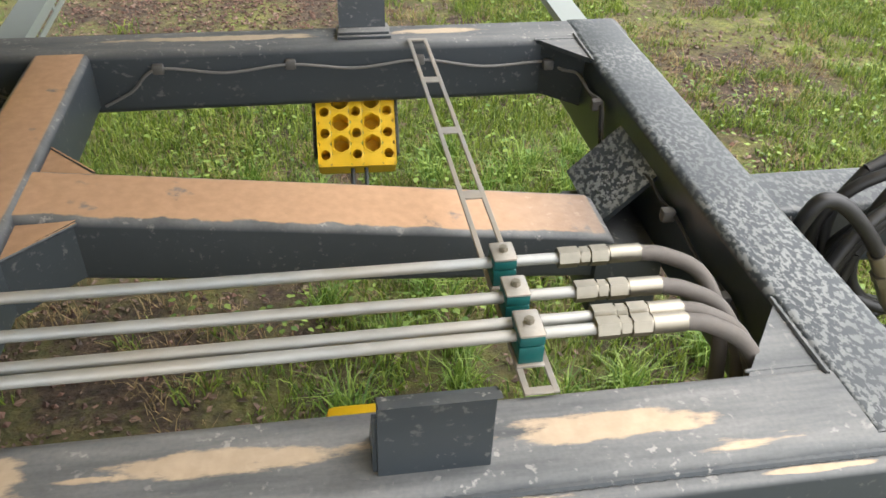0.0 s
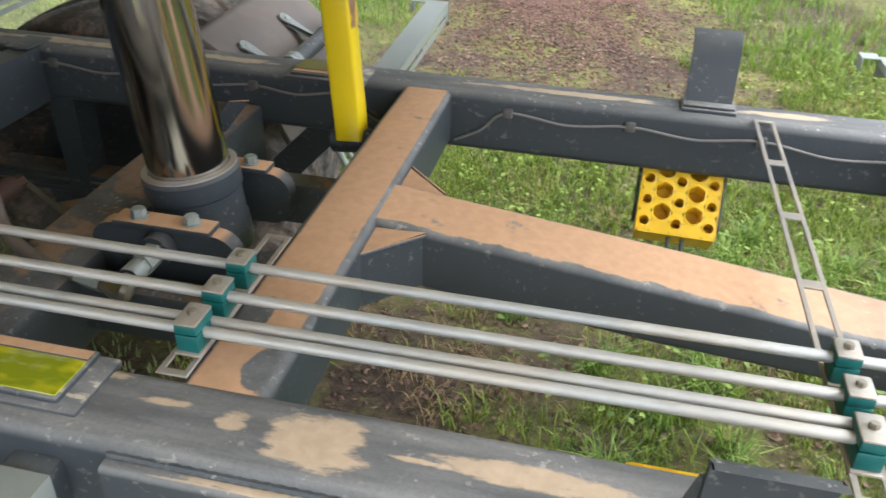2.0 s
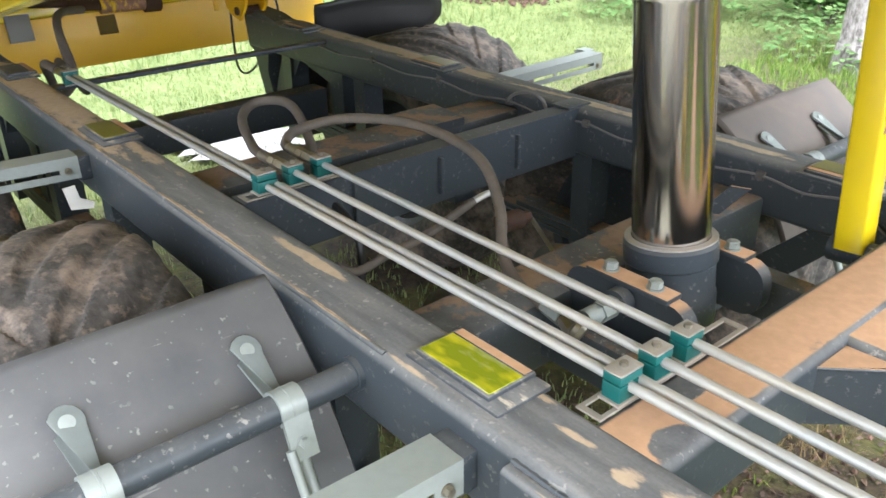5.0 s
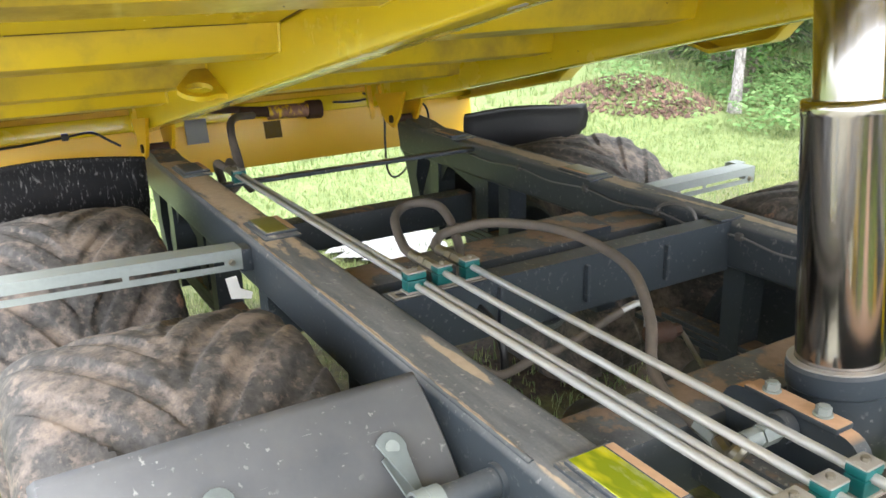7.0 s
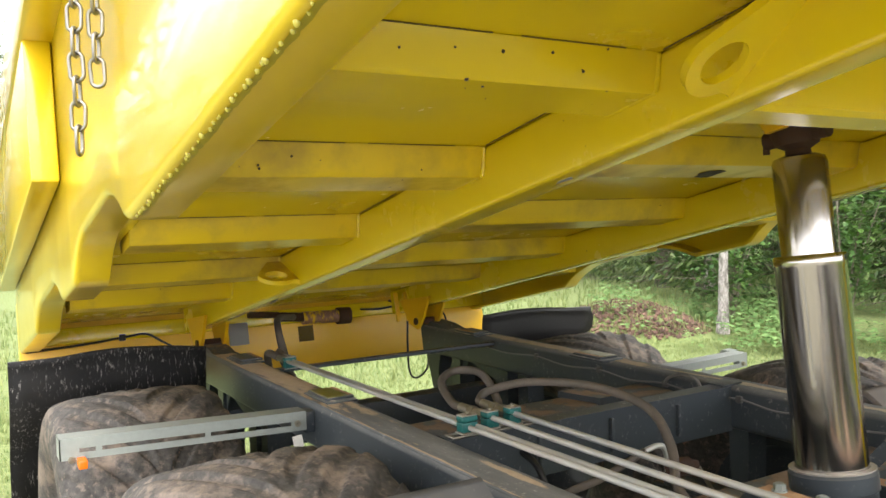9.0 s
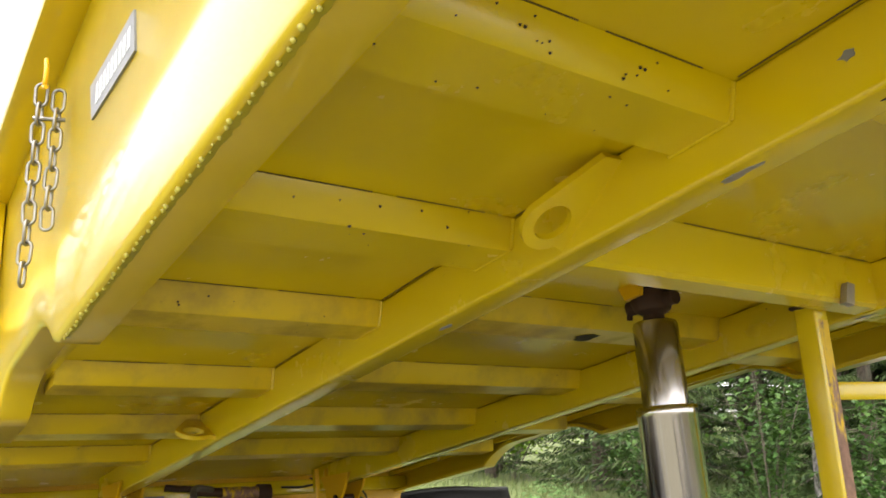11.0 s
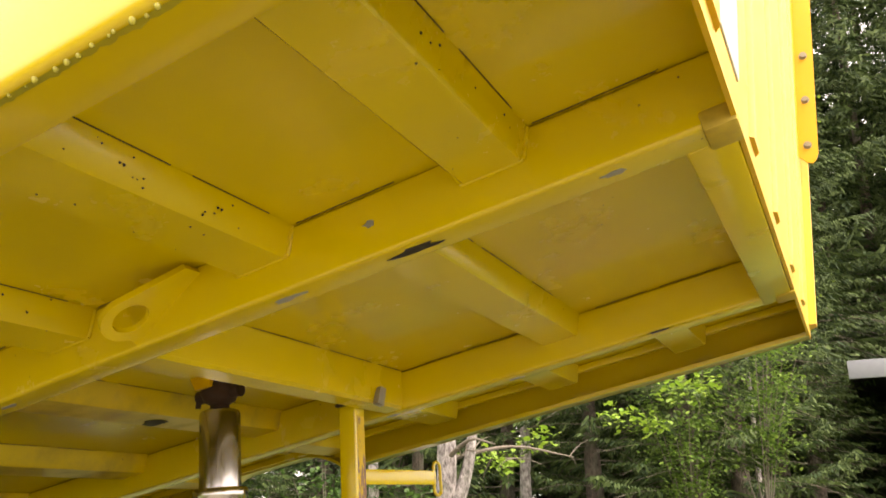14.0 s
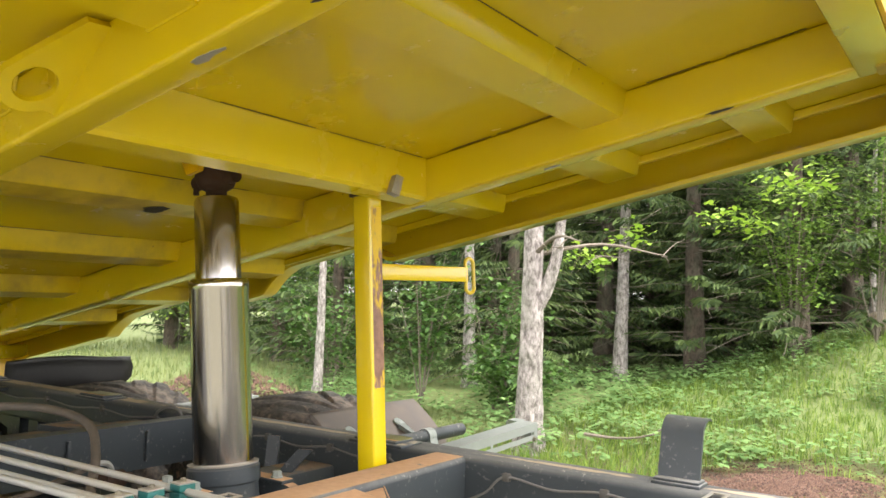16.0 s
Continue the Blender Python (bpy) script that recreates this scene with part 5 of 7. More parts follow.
for k in range(3):
    w = 0.63 + 0.17 * k
    bm = bmesh.new()
    hexbolt(bm, (NOSE + 0.035 + 0.30 * w, 1.50, w), (0, -1, 0), 0.02, 0.01)
    part("bolt", bm, M_FIT, wing)
# tail board across the rear, hinge lugs, pivot tube, small fittings on it
bm = bmesh.new()
box(bm, TAIL - 0.05, TAIL, SIDE0, SIDE1, -0.22, 0.25, 0.01)
part("tail_board", bm, M_YELLOW_OLD, body)
bm = bmesh.new()
box(bm, TAIL - 0.01, TAIL + 0.03, SIDE0, SIDE1, 0.02, 0.10, 0.008)
part("tail_member", bm, M_YELLOW, body)
for y0, y1 in LONG:
    for yy in (y0 - 0.02, y1 + 0.006):
        bm = bmesh.new()
        extrude(bm, [(-4.06, 0.06), (-3.74, 0.04), (-3.83, -0.07), (-3.90, -0.12), (-3.98, -0.08)], "y", yy, yy + 0.014)
        part("hinge_lug", bm, M_YELLOW_OLD, body)
bm = bmesh.new()
rod(bm, (-3.90, LONG[0][0] - 0.028, -0.075), (-3.90, LONG[0][1] + 0.028, -0.075), 0.019, 16)
part("hinge_pin", bm, M_RUST, body)
bm = bmesh.new()
rod(bm, (-3.90, LONG[1][0] - 0.028, -0.075), (-3.90, LONG[1][1] + 0.028, -0.075), 0.019, 16)
part("hinge_pin", bm, M_RUST, body)
bm = bmesh.new()
rod(bm, (-4.40, 0.44, 0.04), (-4.40, 0.66, 0.035), 0.036, 18)
part("tail_cylinder", bm, M_SCUFF, body, "dirty yellow and brown tail cylinder")
bm = bmesh.new()
rod(bm, (-4.40, 0.65, 0.035), (-4.40, 0.725, 0.033), 0.048, 18)
part("cylinder_gland", bm, M_RUST, body)
bm = bmesh.new()
rod(bm, (-4.40, 0.13, 0.085), (-4.40, 0.30, 0.07), 0.018, 14)
rod(bm, (-4.40, 0.29, 0.06), (-4.40, 0.45, 0.045), 0.026, 14)
part("tail_pipe", bm, M_RUST, body)
bm = bmesh.new()
box(bm, -4.43, -4.41, 0.023, 0.127, -0.072, 0.046, 0.003)
part("grey_cover", bm, M_GREYBOX, body, "small grey plastic cover")
bm = bmesh.new()
box(bm, TAIL - 0.004, TAIL + 0.004, 0.425, 0.515, -0.088, 0.0, 0.001, 1)
part("square_opening", bm, M_SLOT, body)
for y in (0.84, 0.90):
    bm = bmesh.new()
    box(bm, -4.02, -4.01, y - 0.012, y + 0.012, -0.06, 0.10, 0.003)
    part("hose_guide", bm, M_YELLOW_OLD, body)
bm = bmesh.new()
hose(bm, [(-4.42, -0.95, 0.0), (-4.42, -0.70, 0.012), (-4.42, -0.50, 0.03), (-4.42, -0.40, 0.036), (-4.40, -0.33, -0.01), (-4.38, -0.29, -0.04)], 0.006, 8, 6)
box(bm, -4.432, -4.41, -0.53, -0.50, 0.012, 0.045, 0.003)
part("tail_cable", bm, M_HOSE_BLACK, body, "loose black cable at the tail")
bm = bmesh.new()
hose(bm, [(-4.40, 0.80, 0.06), (-4.36, 0.9, 0.05), (-4.3, 1.0, 0.05), (-4.25, 1.25, 0.0), (-4.3, 1.3, -0.15), (-4.28, 1.24, -0.30), (-4.25, 1.18, -0.20), (-4.2, 1.2, -0.02)], 0.006, 8, 6)
part("tail_cable", bm, M_HOSE_BLACK, body, "loose black cable at the tail")
bm = bmesh.new()
into = BODY.inverted()
hose(bm, [into @ Vector(p) for p in ((-4.15, 0.90, 1.16), (-4.15, 0.99, 1.12), (-4.15, 1.017, 1.05), (-4.15, 1.015, 0.897), (-4.15, 1.022, 0.743), (-4.15, 1.067, 0.695), (-4.15, 1.14, 0.74), (-4.15, 1.152, 0.833), (-4.15, 1.15, 0.95))], 0.006, 8, 6)
part("tail_cable", bm, M_HOSE_BLACK, body, "loose black cable at the tail")
# label plate on the side wall: dark plate with plain bars
bm = bmesh.new()
extrude(bm, [(-0.985, 0.335), (-0.995, 0.424), (-1.30, 0.455), (-1.278, 0.368)], "y", SIDE0 - 0.001, SIDE0 + 0.004)
lab = part("label_plate", bm, M_LABEL, body, "dark label plate with pale unreadable bars", False)
for k in range(9):
    bm = bmesh.new()
    u = -1.02 - 0.027 * k
    box(bm, u - 0.008, u + 0.008, SIDE0 - 0.002, SIDE0 - 0.0005, 0.360 + 0.0028 * k, 0.402 + 0.003 * k)
    part("pale_bar", bm, M_DECAL, lab, "", False)
# white marks farther forward on the side wall
for k in range(5):
    bm = bmesh.new()
    box(bm, -0.46 + 0.075 * k, -0.42 + 0.075 * k, SIDE0 - 0.0012, SIDE0 + 0.003, 0.42, 0.52)
    part("white_mark", bm, M_WHITE, body, "white lettering worn to plain bars", False)

# ---- chain that hangs down the side wall ----
def link_mesh():
    bm = bmesh.new()
    pts = []
    for i in range(17):
        a = 2 * math.pi * i / 16
        pts.append((0.0125 * math.cos(a), 0.0, (0.0131 if math.sin(a) >= -1e-9 and i < 16 else -0.0131) + 0.0125 * math.sin(a)))
    pts += pts[:2]
    hose(bm, pts, 0.0038, 8, 1, False)
    me = bpy.data.meshes.new("chain_link")
    bm.to_mesh(me)
    bm.free()
    me.materials.append(M_CHAIN)
    me.polygons.foreach_set("use_smooth", [True] * len(me.polygons))
    return me
hang = BODY @ Vector((-1.50, SIDE0 - 0.055, 0.590))
chain = thing("hanging_chain", Matrix.Translation(hang), "short-link steel chain in two hanging strands", "chain")
LINK = link_mesh()
for dx, dy, count, z0 in ((0.0, 0.0, 10, -0.045), (0.012, 0.033, 7, -0.055)):
    for k in range(count):
        ob = new("chain_link", LINK)
        ob.parent = chain
        ob.matrix_basis = pose(dx, dy, z0 - 0.0435 * k, 0, 3 * math.sin(k * 1.7), 90 * (k % 2) + 60)
bm = bmesh.new()
rod(bm, (0, -0.012, -0.10), (0.012, 0.05, -0.095), 0.005, 8)
part("cross_pin", bm, M_CHAIN, chain)
bm = bmesh.new()
hose(bm, [(0.02, 0, 0.03), (0.035, 0, 0.0), (0.03, 0, -0.03), (0.01, 0, -0.03), (0.055, 0, -0.045)], 0.005, 8, 5)
part("hook", bm, M_YELLOW_OLD, chain)

# ---- wheels ----
def wheel(x, yc, group):
    Rt, half = 0.545, 0.285
    prof = [(0.30, -0.235), (0.36, -0.270), (0.44, -half), (0.500, -half + 0.014), (0.528, -half + 0.062), (0.538, -0.12), (0.541, -0.06), (0.542, 0.0), (0.541, 0.06), (0.538, 0.12), (0.528, half - 0.062), (0.500, half - 0.014), (0.44, half), (0.36, 0.270), (0.30, 0.235)]
    # carcass with slanting lugs, worn and clogged with mud
    line = spline([(p[0], p[1], 0.0) for p in prof], 10)
    N_, lugs = 480, 19
    vs, fs = [], []
    def smooth(a, b, x):
        q = min(1.0, max(0.0, (x - a) / (b - a)))
        return q * q * (3 - 2 * q)
    for i in range(N_):
        a = 2 * math.pi * i / N_
        for p in line:
            r, y = p.x, p.y
            ph = (a * lugs / (2 * math.pi) + 2.3 * (abs(y) / half) ** 0.8 + (0.5 if y < 0 else 0.0)) % 1.0
            lug = smooth(0.0, 0.08, ph) * (1 - smooth(0.60, 0.69, ph))
            lug += (0.7 - lug) * (1 - smooth(0.006, 0.03, abs(y)))
            q = Vector((r * math.sin(a), y, r * math.cos(a)))
            clog = 0.5 + 0.5 * noise.noise(q * 5.0)
            tread = smooth(0.44, 0.51, r)
            r += tread * (0.019 * lug - 0.004 + 0.013 * (1 - lug) * clog + 0.004 * noise.noise(q * 14.0)) + 0.0025 * noise.noise(q * 45.0)
            vs.append((r * math.sin(a), y, r * math.cos(a)))
    m_ = len(line)
    for i in range(N_):
        for k in range(m_ - 1):
            i2 = (i + 1) % N_
            fs.append((i * m_ + k, i * m_ + k + 1, i2 * m_ + k + 1, i2 * m_ + k))
    tyre = flat("tyre", vs, fs, M_TYRE, None, True)
    bm = bmesh.new()
    lathe(bm, [(0.0, -0.03), (0.12, -0.03), (0.2, -0.05), (0.26, -0.12), (0.275, -0.22), (0.305, -0.235), (0.305, 0.235), (0.275, 0.22), (0.26, 0.0), (0.2, -0.02), (0, -0.02)], (0, 0, 0), (0, 1, 0), 40)
    rim = part("wheel", bm, M_GREY, chassis, "dark steel rim")
    rim.matrix_basis = pose(x, yc, 0.535)
    tyre.parent = rim
    tagged(tyre, "wide muddy block-tread trailer tyre")
    return rim, tyre
WX = (-1.78, -2.98)
first = wheel(WX[0], -0.645, "trailer wheels")
for x, y in ((WX[1], -0.700), (WX[0], 1.400), (WX[1] - 0.10, 1.430)):
    rim = new("wheel", first[0].data)
    rim.parent = chassis
    rim.matrix_basis = pose(x, y, 0.535 if x > -2 else (0.495 if y < 0 else 0.475), 0, 31 * x, 0)
    tyre = new("tyre", first[1].data)
    tyre.parent = rim
    tagged(rim, "dark steel rim")
    tagged(tyre, "wide muddy block-tread trailer tyre")

# ---- mudguards in front of the front wheels ----
def mudguard(side):
    s = -1 if side == "near" else 1
    base = NEAR0 if s < 0 else FAR1
    t = thing("mudguard", Matrix.Translation((WX[0], base, 0.525)), "curved dark grey plastic mudguard clamped to a steel tube", "mudguard", "mudguards")
    bm = bmesh.new()
    rows = []
    for i in range(23):
        a = radians(59 - 36 * i / 22)
        rr = 0.642
        row = []
        for y, dr in ((0.018, -0.012), (0.026, 0.0), (0.30, 0.003), (0.63, 0.0), (0.642, -0.012)):
            row.append(bm.verts.new((( rr + dr) * math.cos(a), s * y, (rr + dr) * math.sin(a))))
        rows.append(row)
    for p, q in zip(rows, rows[1:]):
        for i in range(4):
            bm.faces.new((p[i], p[i + 1], q[i + 1], q[i]))
    sheet = part("sheet", bm, M_GUARD if s < 0 else M_GUARD_DUSTY, t, "scuffed dark grey curved sheet" if s < 0 else "curved sheet dulled by brown dust")
    mod = sheet.modifiers.new("thick", "SOLIDIFY")
    mod.thickness, mod.offset = 0.005, -1
    tx, tz = 0.562, 0.452
    bm = bmesh.new()
    rod(bm, (tx, s * 0.0, tz), (tx, s * 0.64, tz), 0.024, 20)
    rod(bm, (tx, s * 0.0, tz), (tx, s * 0.010, tz), 0.030, 20)
    part("support_tube", bm, M_GREY, t)
    for y in (0.128, 0.41):
        bm = bmesh.new()
        hose(bm, [(tx + 0.027 * math.cos(a), s * y, tz + 0.027 * math.sin(a)) for a in [radians(-60 + 250 * i / 12) for i in range(13)]], 0.004, 6, 1, False)
        saddle = [(tx + rr_ * math.cos(radians(q)), tz + rr_ * math.sin(radians(q))) for rr_, span_ in ((0.0245, range(-50, 231, 14)), (0.0295, range(230, -51, -14))) for q in span_]
        extrude(bm, saddle, "y", s * y - 0.022, s * y + 0.022)
        extrude(bm, [(tx + 0.022, tz - 0.008), (tx + 0.029, tz - 0.004), (tx + 0.052, tz - 0.070), (tx + 0.044, tz - 0.073)], "y", s * y - 0.022, s * y + 0.022)
        clamp = part("tube_clamp", bm, M_GALV, t, "bright galvanised tube clamp")
        bm = bmesh.new()
        hexbolt(bm, (tx + 0.043, s * y, tz - 0.045), (1, 0, 0.3), 0.015, 0.009)
        part("bolt", bm, M_GALV, clamp)
        bm = bmesh.new()
        n = Vector((math.cos(radians(48)), 0, math.sin(radians(48))))
        c = n * 0.648 + Vector((0, s * (y - 0.004), 0))
        pts = []
        tang = Vector((-n.z, 0, n.x))
        side_v = Vector((0, 1, 0))
        out = []
        for i in range(13):
            a = radians(-60 + 300 * i / 12)
            out.append(c + tang * 0.028 * math.cos(a) + side_v * 0.026 * math.sin(a))
        tail = c - tang * 0.115 + n * 0.03
        out += [tail - side_v * 0.011, tail + side_v * 0.011]
        lo = [bm.verts.new(p) for p in out]
        hi = [bm.verts.new(p + n * 0.006) for p in out]
        bm.faces.new(hi); bm.faces.new(lo[::-1])
        for i in range(len(out)):
            bm.faces.new((lo[i], lo[(i + 1) % len(out)], hi[(i + 1) % len(out)], hi[i]))
        rod(bm, c + n * 0.006, c + n * 0.012, 0.012, 14)
        part("strap", bm, M_GALV, clamp)
        bm = bmesh.new()
        d0 = Vector((tx + 0.025, s * y, tz - 0.05))
        rod(bm, d0, d0 + Vector((0.13, 0, -0.26)), 0.010, 12)
        rod(bm, d0 + Vector((0.018, s * 0.022, 0)), d0 + Vector((0.148, s * 0.022, -0.26)), 0.008, 12)
        part("stay_rod", bm, M_GALV, clamp)
    return t
mudguard("near"); mudguard("far")
# rubber flaps behind the rear wheels, curled forward at the top
def mud_flap(inner, outer, x_in, x_out, cut, mat, label):
    bm = bmesh.new()
    rows = []
    for dz, back in ((0.0, 0.0), (-0.022, 0.010), (-0.06, 0.012), (-0.11, 0.015), (-0.17, 0.022), (-0.28, 0.09), (-0.42, 0.18), (-0.66, 0.20)):
        row = []
        for k in range(13):
            f = k / 12
            reach = f * (1 - cut * (min(1.0, max(0.0, -dz - 0.105) / 0.12) + 0.22 * max(0.0, 1 + dz / 0.05)))
            y = inner + (outer - inner) * reach
            x = x_in + (x_out - x_in) * reach - back + 0.012 * noise.noise(Vector((y * 5, dz * 4, 2.0)))
            row.append(bm.verts.new((x, y, 1.118 + (0.030 if cut == 0.0 else 0.022) * math.sin(math.pi * min(1.0, f * 1.3) * 0.8) + dz)))
        rows.append(row)
    for p, q in zip(rows, rows[1:]):
        for i in range(12):
            bm.faces.new((p[i], p[i + 1], q[i + 1], q[i]))
    flap = part("mud_flap", bm, mat)
    tagged(flap, label, "mud flap", "mud flaps")
    mod = flap.modifiers.new("thick", "SOLIDIFY")
    mod.thickness = 0.012
mud_flap(-0.335, -1.065, -3.43, -3.42, 0.0, M_RUBBER, "black rubber mud flap, splashed with mud, hung behind the rear wheel")
mud_flap(1.10, 1.70, -3.49, -3.32, 0.17, M_HOSE_BLACK, "plain black rubber mud flap with a blunt curled end")

# ---- galvanised marker-light arms ----
def light_arm(x, y0, y1, z0, z1):
    s = 1 if y1 > y0 else -1
    L_ = abs(y1 - y0)
    m = Matrix.Translation((x, y0, z0)) @ Euler((0, 0, 0)).to_matrix().to_4x4()
    t = thing("light_arm", m, "galvanised slotted channel arm bolted to the rail", "bracket arm", "marker light arms")
    rise = (z1 - z0) / L_
    def at(a, b, c):
        return (a, s * b, c + rise * b)
    bm = bmesh.new()
    # top flange, and the slotted web as pieces between the slots
    def slab(a0, a1, b0, b1, c0, c1):
        vs = [bm.verts.new(at(a, b, c)) for a in (a0, a1) for b in (b0, b1) for c in (c0, c1)]
        for f in ((0, 1, 3, 2), (4, 6, 7, 5), (0, 4, 5, 1), (2, 3, 7, 6), (0, 2, 6, 4), (1, 5, 7, 3)):
            bm.faces.new([vs[i] for i in f])
    slab(-0.035, 0.035, 0.03, L_, -0.003, 0.0)
    slab(0.032, 0.035, 0.03, L_, -0.030, -0.003)
    slab(0.032, 0.035, 0.03, L_, -0.060, -0.042)
    b = 0.03
    while b < L_ - 0.03:
        slab(0.032, 0.035, b, b + (0.05 if b < 0.04 else 0.016), -0.042, -0.030)
        b += 0.30
    slab(0.032, 0.035, L_ - 0.05, L_, -0.042, -0.030)
    slab(-0.035, 0.035, L_ - 0.003, L_, -0.06, 0.0)
    slab(-0.035, -0.032, 0.03, L_, -0.022, -0.003)
    if s > 0:
        slab(-0.085, -0.035, L_ - 0.02, L_ + 0.03, -0.004, -0.001)
        slab(-0.085, -0.082, L_ - 0.03, L_ + 0.03, -0.04, -0.004)
    part("channel", bm, M_GALV, t, "", False)
    bm = bmesh.new()
    box(bm, -0.036, 0.030, -0.005 if s > 0 else -0.034, 0.034 if s > 0 else 0.005, -0.072, -0.004, 0.006)
    part("mounting_block", bm, M_GREY, t)
    for b in (0.06, L_ - 0.03):
        bm = bmesh.new()
        hexbolt(bm, (0.036, s * b, -0.034), (1, 0, 0), 0.014, 0.008)
        part("bolt", bm, M_FIT, t)
    return t
light_arm(-0.955, NEAR0, -0.95, 1.01, 1.03)
light_arm(-2.465, NEAR0, -1.00, 1.028, 1.055)
light_arm(-0.93, FAR1, 1.745, 1.01, 1.035)
light_arm(-2.36, FAR1, 1.68, 1.0, 1.01)
light_arm(0.435, FAR1, 1.68, 1.0, 1.005)
# pale plastic tag that hangs from the rear arm
tag_piece = bmesh.new()
extrude(tag_piece, [(-0.355, 0.965), (-0.325, 0.968), (-0.318, 0.93), (-0.285, 0.912), (-0.29, 0.895), (-0.345, 0.905)], "x", -2.392, -2.387)
tagged(part("hanging_tag", tag_piece, M_WHITE, None, "", False), "torn white plastic tag hanging under the slotted arm", "tag")
bm = bmesh.new()
box(bm, -2.455, -2.385, -0.958, -0.935, 0.975, 1.0, 0.004)
part("side_marker_lamp", bm, simple("orange_lens", (0.75, 0.16, 0.01), 0.2), None)
tagged(bpy.data.objects["side_marker_lamp"], "small orange side marker lamp on the arm's end", "marker lamp")

# ---- wheel chock in its holder under the far rail ----
def chock(x, y, z, label):
    t = thing("wheel_chock", pose(x, y, z, 50, 0, -2), label, "wheel chock", "wheel chocks")
    W, H, D = 0.178, 0.205, 0.05
    def lattice():
        widths = (0.030, 0.044, 0.030, 0.044, 0.030)
        x0, rows_ = -W / 2, 4
        ch = H / rows_
        for i, cw in enumerate(widths):
            six = i % 2 == 1
            cx = x0 + cw / 2
            x0 += cw
            bm = bmesh.new()
            for j in range(rows_ - (1 if six else 0)):
                cy = -H / 2 + ch * (j + (1.0 if six else 0.5))
                k = 24
                ring, rim, deep, lip = [], [], [], []
                for q in range(k):
                    a = 2 * math.pi * (q + 0.5) / k
                    rr = 0.0105
                    if six:
                        b = (a + math.pi / 6) % (math.pi / 3) - math.pi / 6
                        rr = 0.0205 * math.cos(math.pi / 6) / math.cos(b)
                    dx, dy = math.cos(a), math.sin(a)
                    f = min(cw / 2 / max(abs(dx), 1e-6), ch / 2 / max(abs(dy), 1e-6))
                    ring.append(bm.verts.new((cx + rr * dx, cy + rr * dy, -0.002)))
                    lip.append(bm.verts.new((cx + rr * dx * 1.12, cy + rr * dy * 1.12, 0.001)))
                    rim.append(bm.verts.new((cx + f * dx, cy + f * dy, 0)))
                    deep.append(bm.verts.new((cx + rr * dx * 0.9, cy + rr * dy * 0.9, -D)))
                for q in range(k):
                    w = (q + 1) % k
                    bm.faces.new((lip[q], lip[w], rim[w], rim[q]))
                    bm.faces.new((ring[q], ring[w], lip[w], lip[q]))
                    bm.faces.new((ring[q], deep[q], deep[w], ring[w]))
                bm.faces.new(deep)
            if six:
                for y0 in (-H / 2, H / 2 - ch / 2):
                    plate = bmesh.new()
                    box(plate, cx - cw / 2, cx + cw / 2, y0, y0 + ch / 2, -0.004, 0.0)
                    part("web_plate", plate, M_CHOCK, t)
            bmesh.ops.remove_doubles(bm, verts=bm.verts, dist=0.0004)
            part("honeycomb_column", bm, M_CHOCK, t, "", False)
    lattice()
    bm = bmesh.new()
    for x0, x1, y0, y1 in ((-W / 2 - 0.003, -W / 2, -H / 2, H / 2), (W / 2, W / 2 + 0.003, -H / 2, H / 2), (-W / 2, W / 2, H / 2, H / 2 + 0.003), (-W / 2, W / 2, -H / 2 - 0.003, -H / 2)):
        box(bm, x0, x1, y0, y1, -0.10, 0.003)
    part("rim", bm, M_CHOCK, t)
    bm = bmesh.new()
    for s in (-1, 1):
        box(bm, s * (W / 2 + 0.010) - 0.004, s * (W / 2 + 0.010) + 0.004, -H / 2 + 0.03, H / 2 + 0.08, -0.07, -0.035, 0.003)
    hose(bm, [(-0.012, -H / 2 - 0.004, -0.02), (-0.012, -H / 2 - 0.05, -0.02)], 0.005, 8, 3)
    hose(bm, [(0.020, -H / 2 - 0.004, -0.02), (0.020, -H / 2 - 0.05, -0.02)], 0.005, 8, 3)
    part("holder", bm, M_BLACK, t, "black steel holder")
chock(-0.150, 0.945, 0.858, "yellow plastic honeycomb wheel chock in a black holder")
t = thing("wheel_chock", pose(-0.18, -0.14, 0.90), "edge of a yellow plastic wheel chock by the near rail", "wheel chock", "wheel chocks")
bm = bmesh.new()
box(bm, -0.075, 0.08, 0.0, 0.156, -0.10, 0.0, 0.012)
part("edge", bm, M_CHOCK, t)

# ---- ground ----
def height(x, y):
    h = 0.035 * noise.noise(Vector((x * 0.9, y * 0.9, 0.3))) + 0.012 * noise.noise(Vector((x * 4.0, y * 4.0, 1.7)))
    if y > 7:
        side = 0.5 + 0.5 * math.tanh((x + 2.6) * 0.9)
        h += 0.03 * (min(y, 24) - 7) + side * 1.15 * (0.5 + 0.5 * math.tanh((y - 11.0) * 0.55)) - side * 0.012
    d = math.hypot((x + 0.75) / 1.0, (y - 5.4) / 1.75) + 0.25 * noise.noise(Vector((x * 1.7, y * 1.7, 8.0)))
    d = max(0.0, d)
    if d < 1:
        h += 0.20 * (1 - d * d) ** 2 + 0.05 * noise.noise(Vector((x * 5, y * 5, 4.0))) * (1 - d)
    d = math.hypot((x + 8.3) / 1.3, (y - 6.7) / 1.0)
    if d < 1:
        h += 0.38 * (1 - d * d)
    return h
def steps(near, far, fine):
    v, out, s = 0.0, [0.0], fine
    while v < near:
        v += fine
        out.append(v)
    while v < far:
        s *= 1.22
        v += s
        out.append(v)
    return out
ax = steps(4.0, 400.0, 0.09)
xs = sorted({-v for v in steps(6.0, 400.0, 0.09)} | set(ax))
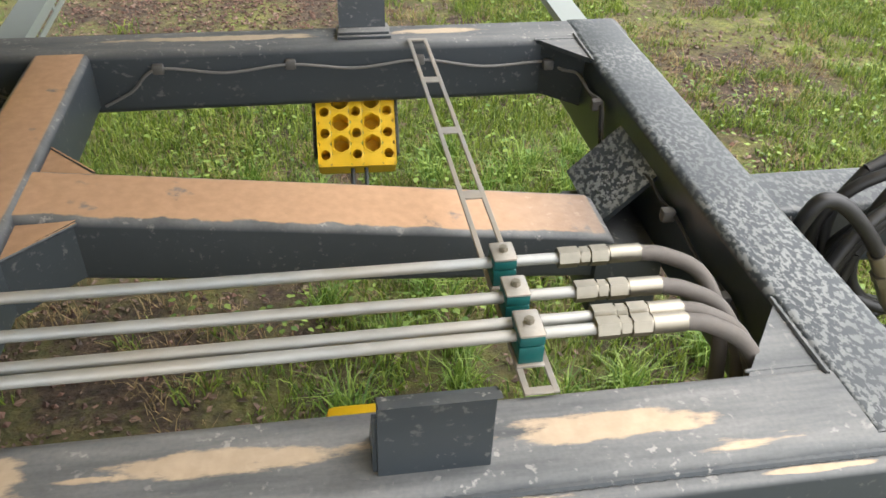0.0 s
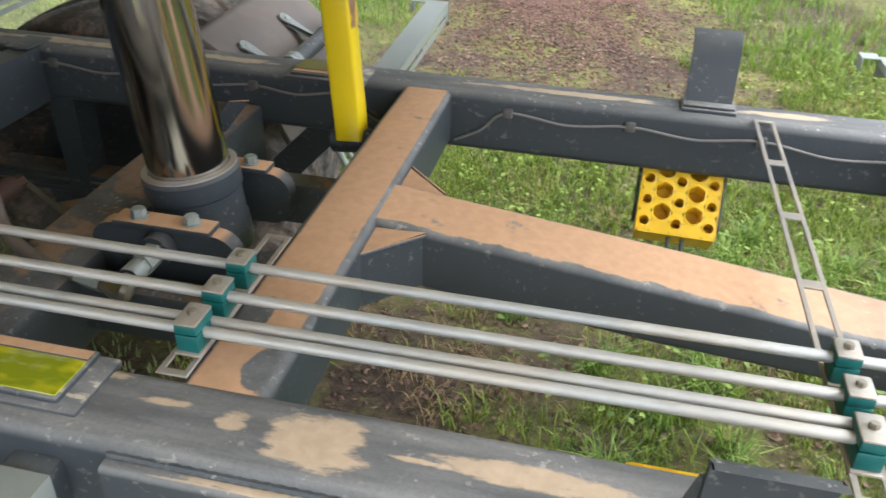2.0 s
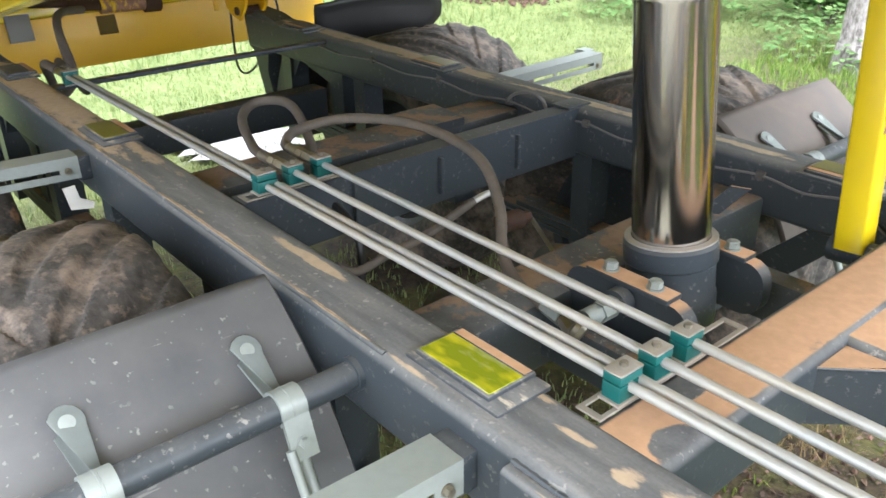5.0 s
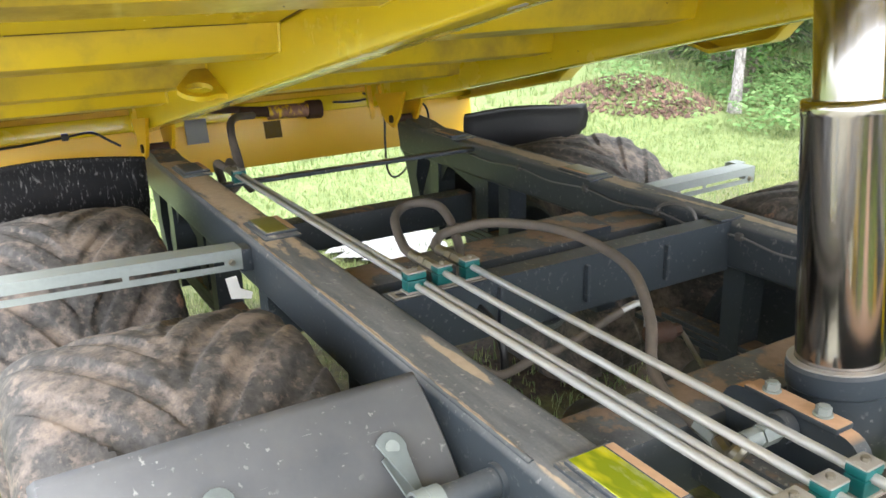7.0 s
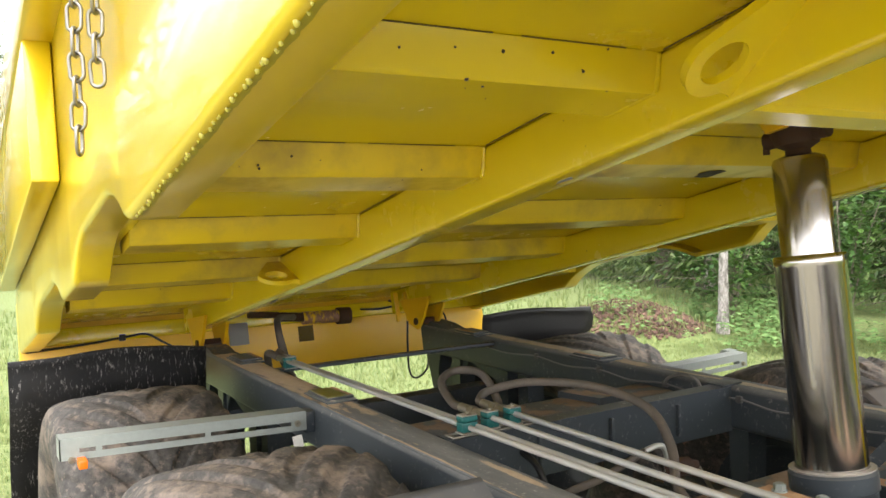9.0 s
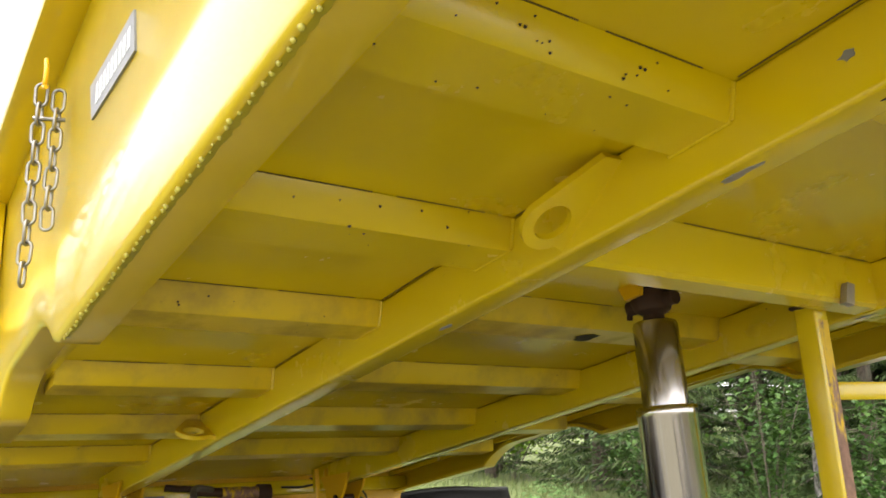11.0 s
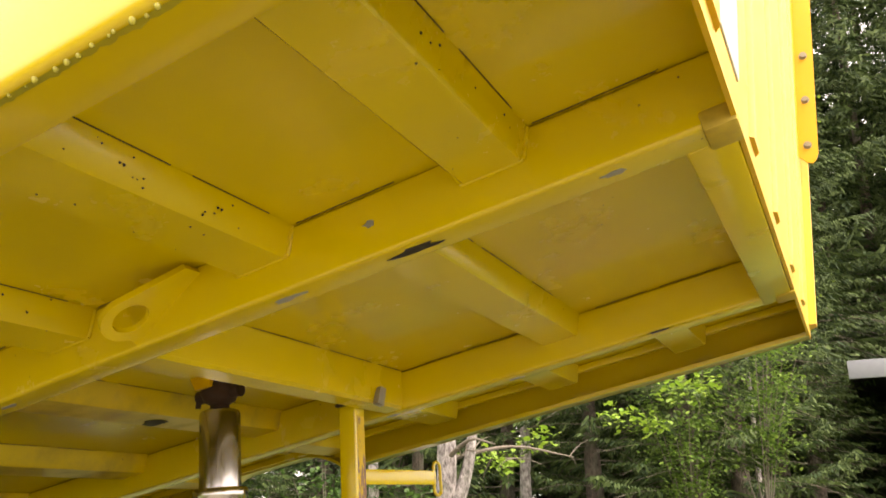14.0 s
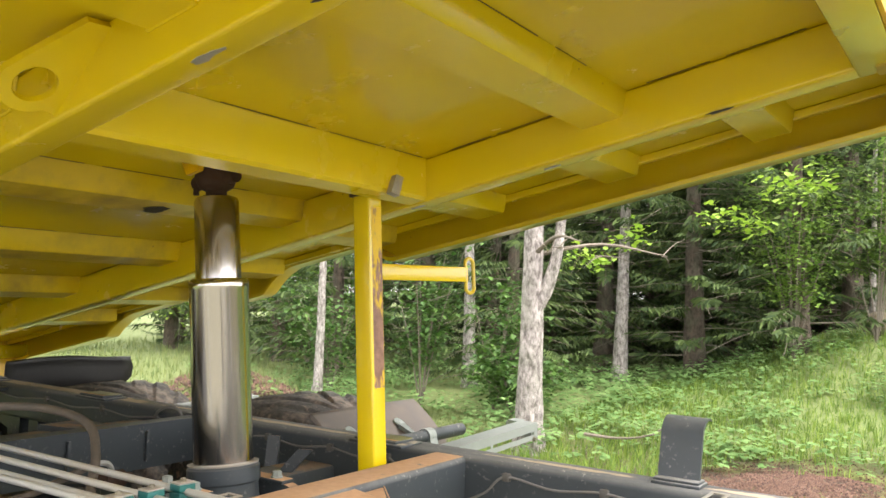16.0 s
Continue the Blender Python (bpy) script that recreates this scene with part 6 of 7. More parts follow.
ys = sorted({-v for v in steps(1.5, 400.0, 0.12)} | set(steps(8.0, 400.0, 0.09)))
verts = [(x, y, height(x, y)) for y in ys for x in xs]
nx = len(xs)
faces = [(j * nx + i, j * nx + i + 1, (j + 1) * nx + i + 1, (j + 1) * nx + i) for j in range(len(ys) - 1) for i in range(nx - 1)]
ground = flat("ground", verts, faces, M_GROUND, None, True)
tagged(ground, "rough ground of brown soil, moss and grass", "ground", "", "structure")


def bare(x, y):
    """How bare the soil is: 0 grass, 1 bare."""
    v = 0.5 + 0.9 * noise.noise(Vector((x * 0.75 + 3.1, y * 0.75, 0.0))) + 0.35 * noise.noise(Vector((x * 2.6, y * 2.6, 5.0)))
    heap = math.hypot((x + 0.75) / 1.05, (y - 5.4) / 1.85) + 0.3 * noise.noise(Vector((x * 2.1, y * 2.1, 8.0)))
    if heap < 1.15:
        v += 1.1 * min(1.0, (1.15 - heap) * 4)
    if x < -4 or y > 7.5:
        v -= 0.35
    if -0.9 < x < 0.4 and -0.1 < y < 0.45:
        v += 0.35
    return v


def blades(name, rng, region, count, h0, h1, width, material, label, keep, lean=0.5):
    x0, x1, y0, y1 = region
    vs, fs = [], []
    made = 0
    tries = 0
    while made < count and tries < count * 40:
        tries += 1
        x, y = rng.uniform(x0, x1), rng.uniform(y0, y1)
        if not keep(x, y, rng):
            continue
        z = height(x, y) - 0.006
        for _ in range(rng.randint(2, 4)):
            bx, by = x + rng.gauss(0, 0.012), y + rng.gauss(0, 0.012)
            h = rng.uniform(h0, h1)
            a = rng.uniform(0, 2 * math.pi)
            w = width * rng.uniform(0.6, 1.3)
            ca, sa = math.cos(a), math.sin(a)
            b = rng.uniform(0.1, 1.0) * lean * h
            t = rng.uniform(0, 2 * math.pi)
            lx, ly = b * math.cos(t), b * math.sin(t)
            k = len(vs)
            vs += [(bx - ca * w, by - sa * w, z), (bx + ca * w, by + sa * w, z), (bx + ca * w * 0.7 + lx * 0.35, by + sa * w * 0.7 + ly * 0.35, z + h * 0.6), (bx - ca * w * 0.7 + lx * 0.35, by - sa * w * 0.7 + ly * 0.35, z + h * 0.6), (bx + lx, by + ly, z + h * (1 - 0.25 * lean))]
            fs += [(k, k + 1, k + 2, k + 3), (k + 3, k + 2, k + 4)]
            made += 1
    ob = flat(name, vs, fs, material)
    return tagged(ob, label, "grass", "", "stuff")


rng = random.Random(21)
def grassy(limit):
    return lambda x, y, r: bare(x, y) + r.uniform(-0.22, 0.22) < limit
blades("short_grass", rng, (-1.6, 3.4, -0.5, 5.0), 110000, 0.02, 0.10, 0.0027, M_GRASS, "patchy short green grass under and beside the trailer", lambda x, y, r: bare(x, y) + 0.5 * noise.noise(Vector((x * 6.5, y * 6.5, 7.0))) + r.uniform(-0.18, 0.18) < (0.66 if x > 0.45 and y > 0.8 else (0.56 if y > 1.15 else 0.42)), 1.1)
blades("lawn_grass", rng, (-9.0, -1.6, -1.2, 8.0), 90000, 0.02, 0.07, 0.0030, M_LAWN, "fresh green grass behind the trailer", grassy(0.8))
blades("meadow_grass", rng, (-4.0, 7.0, 4.5, 13.0), 60000, 0.06, 0.2, 0.004, M_MEADOW, "taller meadow grass toward the wood", grassy(0.85), 0.7)
blades("far_grass", rng, (-18.0, -7.0, -4.0, 16.0), 26000, 0.06, 0.20, 0.007, M_LAWN, "bright grass in the distance", grassy(0.9))
blades("far_bank_grass", rng, (2.0, 14.0, 6.0, 22.0), 16000, 0.1, 0.3, 0.008, M_BANK, "grass on the bank, coloured paler as if sunlit", grassy(0.9))
blades("dry_grass", rng, (-1.6, 3.4, -0.3, 6.0), 15000, 0.03, 0.10, 0.0018, M_STRAW, "dry straw-coloured grass tufts", lambda x, y, r: abs(noise.noise(Vector((x * 2.2, y * 2.2, 9.0)))) > 0.26 and bare(x, y) < 0.95, 1.7)

# arching tufts between the rails
tuft_at = [(rng.uniform(-0.65, 0.9), rng.uniform(-0.1, 2.4)) for _ in range(46)]
def in_tuft(x, y, r):
    return min((x - a) ** 2 + (y - b) ** 2 for a, b in tuft_at) < (0.055 * r.random()) ** 2
blades("grass_tufts", rng, (-0.75, 1.0, -0.2, 2.5), 3800, 0.09, 0.21, 0.0030, M_MEADOW, "longer arching grass tufts on the soil", in_tuft, 1.25)

# dead leaves on the soil
vs, fs = [], []
for _ in range(17000):
    x, y = rng.uniform(-1.8, 3.2), rng.uniform(-0.5, 5.5)
    if bare(x, y) < 0.27:
        continue
    s, a = rng.uniform(0.005, 0.019), rng.uniform(0, 6.28)
    z = height(x, y) + 0.004
    k = len(vs)
    tilt = rng.uniform(-0.5, 0.5)
    for dx, dy, dz in ((-1, 0.05, 0.1), (-0.45, -0.5, 0.0), (0.4, -0.45, 0.3), (1, 0.1, 0.2), (0.35, 0.55, 0.45), (-0.5, 0.5, 0.15)):
        dx, dy, dz = dx * rng.uniform(0.7, 1.15), dy * rng.uniform(0.6, 1.2), dz + rng.uniform(-0.05, 0.25)
        vs.append((x + s * (dx * math.cos(a) - dy * math.sin(a)), y + s * (dx * math.sin(a) + dy * math.cos(a)), z + s * (dz + tilt * dy * 0.5)))
    fs += [(k, k + 1, k + 2), (k, k + 2, k + 3), (k, k + 3, k + 4), (k, k + 4, k + 5)]
tagged(flat("dead_leaves", vs, fs, M_LITTER), "dead brown leaves scattered on the soil", "leaf litter", "", "stuff")


def lumps(name, count, place, s0, s1, material, label, category):
    vs, fs = [], []
    for _ in range(count):
        p = place()
        if p is None:
            continue
        x, y = p
        s = rng.uniform(s0, s1) ** 1.0
        z = height(x, y) + s * 0.25
        k = len(vs)
        pts = [(1, 0, 0), (0, 1, 0), (-1, 0, 0), (0, -1, 0), (0.3, 0.2, 0.8), (-0.3, -0.1, 0.75), (0, 0, -0.6)]
        a = rng.uniform(0, 6.28)
        for q in pts:
            j = [v * s * rng.uniform(0.6, 1.2) for v in q]
            vs.append((x + j[0] * math.cos(a) - j[1] * math.sin(a), y + j[0] * math.sin(a) + j[1] * math.cos(a), z + j[2]))
        fs += [tuple(k + i for i in f) for f in ((0, 1, 4), (1, 2, 5), (1, 5, 4), (2, 3, 5), (3, 0, 4), (3, 4, 5), (1, 0, 6), (2, 1, 6), (3, 2, 6), (0, 3, 6))]
    return tagged(flat(name, vs, fs, material), label, category, "", "stuff")
def in_patch():
    a, r = rng.uniform(0, 6.28), abs(rng.gauss(0, 0.62))
    return (-0.75 + 0.95 * r * math.cos(a), 5.4 + 1.75 * r * math.sin(a))
lumps("soil_clods", 30000, in_patch, 0.003, 0.014, M_CLOD, "loose red-brown soil clods in a low heap", "soil")
def on_soil():
    x, y = rng.uniform(-1.8, 3.0), rng.uniform(-0.5, 3.5)
    return (x, y) if bare(x, y) > 0.5 else None
lumps("pebbles", 5000, on_soil, 0.003, 0.016, M_CLOD, "small clods and pebbles on bare soil", "soil")
def far_heap():
    a, r = rng.uniform(0, 6.28), math.sqrt(rng.random())
    return (-8.3 + 1.25 * r * math.cos(a), 6.7 + 0.95 * r * math.sin(a))
lumps("far_soil_heap", 2600, far_heap, 0.012, 0.045, M_CLOD, "distant heap of brown soil", "soil")

# broad-leaved herbs toward the wood
def herbs(name, region, count, size, material, label, keep):
    vs, fs = [], []
    for _ in range(count):
        x, y = rng.uniform(*region[:2]), rng.uniform(*region[2:])
        if not keep(x, y):
            continue
        z0 = height(x, y)
        top = rng.uniform(0.08, 0.34)
        for i in range(rng.randint(5, 9)):
            a = rng.uniform(0, 6.28)
            d = rng.uniform(0.02, 0.11)
            s = size * rng.uniform(0.6, 1.3)
            cx, cy, cz = x + d * math.cos(a), y + d * math.sin(a), z0 + top * rng.uniform(0.6, 1.05)
            k = len(vs)
            ca, sa = math.cos(a), math.sin(a)
            for u, v, w in ((-0.6, 0, 0.1), (-0.1, -0.6, -0.02), (0.55, -0.35, -0.12), (0.95, 0, -0.3), (0.55, 0.35, -0.12), (-0.1, 0.6, -0.02)):
                vs.append((cx + s * (u * ca - v * sa), cy + s * (u * sa + v * ca), cz + s * w))
            fs += [(k, k + 1, k + 2, k + 3), (k, k + 3, k + 4, k + 5)]
    return tagged(flat(name, vs, fs, material), label, "herbs", "", "stuff")
herbs("wood_edge_herbs", (-9.0, 3.0, 6.0, 12.5), 7500, 0.044, M_HERB, "low broad-leaved herbs at the edge of the wood", lambda x, y: rng.random() < 0.28 + 1.0 * noise.noise(Vector((x * 0.9, y * 0.9, 2.0))) + 0.05 * (y - 6) - (0.30 if x > -1.2 else 0.0))
herbs("near_herbs", (-1.6, 3.0, 1.0, 5.6), 450, 0.014, M_MEADOW, "small clover-like weeds in the grass", lambda x, y: bare(x, y) < 0.75)


# ---- trees ----
def limb(bm, points, r0, r1, seg=10, n=6, rough=0.06):
    pts = spline(points, n)
    d, s, u = basis(pts[1] - pts[0])
    rings = []
    for i, c in enumerate(pts):
        t = (pts[min(i + 1, len(pts) - 1)] - pts[max(i - 1, 0)]).normalized()
        s = (s - s.dot(t) * t).normalized()
        u = t.cross(s)
        r = r0 + (r1 - r0) * i / (len(pts) - 1)
        rings.append([bm.verts.new(c + r * (1 + rough * noise.noise(c * 3 + s * math.cos(k) + u * math.sin(k))) * (math.cos(2 * math.pi * k / seg) * s + math.sin(2 * math.pi * k / seg) * u)) for k in range(seg)])
    for a, b in zip(rings, rings[1:]):
        for k in range(seg):
            bm.faces.new((a[k], a[(k + 1) % seg], b[(k + 1) % seg], b[k]))
    bm.faces.new(rings[-1])


def leaf_cloud(spots, size, seed, per):
    """Leaves, each a folded blade, scattered round the spots."""
    r = random.Random(seed)
    vs, fs = [], []
    for c, spread in spots:
        for _ in range(per):
            p = Vector(c) + Vector((r.gauss(0, spread), r.gauss(0, spread), r.gauss(0, spread * 0.6)))
            a, tilt, s = r.uniform(0, 6.28), r.uniform(-0.9, 0.2), size * r.uniform(0.6, 1.25)
            fwd = Vector((math.cos(a), math.sin(a), tilt)).normalized()
            side = fwd.cross(Vector((0, 0, 1))).normalized()
            up = side.cross(fwd)
            k = len(vs)
            for u, v, w in ((-0.5, 0, 0), (-0.1, -0.42, 0.08), (0.3, -0.36, 0.08), (0.62, 0, -0.03), (0.3, 0.36, 0.08), (-0.1, 0.42, 0.08)):
                vs.append(tuple(p + s * (u * fwd + v * side + w * up)))
            fs += [(k, k + 1, k + 2, k + 3), (k, k + 3, k + 4, k + 5)]
    return vs, fs


def broadleaf(x, y, r, h, label, seed, fork=None, leaves=(), crown=True, lean=(0.0, 0.0), bark=None, leaf_mat=None, leaf_size=0.07):
    rg = random.Random(seed)
    z = height(x, y) - 0.05
    t = thing("aspen_tree", Matrix.Translation((x, y, z)), label, "tree", "pale-barked trees")
    bm = bmesh.new()
    trunk = [(0, 0, 0), (lean[0] * 0.2, lean[1] * 0.2, h * 0.12), (lean[0] * 0.5 + rg.uniform(-0.04, 0.04), lean[1] * 0.5, h * 0.4), (lean[0], lean[1], h)]
    limb(bm, trunk, r, r * 0.35, 14, 10, 0.10)
    lathe(bm, [(r * 1.35, -0.02), (r * 1.15, 0.10), (r * 0.99, 0.30)], (0, 0, 0), (0, 0, 1), 14)
    part("trunk", bm, bark or M_ASPEN, t)
    if fork:
        bm = bmesh.new()
        limb(bm, fork, r * 0.55, r * 0.2, 10, 8, 0.1)
        part("limb", bm, bark or M_ASPEN, t)
    spots = [(Vector(c), sp) for c, sp in leaves]
    for k in range(10 if crown else 4):
        a, z0 = rg.uniform(0, 6.28), h * rg.uniform(0.25, 0.9)
        ln = rg.uniform(0.5, 1.6)
        b0 = Vector((lean[0] * z0 / h, lean[1] * z0 / h, z0))
        e = b0 + Vector((ln * math.cos(a), ln * math.sin(a), rg.uniform(-0.1, 0.6)))
        bm = bmesh.new()
        limb(bm, [b0, b0.lerp(e, 0.5) + Vector((0, 0, 0.12)), e], 0.028, 0.006, 6, 4, 0.1)
        for q in range(5):
            f = b0.lerp(e, rg.uniform(0.3, 1.0))
            g = f + Vector((rg.uniform(-0.35, 0.35), rg.uniform(-0.35, 0.35), rg.uniform(-0.2, 0.25)))
            limb(bm, [f, f.lerp(g, 0.5) + Vector((0, 0, 0.03)), g], 0.008, 0.002, 5, 3, 0.1)
        part("limb", bm, M_TWIG if z0 < h * 0.5 else (bark or M_ASPEN), t)
        if crown and z0 > h * 0.5:
            spots += [(e, 0.35), (b0.lerp(e, 0.6), 0.3)]
    if spots:
        vs, fs = leaf_cloud(spots, leaf_size, seed, 60)
        flat("crown", vs, fs, leaf_mat or M_NEWLEAF, t)
    return t


def spruce_meshes(seed, h):
    """Trunk and needle crown of a spruce, h metres high."""
    r = random.Random(seed)
    bm = bmesh.new()
    limb(bm, [(0, 0, -0.1), (r.uniform(-0.03, 0.03), 0, h * 0.3), (r.uniform(-0.05, 0.05), 0, h * 0.95)], 0.13 + 0.006 * h, 0.012, 10, 8, 0.08)
    bmesh.ops.recalc_face_normals(bm, faces=bm.faces)
    trunk = bpy.data.meshes.new("trunk")
    bm.to_mesh(trunk)
    bm.free()
    trunk.materials.append(M_SPRUCEBARK)
    trunk.polygons.foreach_set("use_smooth", [True] * len(trunk.polygons))
    vs, fs = [], []
    bmt = bmesh.new()
    z = 0.35
    while z < h - 0.2:
        full = max(0.12, (1 - z / h)) ** 0.75
        sparse = 0.45 if z < h * 0.16 else 1.0
        for _ in range(6):
            if r.random() > sparse + 0.15:
                continue
            a = r.uniform(0, 6.28)
            L = 2.1 * full * r.uniform(0.65, 1.15) * (h / 10) ** 0.5
            zz = z + r.uniform(-0.15, 0.15)
            droop = r.uniform(0.15, 0.5)
            d = Vector((math.cos(a), math.sin(a), 0))
            side = Vector((-d.y, d.x, 0))
            prev = None
            n = max(3, int(L / 0.065))
            for i in range(1, n + 1):
                q = i / n
                p = d * L * q + Vector((0, 0, zz + L * (0.12 * q - droop * q * q + 0.22 * q ** 3)))
                if prev is not None and q > 0.2:
                    for s in (-1, 1):
                        tl = (0.10 + 0.20 * (1 - q) + 0.04) * r.uniform(0.6, 1.3) * min(1.0, 0.5 + L / 2)
                        tip = p + d * tl * 0.65 + side * s * tl * 0.75 + Vector((0, 0, -tl * r.uniform(0.15, 0.7)))
                        w = 0.018 + 0.018 * r.random()
                        m = p.lerp(tip, 0.45)
                        k = len(vs)
                        o = Vector((0, 0, w)) if r.random() < 0.5 else d * w
                        vs.extend([tuple(p), tuple(m + o - Vector((0, 0, 0.01))), tuple(tip), tuple(m - o)])
                        fs.append((k, k + 1, k + 2, k + 3))
                        if r.random() < 0.7:
                            t2 = m + Vector((r.uniform(-0.09, 0.09), r.uniform(-0.09, 0.09), -r.uniform(0.04, 0.16)))
                            k = len(vs)
                            mm = m.lerp(t2, 0.5)
                            vs.extend([tuple(m), tuple(mm + side * 0.017), tuple(t2), tuple(mm - side * 0.017)])
                            fs.append((k, k + 1, k + 2, k + 3))
                prev = p
            if z < h * 0.3:
                limb(bmt, [d * 0.1 + Vector((0, 0, zz)), d * L * 0.5 + Vector((0, 0, zz + L * (0.06 - droop * 0.25))), d * L * 0.9 + Vector((0, 0, zz + L * (0.1 - droop * 0.75)))], 0.012, 0.003, 5, 3, 0.0)
        z += 0.27 * (0.75 + 0.5 * r.random())
    crown = bpy.data.meshes.new("crown")
    crown.from_pydata(vs, [], fs)
    crown.materials.append(M_NEEDLE)
    twigs = bpy.data.meshes.new("dead_branch")
    bmt.to_mesh(twigs)
    bmt.free()
    twigs.materials.append(M_TWIG)
    return trunk, crown, twigs


SPRUCE = [spruce_meshes(s, h) for s, h in ((1, 9.0), (2, 12.0), (3, 7.0))]
first_spruce = []
for k, (tr, cr, tw) in enumerate(SPRUCE):
    t = thing("spruce_tree", Matrix.Translation((0, 0, -50)), "dark green spruce with hanging branches", "tree", "spruces of the wood")
    for nm, me in (("trunk", tr), ("crown", cr), ("dead_branch", tw)):
        ob = new(nm, me)
        ob.parent = t
    first_spruce.append(t)
rg = random.Random(77)
spots = [(-3.6, 12.6, 1), (-1.9, 12.2, 0), (-5.6, 13.4, 1), (-1.5, 14.6, 1), (-7.4, 12.4, 0), (-9.2, 12.8, 1), (-0.2, 21.0, 1), (1.6, 25.0, 1), (3.6, 25.5, 1), (5.4, 24.5, 1), (-1.6, 19.0, 1), (-2.7, 15.0, 1), (-4.6, 16.2, 0), (-6.6, 16.0, 1), (-8.4, 15.6, 0), (-10.8, 14.6, 1), (-1.0, 17.6, 0), (0.3, 24.5, 1), (-11.6, 10.9, 2), (-8.9, 9.6, 2), (-6.0, 10.6, 2), (-13.6, 13.0, 1), (-12.0, 14.8, 1), (-13.0, 16.2, 1), (-14.6, 17.0, 1), (-16.0, 15.0, 1), (-15.4, 11.2, 0), (-0.4, 18.0, 0), (0.7, 25.0, 1), (2.2, 26.0, 1), (-0.5, 22.8, 1), (1.3, 28.0, 1), (3.0, 29.0, 1), (4.6, 27.5, 1), (6.4, 28.5, 1), (-0.2, 27.0, 1), (8.0, 26.0, 1)]
for k in range(16):
    spots.append((rg.uniform(-11, -0.5), rg.uniform(14.5, 19), rg.choice((0, 1, 2))))
for k in range(18):
    spots.append((rg.uniform(-15, -1), rg.uniform(18.5, 27), rg.choice((0, 1, 1))))
for k in range(14):
    a = radians(rg.uniform(140, 215))
    d = rg.uniform(19, 27)
    spots.append((d * math.cos(a) - 1, d * math.sin(a), rg.choice((0, 1, 2))))
for k in range(30):
    spots.append((-35.0 - 3.5 * (k % 2) + rg.uniform(-1, 1), -27.0 + 0.95 * k + rg.uniform(-0.4, 0.4), 1))
used = [False] * 3
for x, y, k in spots:
    m = pose(x, y, height(x, y) - 0.05, rg.uniform(-1.5, 1.5), rg.uniform(-1.5, 1.5), rg.uniform(0, 360)) @ Matrix.Scale(1.9 if y > 23.5 else 1.35 if y > 18 else (0.92 + 0.16 * rg.random() if x < -30 else 0.5 if x < -15.5 else 1.0), 4)
    if not used[k]:
        first_spruce[k].matrix_world = m
        used[k] = True
    else:
        copy_thing(first_spruce[k], m)

broadleaf(-3.30, 6.22, 0.155, 8.0, "stout aspen with pale furrowed bark, forked above head height", 5,
          [(0.02, 0, 1.45), (0.16, 0.05, 1.75), (0.26, 0.1, 2.4), (0.30, 0.1, 4.2)], [((-0.1, 1.38, 2.1), 0.12), ((0.5, 1.38, 2.3), 0.14), ((0.1, 1.4, 2.02), 0.1), ((1.5, 1.38, 2.5), 0.14), ((1.8, 1.4, 2.38), 0.1), ((2.1, 1.38, 2.75), 0.16), ((2.4, 1.38, 2.8), 0.12)], True, (0.0, 0.0))
broadleaf(-4.76, 12.2, 0.14, 9.0, "slender aspen with pale grey bark at the wood's edge", 6, None, (), True, (0.1, 0.0))
broadleaf(-6.45, 10.1, 0.12, 9.0, "slender aspen with pale grey bark at the wood's edge", 7, None, (), True, (-0.15, 0.0))
broadleaf(-7.05, 7.2, 0.075, 7.0, "thin young aspen with pale bark", 8, None, (), True, (0.1, 0.0))
broadleaf(-10.5, 11.0, 0.10, 9.0, "slender aspen with pale grey bark at the wood's edge", 9, None, (), True)
broadleaf(-1.2, 14.6, 0.06, 8.0, "thin white-stemmed birch among the spruces", 10, None, (), True, (0.1, 0.0))
broadleaf(4.6, 15.2, 0.10, 7.5, "leafy tree beside the shed", 12, None, [((0.3, 0, 2.0), 0.5), ((-0.4, 0.2, 2.7), 0.5), ((-0.2, 0, 3.4), 0.5)], True, (0, 0), M_SPRUCEBARK, M_LEAF)


def bush(x, y, h, w, seed, label, mat, size=0.07, per=38):
    r = random.Random(seed)
    t = thing("leafy_bush", Matrix.Translation((x, y, height(x, y) - 0.03)), label, "bush", "leafy bushes")
    spots = []
    bm = bmesh.new()
    for k in range(9):
        a = r.uniform(0, 6.28)
        e = Vector((w * r.uniform(0.2, 1) * math.cos(a), w * r.uniform(0.2, 1) * math.sin(a), h * r.uniform(0.6, 1.0)))
        limb(bm, [(0, 0, 0), e * 0.5 + Vector((0, 0, 0.1 * h)), e], 0.012, 0.003, 5, 4, 0.0)
        for q in (0.35, 0.55, 0.75, 0.95):
            spots.append((e * q + Vector((0, 0, 0.08 * h)), w * 0.2))
    part("stem", bm, M_TWIG, t)
    vs, fs = leaf_cloud(spots, size, seed, per)
    flat("foliage", vs, fs, mat, t)
bush(-5.0, 8.4, 1.7, 0.7, 31, "young rowan bush with fresh green leaves", M_LEAF)
bush(-5.9, 8.0, 2.3, 0.8, 32, "young rowan bush with fresh green leaves", M_LEAF)
bush(-4.3, 7.8, 0.9, 0.6, 33, "low leafy bush by the trunks", M_LEAF)
bush(-7.8, 8.3, 1.5, 0.9, 34, "low leafy bush by the trunks", M_LEAF)
bush(-12.0, 12.3, 3.0, 1.8, 35, "pale green bushes beyond the soil heap", M_NEWLEAF, 0.12, 50)
bush(-14.6, 11.2, 2.6, 1.8, 36, "pale green bushes beyond the soil heap", M_NEWLEAF, 0.12, 50)
bush(-17.0, 9.4, 2.8, 2.0, 37, "pale green bushes beyond the soil heap", M_NEWLEAF, 0.12, 50)
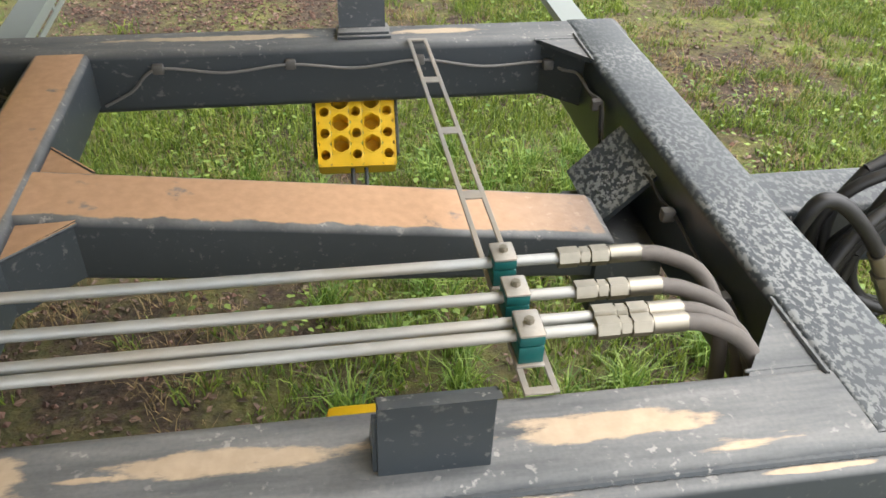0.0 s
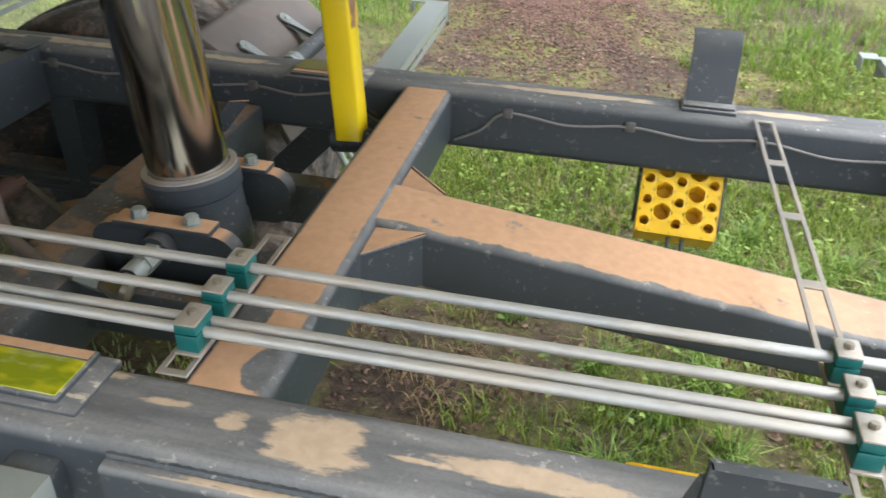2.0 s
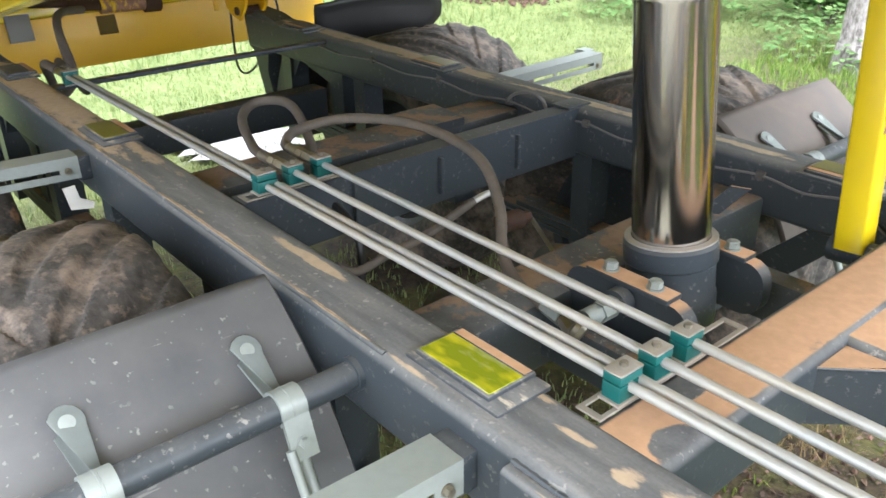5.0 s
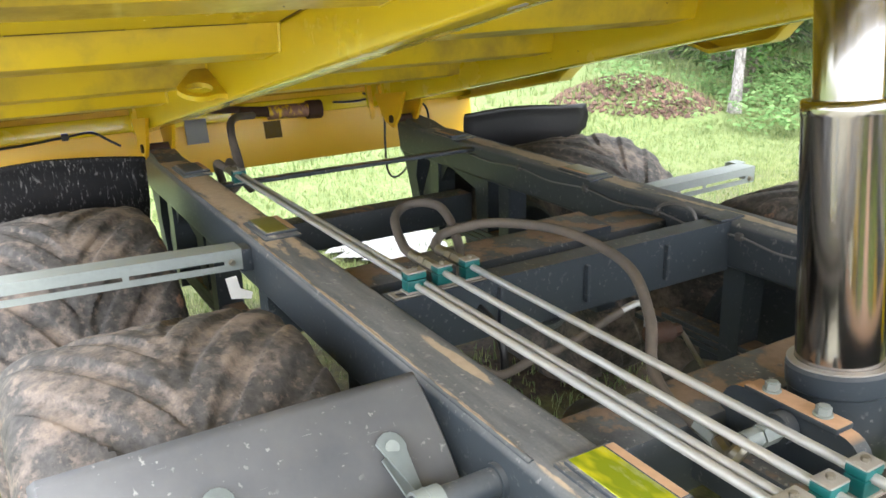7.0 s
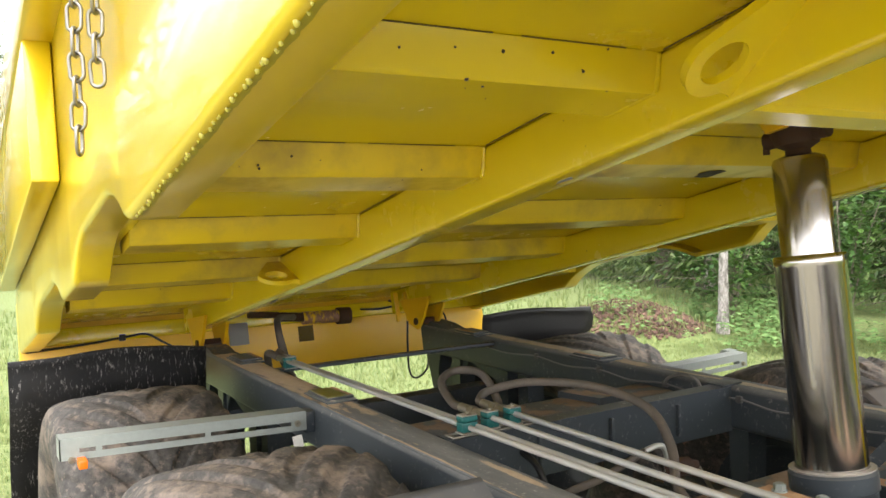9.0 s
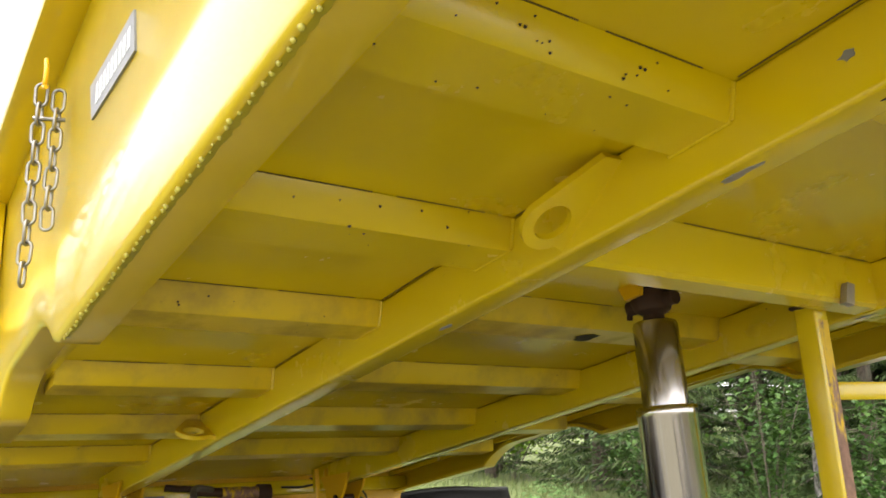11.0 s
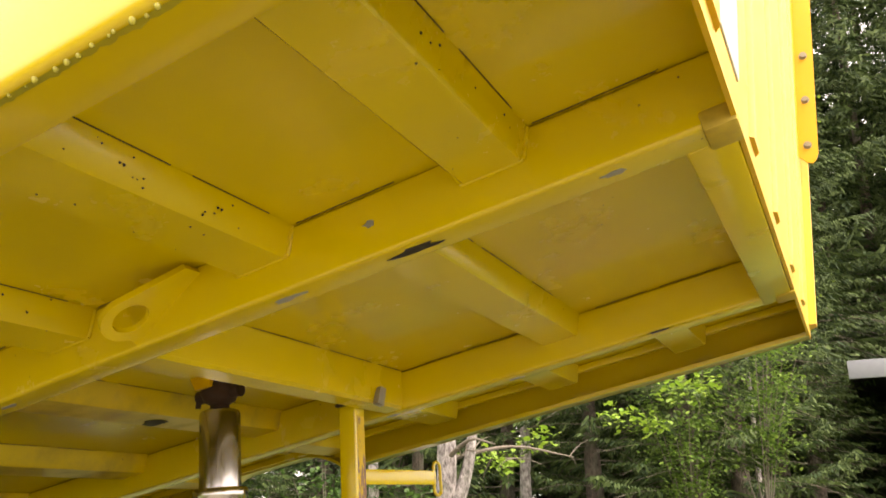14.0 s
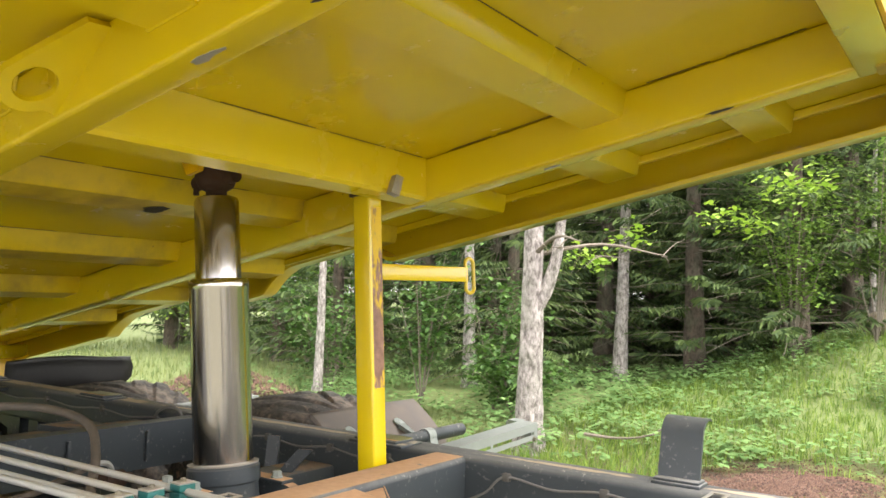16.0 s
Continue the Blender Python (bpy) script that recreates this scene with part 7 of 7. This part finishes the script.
bush(-9.8, 10.0, 2.0, 1.1, 38, "leafy bush at the wood's edge", M_LEAF, 0.09)
bush(-1.9, 11.7, 3.1, 0.9, 39, "rowan bush on the bank, leaves coloured lighter as if sunlit", M_ROWAN, 0.065, 70)
bush(-0.9, 12.4, 3.6, 1.0, 40, "rowan bush on the bank, leaves coloured lighter as if sunlit", M_ROWAN, 0.065, 70)
bush(3.6, 13.2, 2.0, 1.2, 41, "leafy bush beside the shed", M_LEAF, 0.08, 60)

# fallen branch and mossy rock
t = thing("fallen_branch", Matrix.Translation((-3.05, 6.9, height(-3.05, 6.9) + 0.14)), "dead bleached branch lying in the herbs", "branch")
bm = bmesh.new()
limb(bm, [(0, 0, 0), (0.35, 0.1, -0.02), (0.65, 0.15, 0.03), (0.85, 0.2, 0.15)], 0.018, 0.006, 7, 5, 0.1)
limb(bm, [(0.62, 0.15, 0.03), (0.75, 0.1, 0.06), (0.83, 0.05, 0.08)], 0.008, 0.003, 6, 4, 0.1)
part("wood", bm, M_TWIG, t)
bm = bmesh.new()
bmesh.ops.create_icosphere(bm, subdivisions=3, radius=0.27)
for v in bm.verts:
    v.co = Vector((v.co.x * 1.3, v.co.y, v.co.z * 0.85)) * (1 + 0.35 * noise.noise(v.co * 2.2))
rock = part("boulder", bm, M_ROCK)
rock.matrix_world = pose(-0.88, 13.0, height(-0.88, 13.0) + 0.12, 0, 0, 30)
tagged(rock, "mossy boulder on the grassy bank", "boulder")

# shallow puddle behind the trailer
bm = bmesh.new()
rp = random.Random(3)
ring = [bm.verts.new((-5.1 + 0.55 * rp.uniform(0.6, 1.1) * math.cos(2 * math.pi * i / 40), 1.4 + 0.5 * rp.uniform(0.6, 1.1) * math.sin(2 * math.pi * i / 40), 0.0)) for i in range(40)]
bm.faces.new(ring)
M_WATER, wnn, wll, wb = mat_base("puddle_water", (0.10, 0.09, 0.07), 0.05)
relief(wnn, wll, wb, tex_noise(wnn, wll, 12.0, 3.0), 0.05, 0.01)
puddle = part("puddle", bm, M_WATER, None, "", False)
puddle.location = (0, 0, max(height(-5.1 + 0.3 * dx, 1.4 + 0.3 * dy) for dx in (-1, 0, 1) for dy in (-1, 0, 1)) + 0.012)
tagged(puddle, "shallow puddle reflecting the white sky", "puddle", "", "structure")

# ---- shed beyond the bank ----
shed = thing("shed", Matrix.Translation((0.9, 17.0, 0.0)), "dark timber shed with a pale roof edge", "shed")
bm = bmesh.new()
box(bm, 0.6, 8.0, 0.8, 6.0, -0.6, 4.2)
part("wall", bm, M_DARKWOOD, shed)
bm = bmesh.new()
box(bm, -0.35, 8.6, 0.0, 7.0, 4.2, 4.27)
part("roof", bm, M_DARKWOOD, shed)
bm = bmesh.new()
box(bm, -0.38, 8.62, -0.06, -0.002, 3.93, 4.30, 0.01)
part("fascia", bm, M_FASCIA, shed, "pale grey roof fascia")
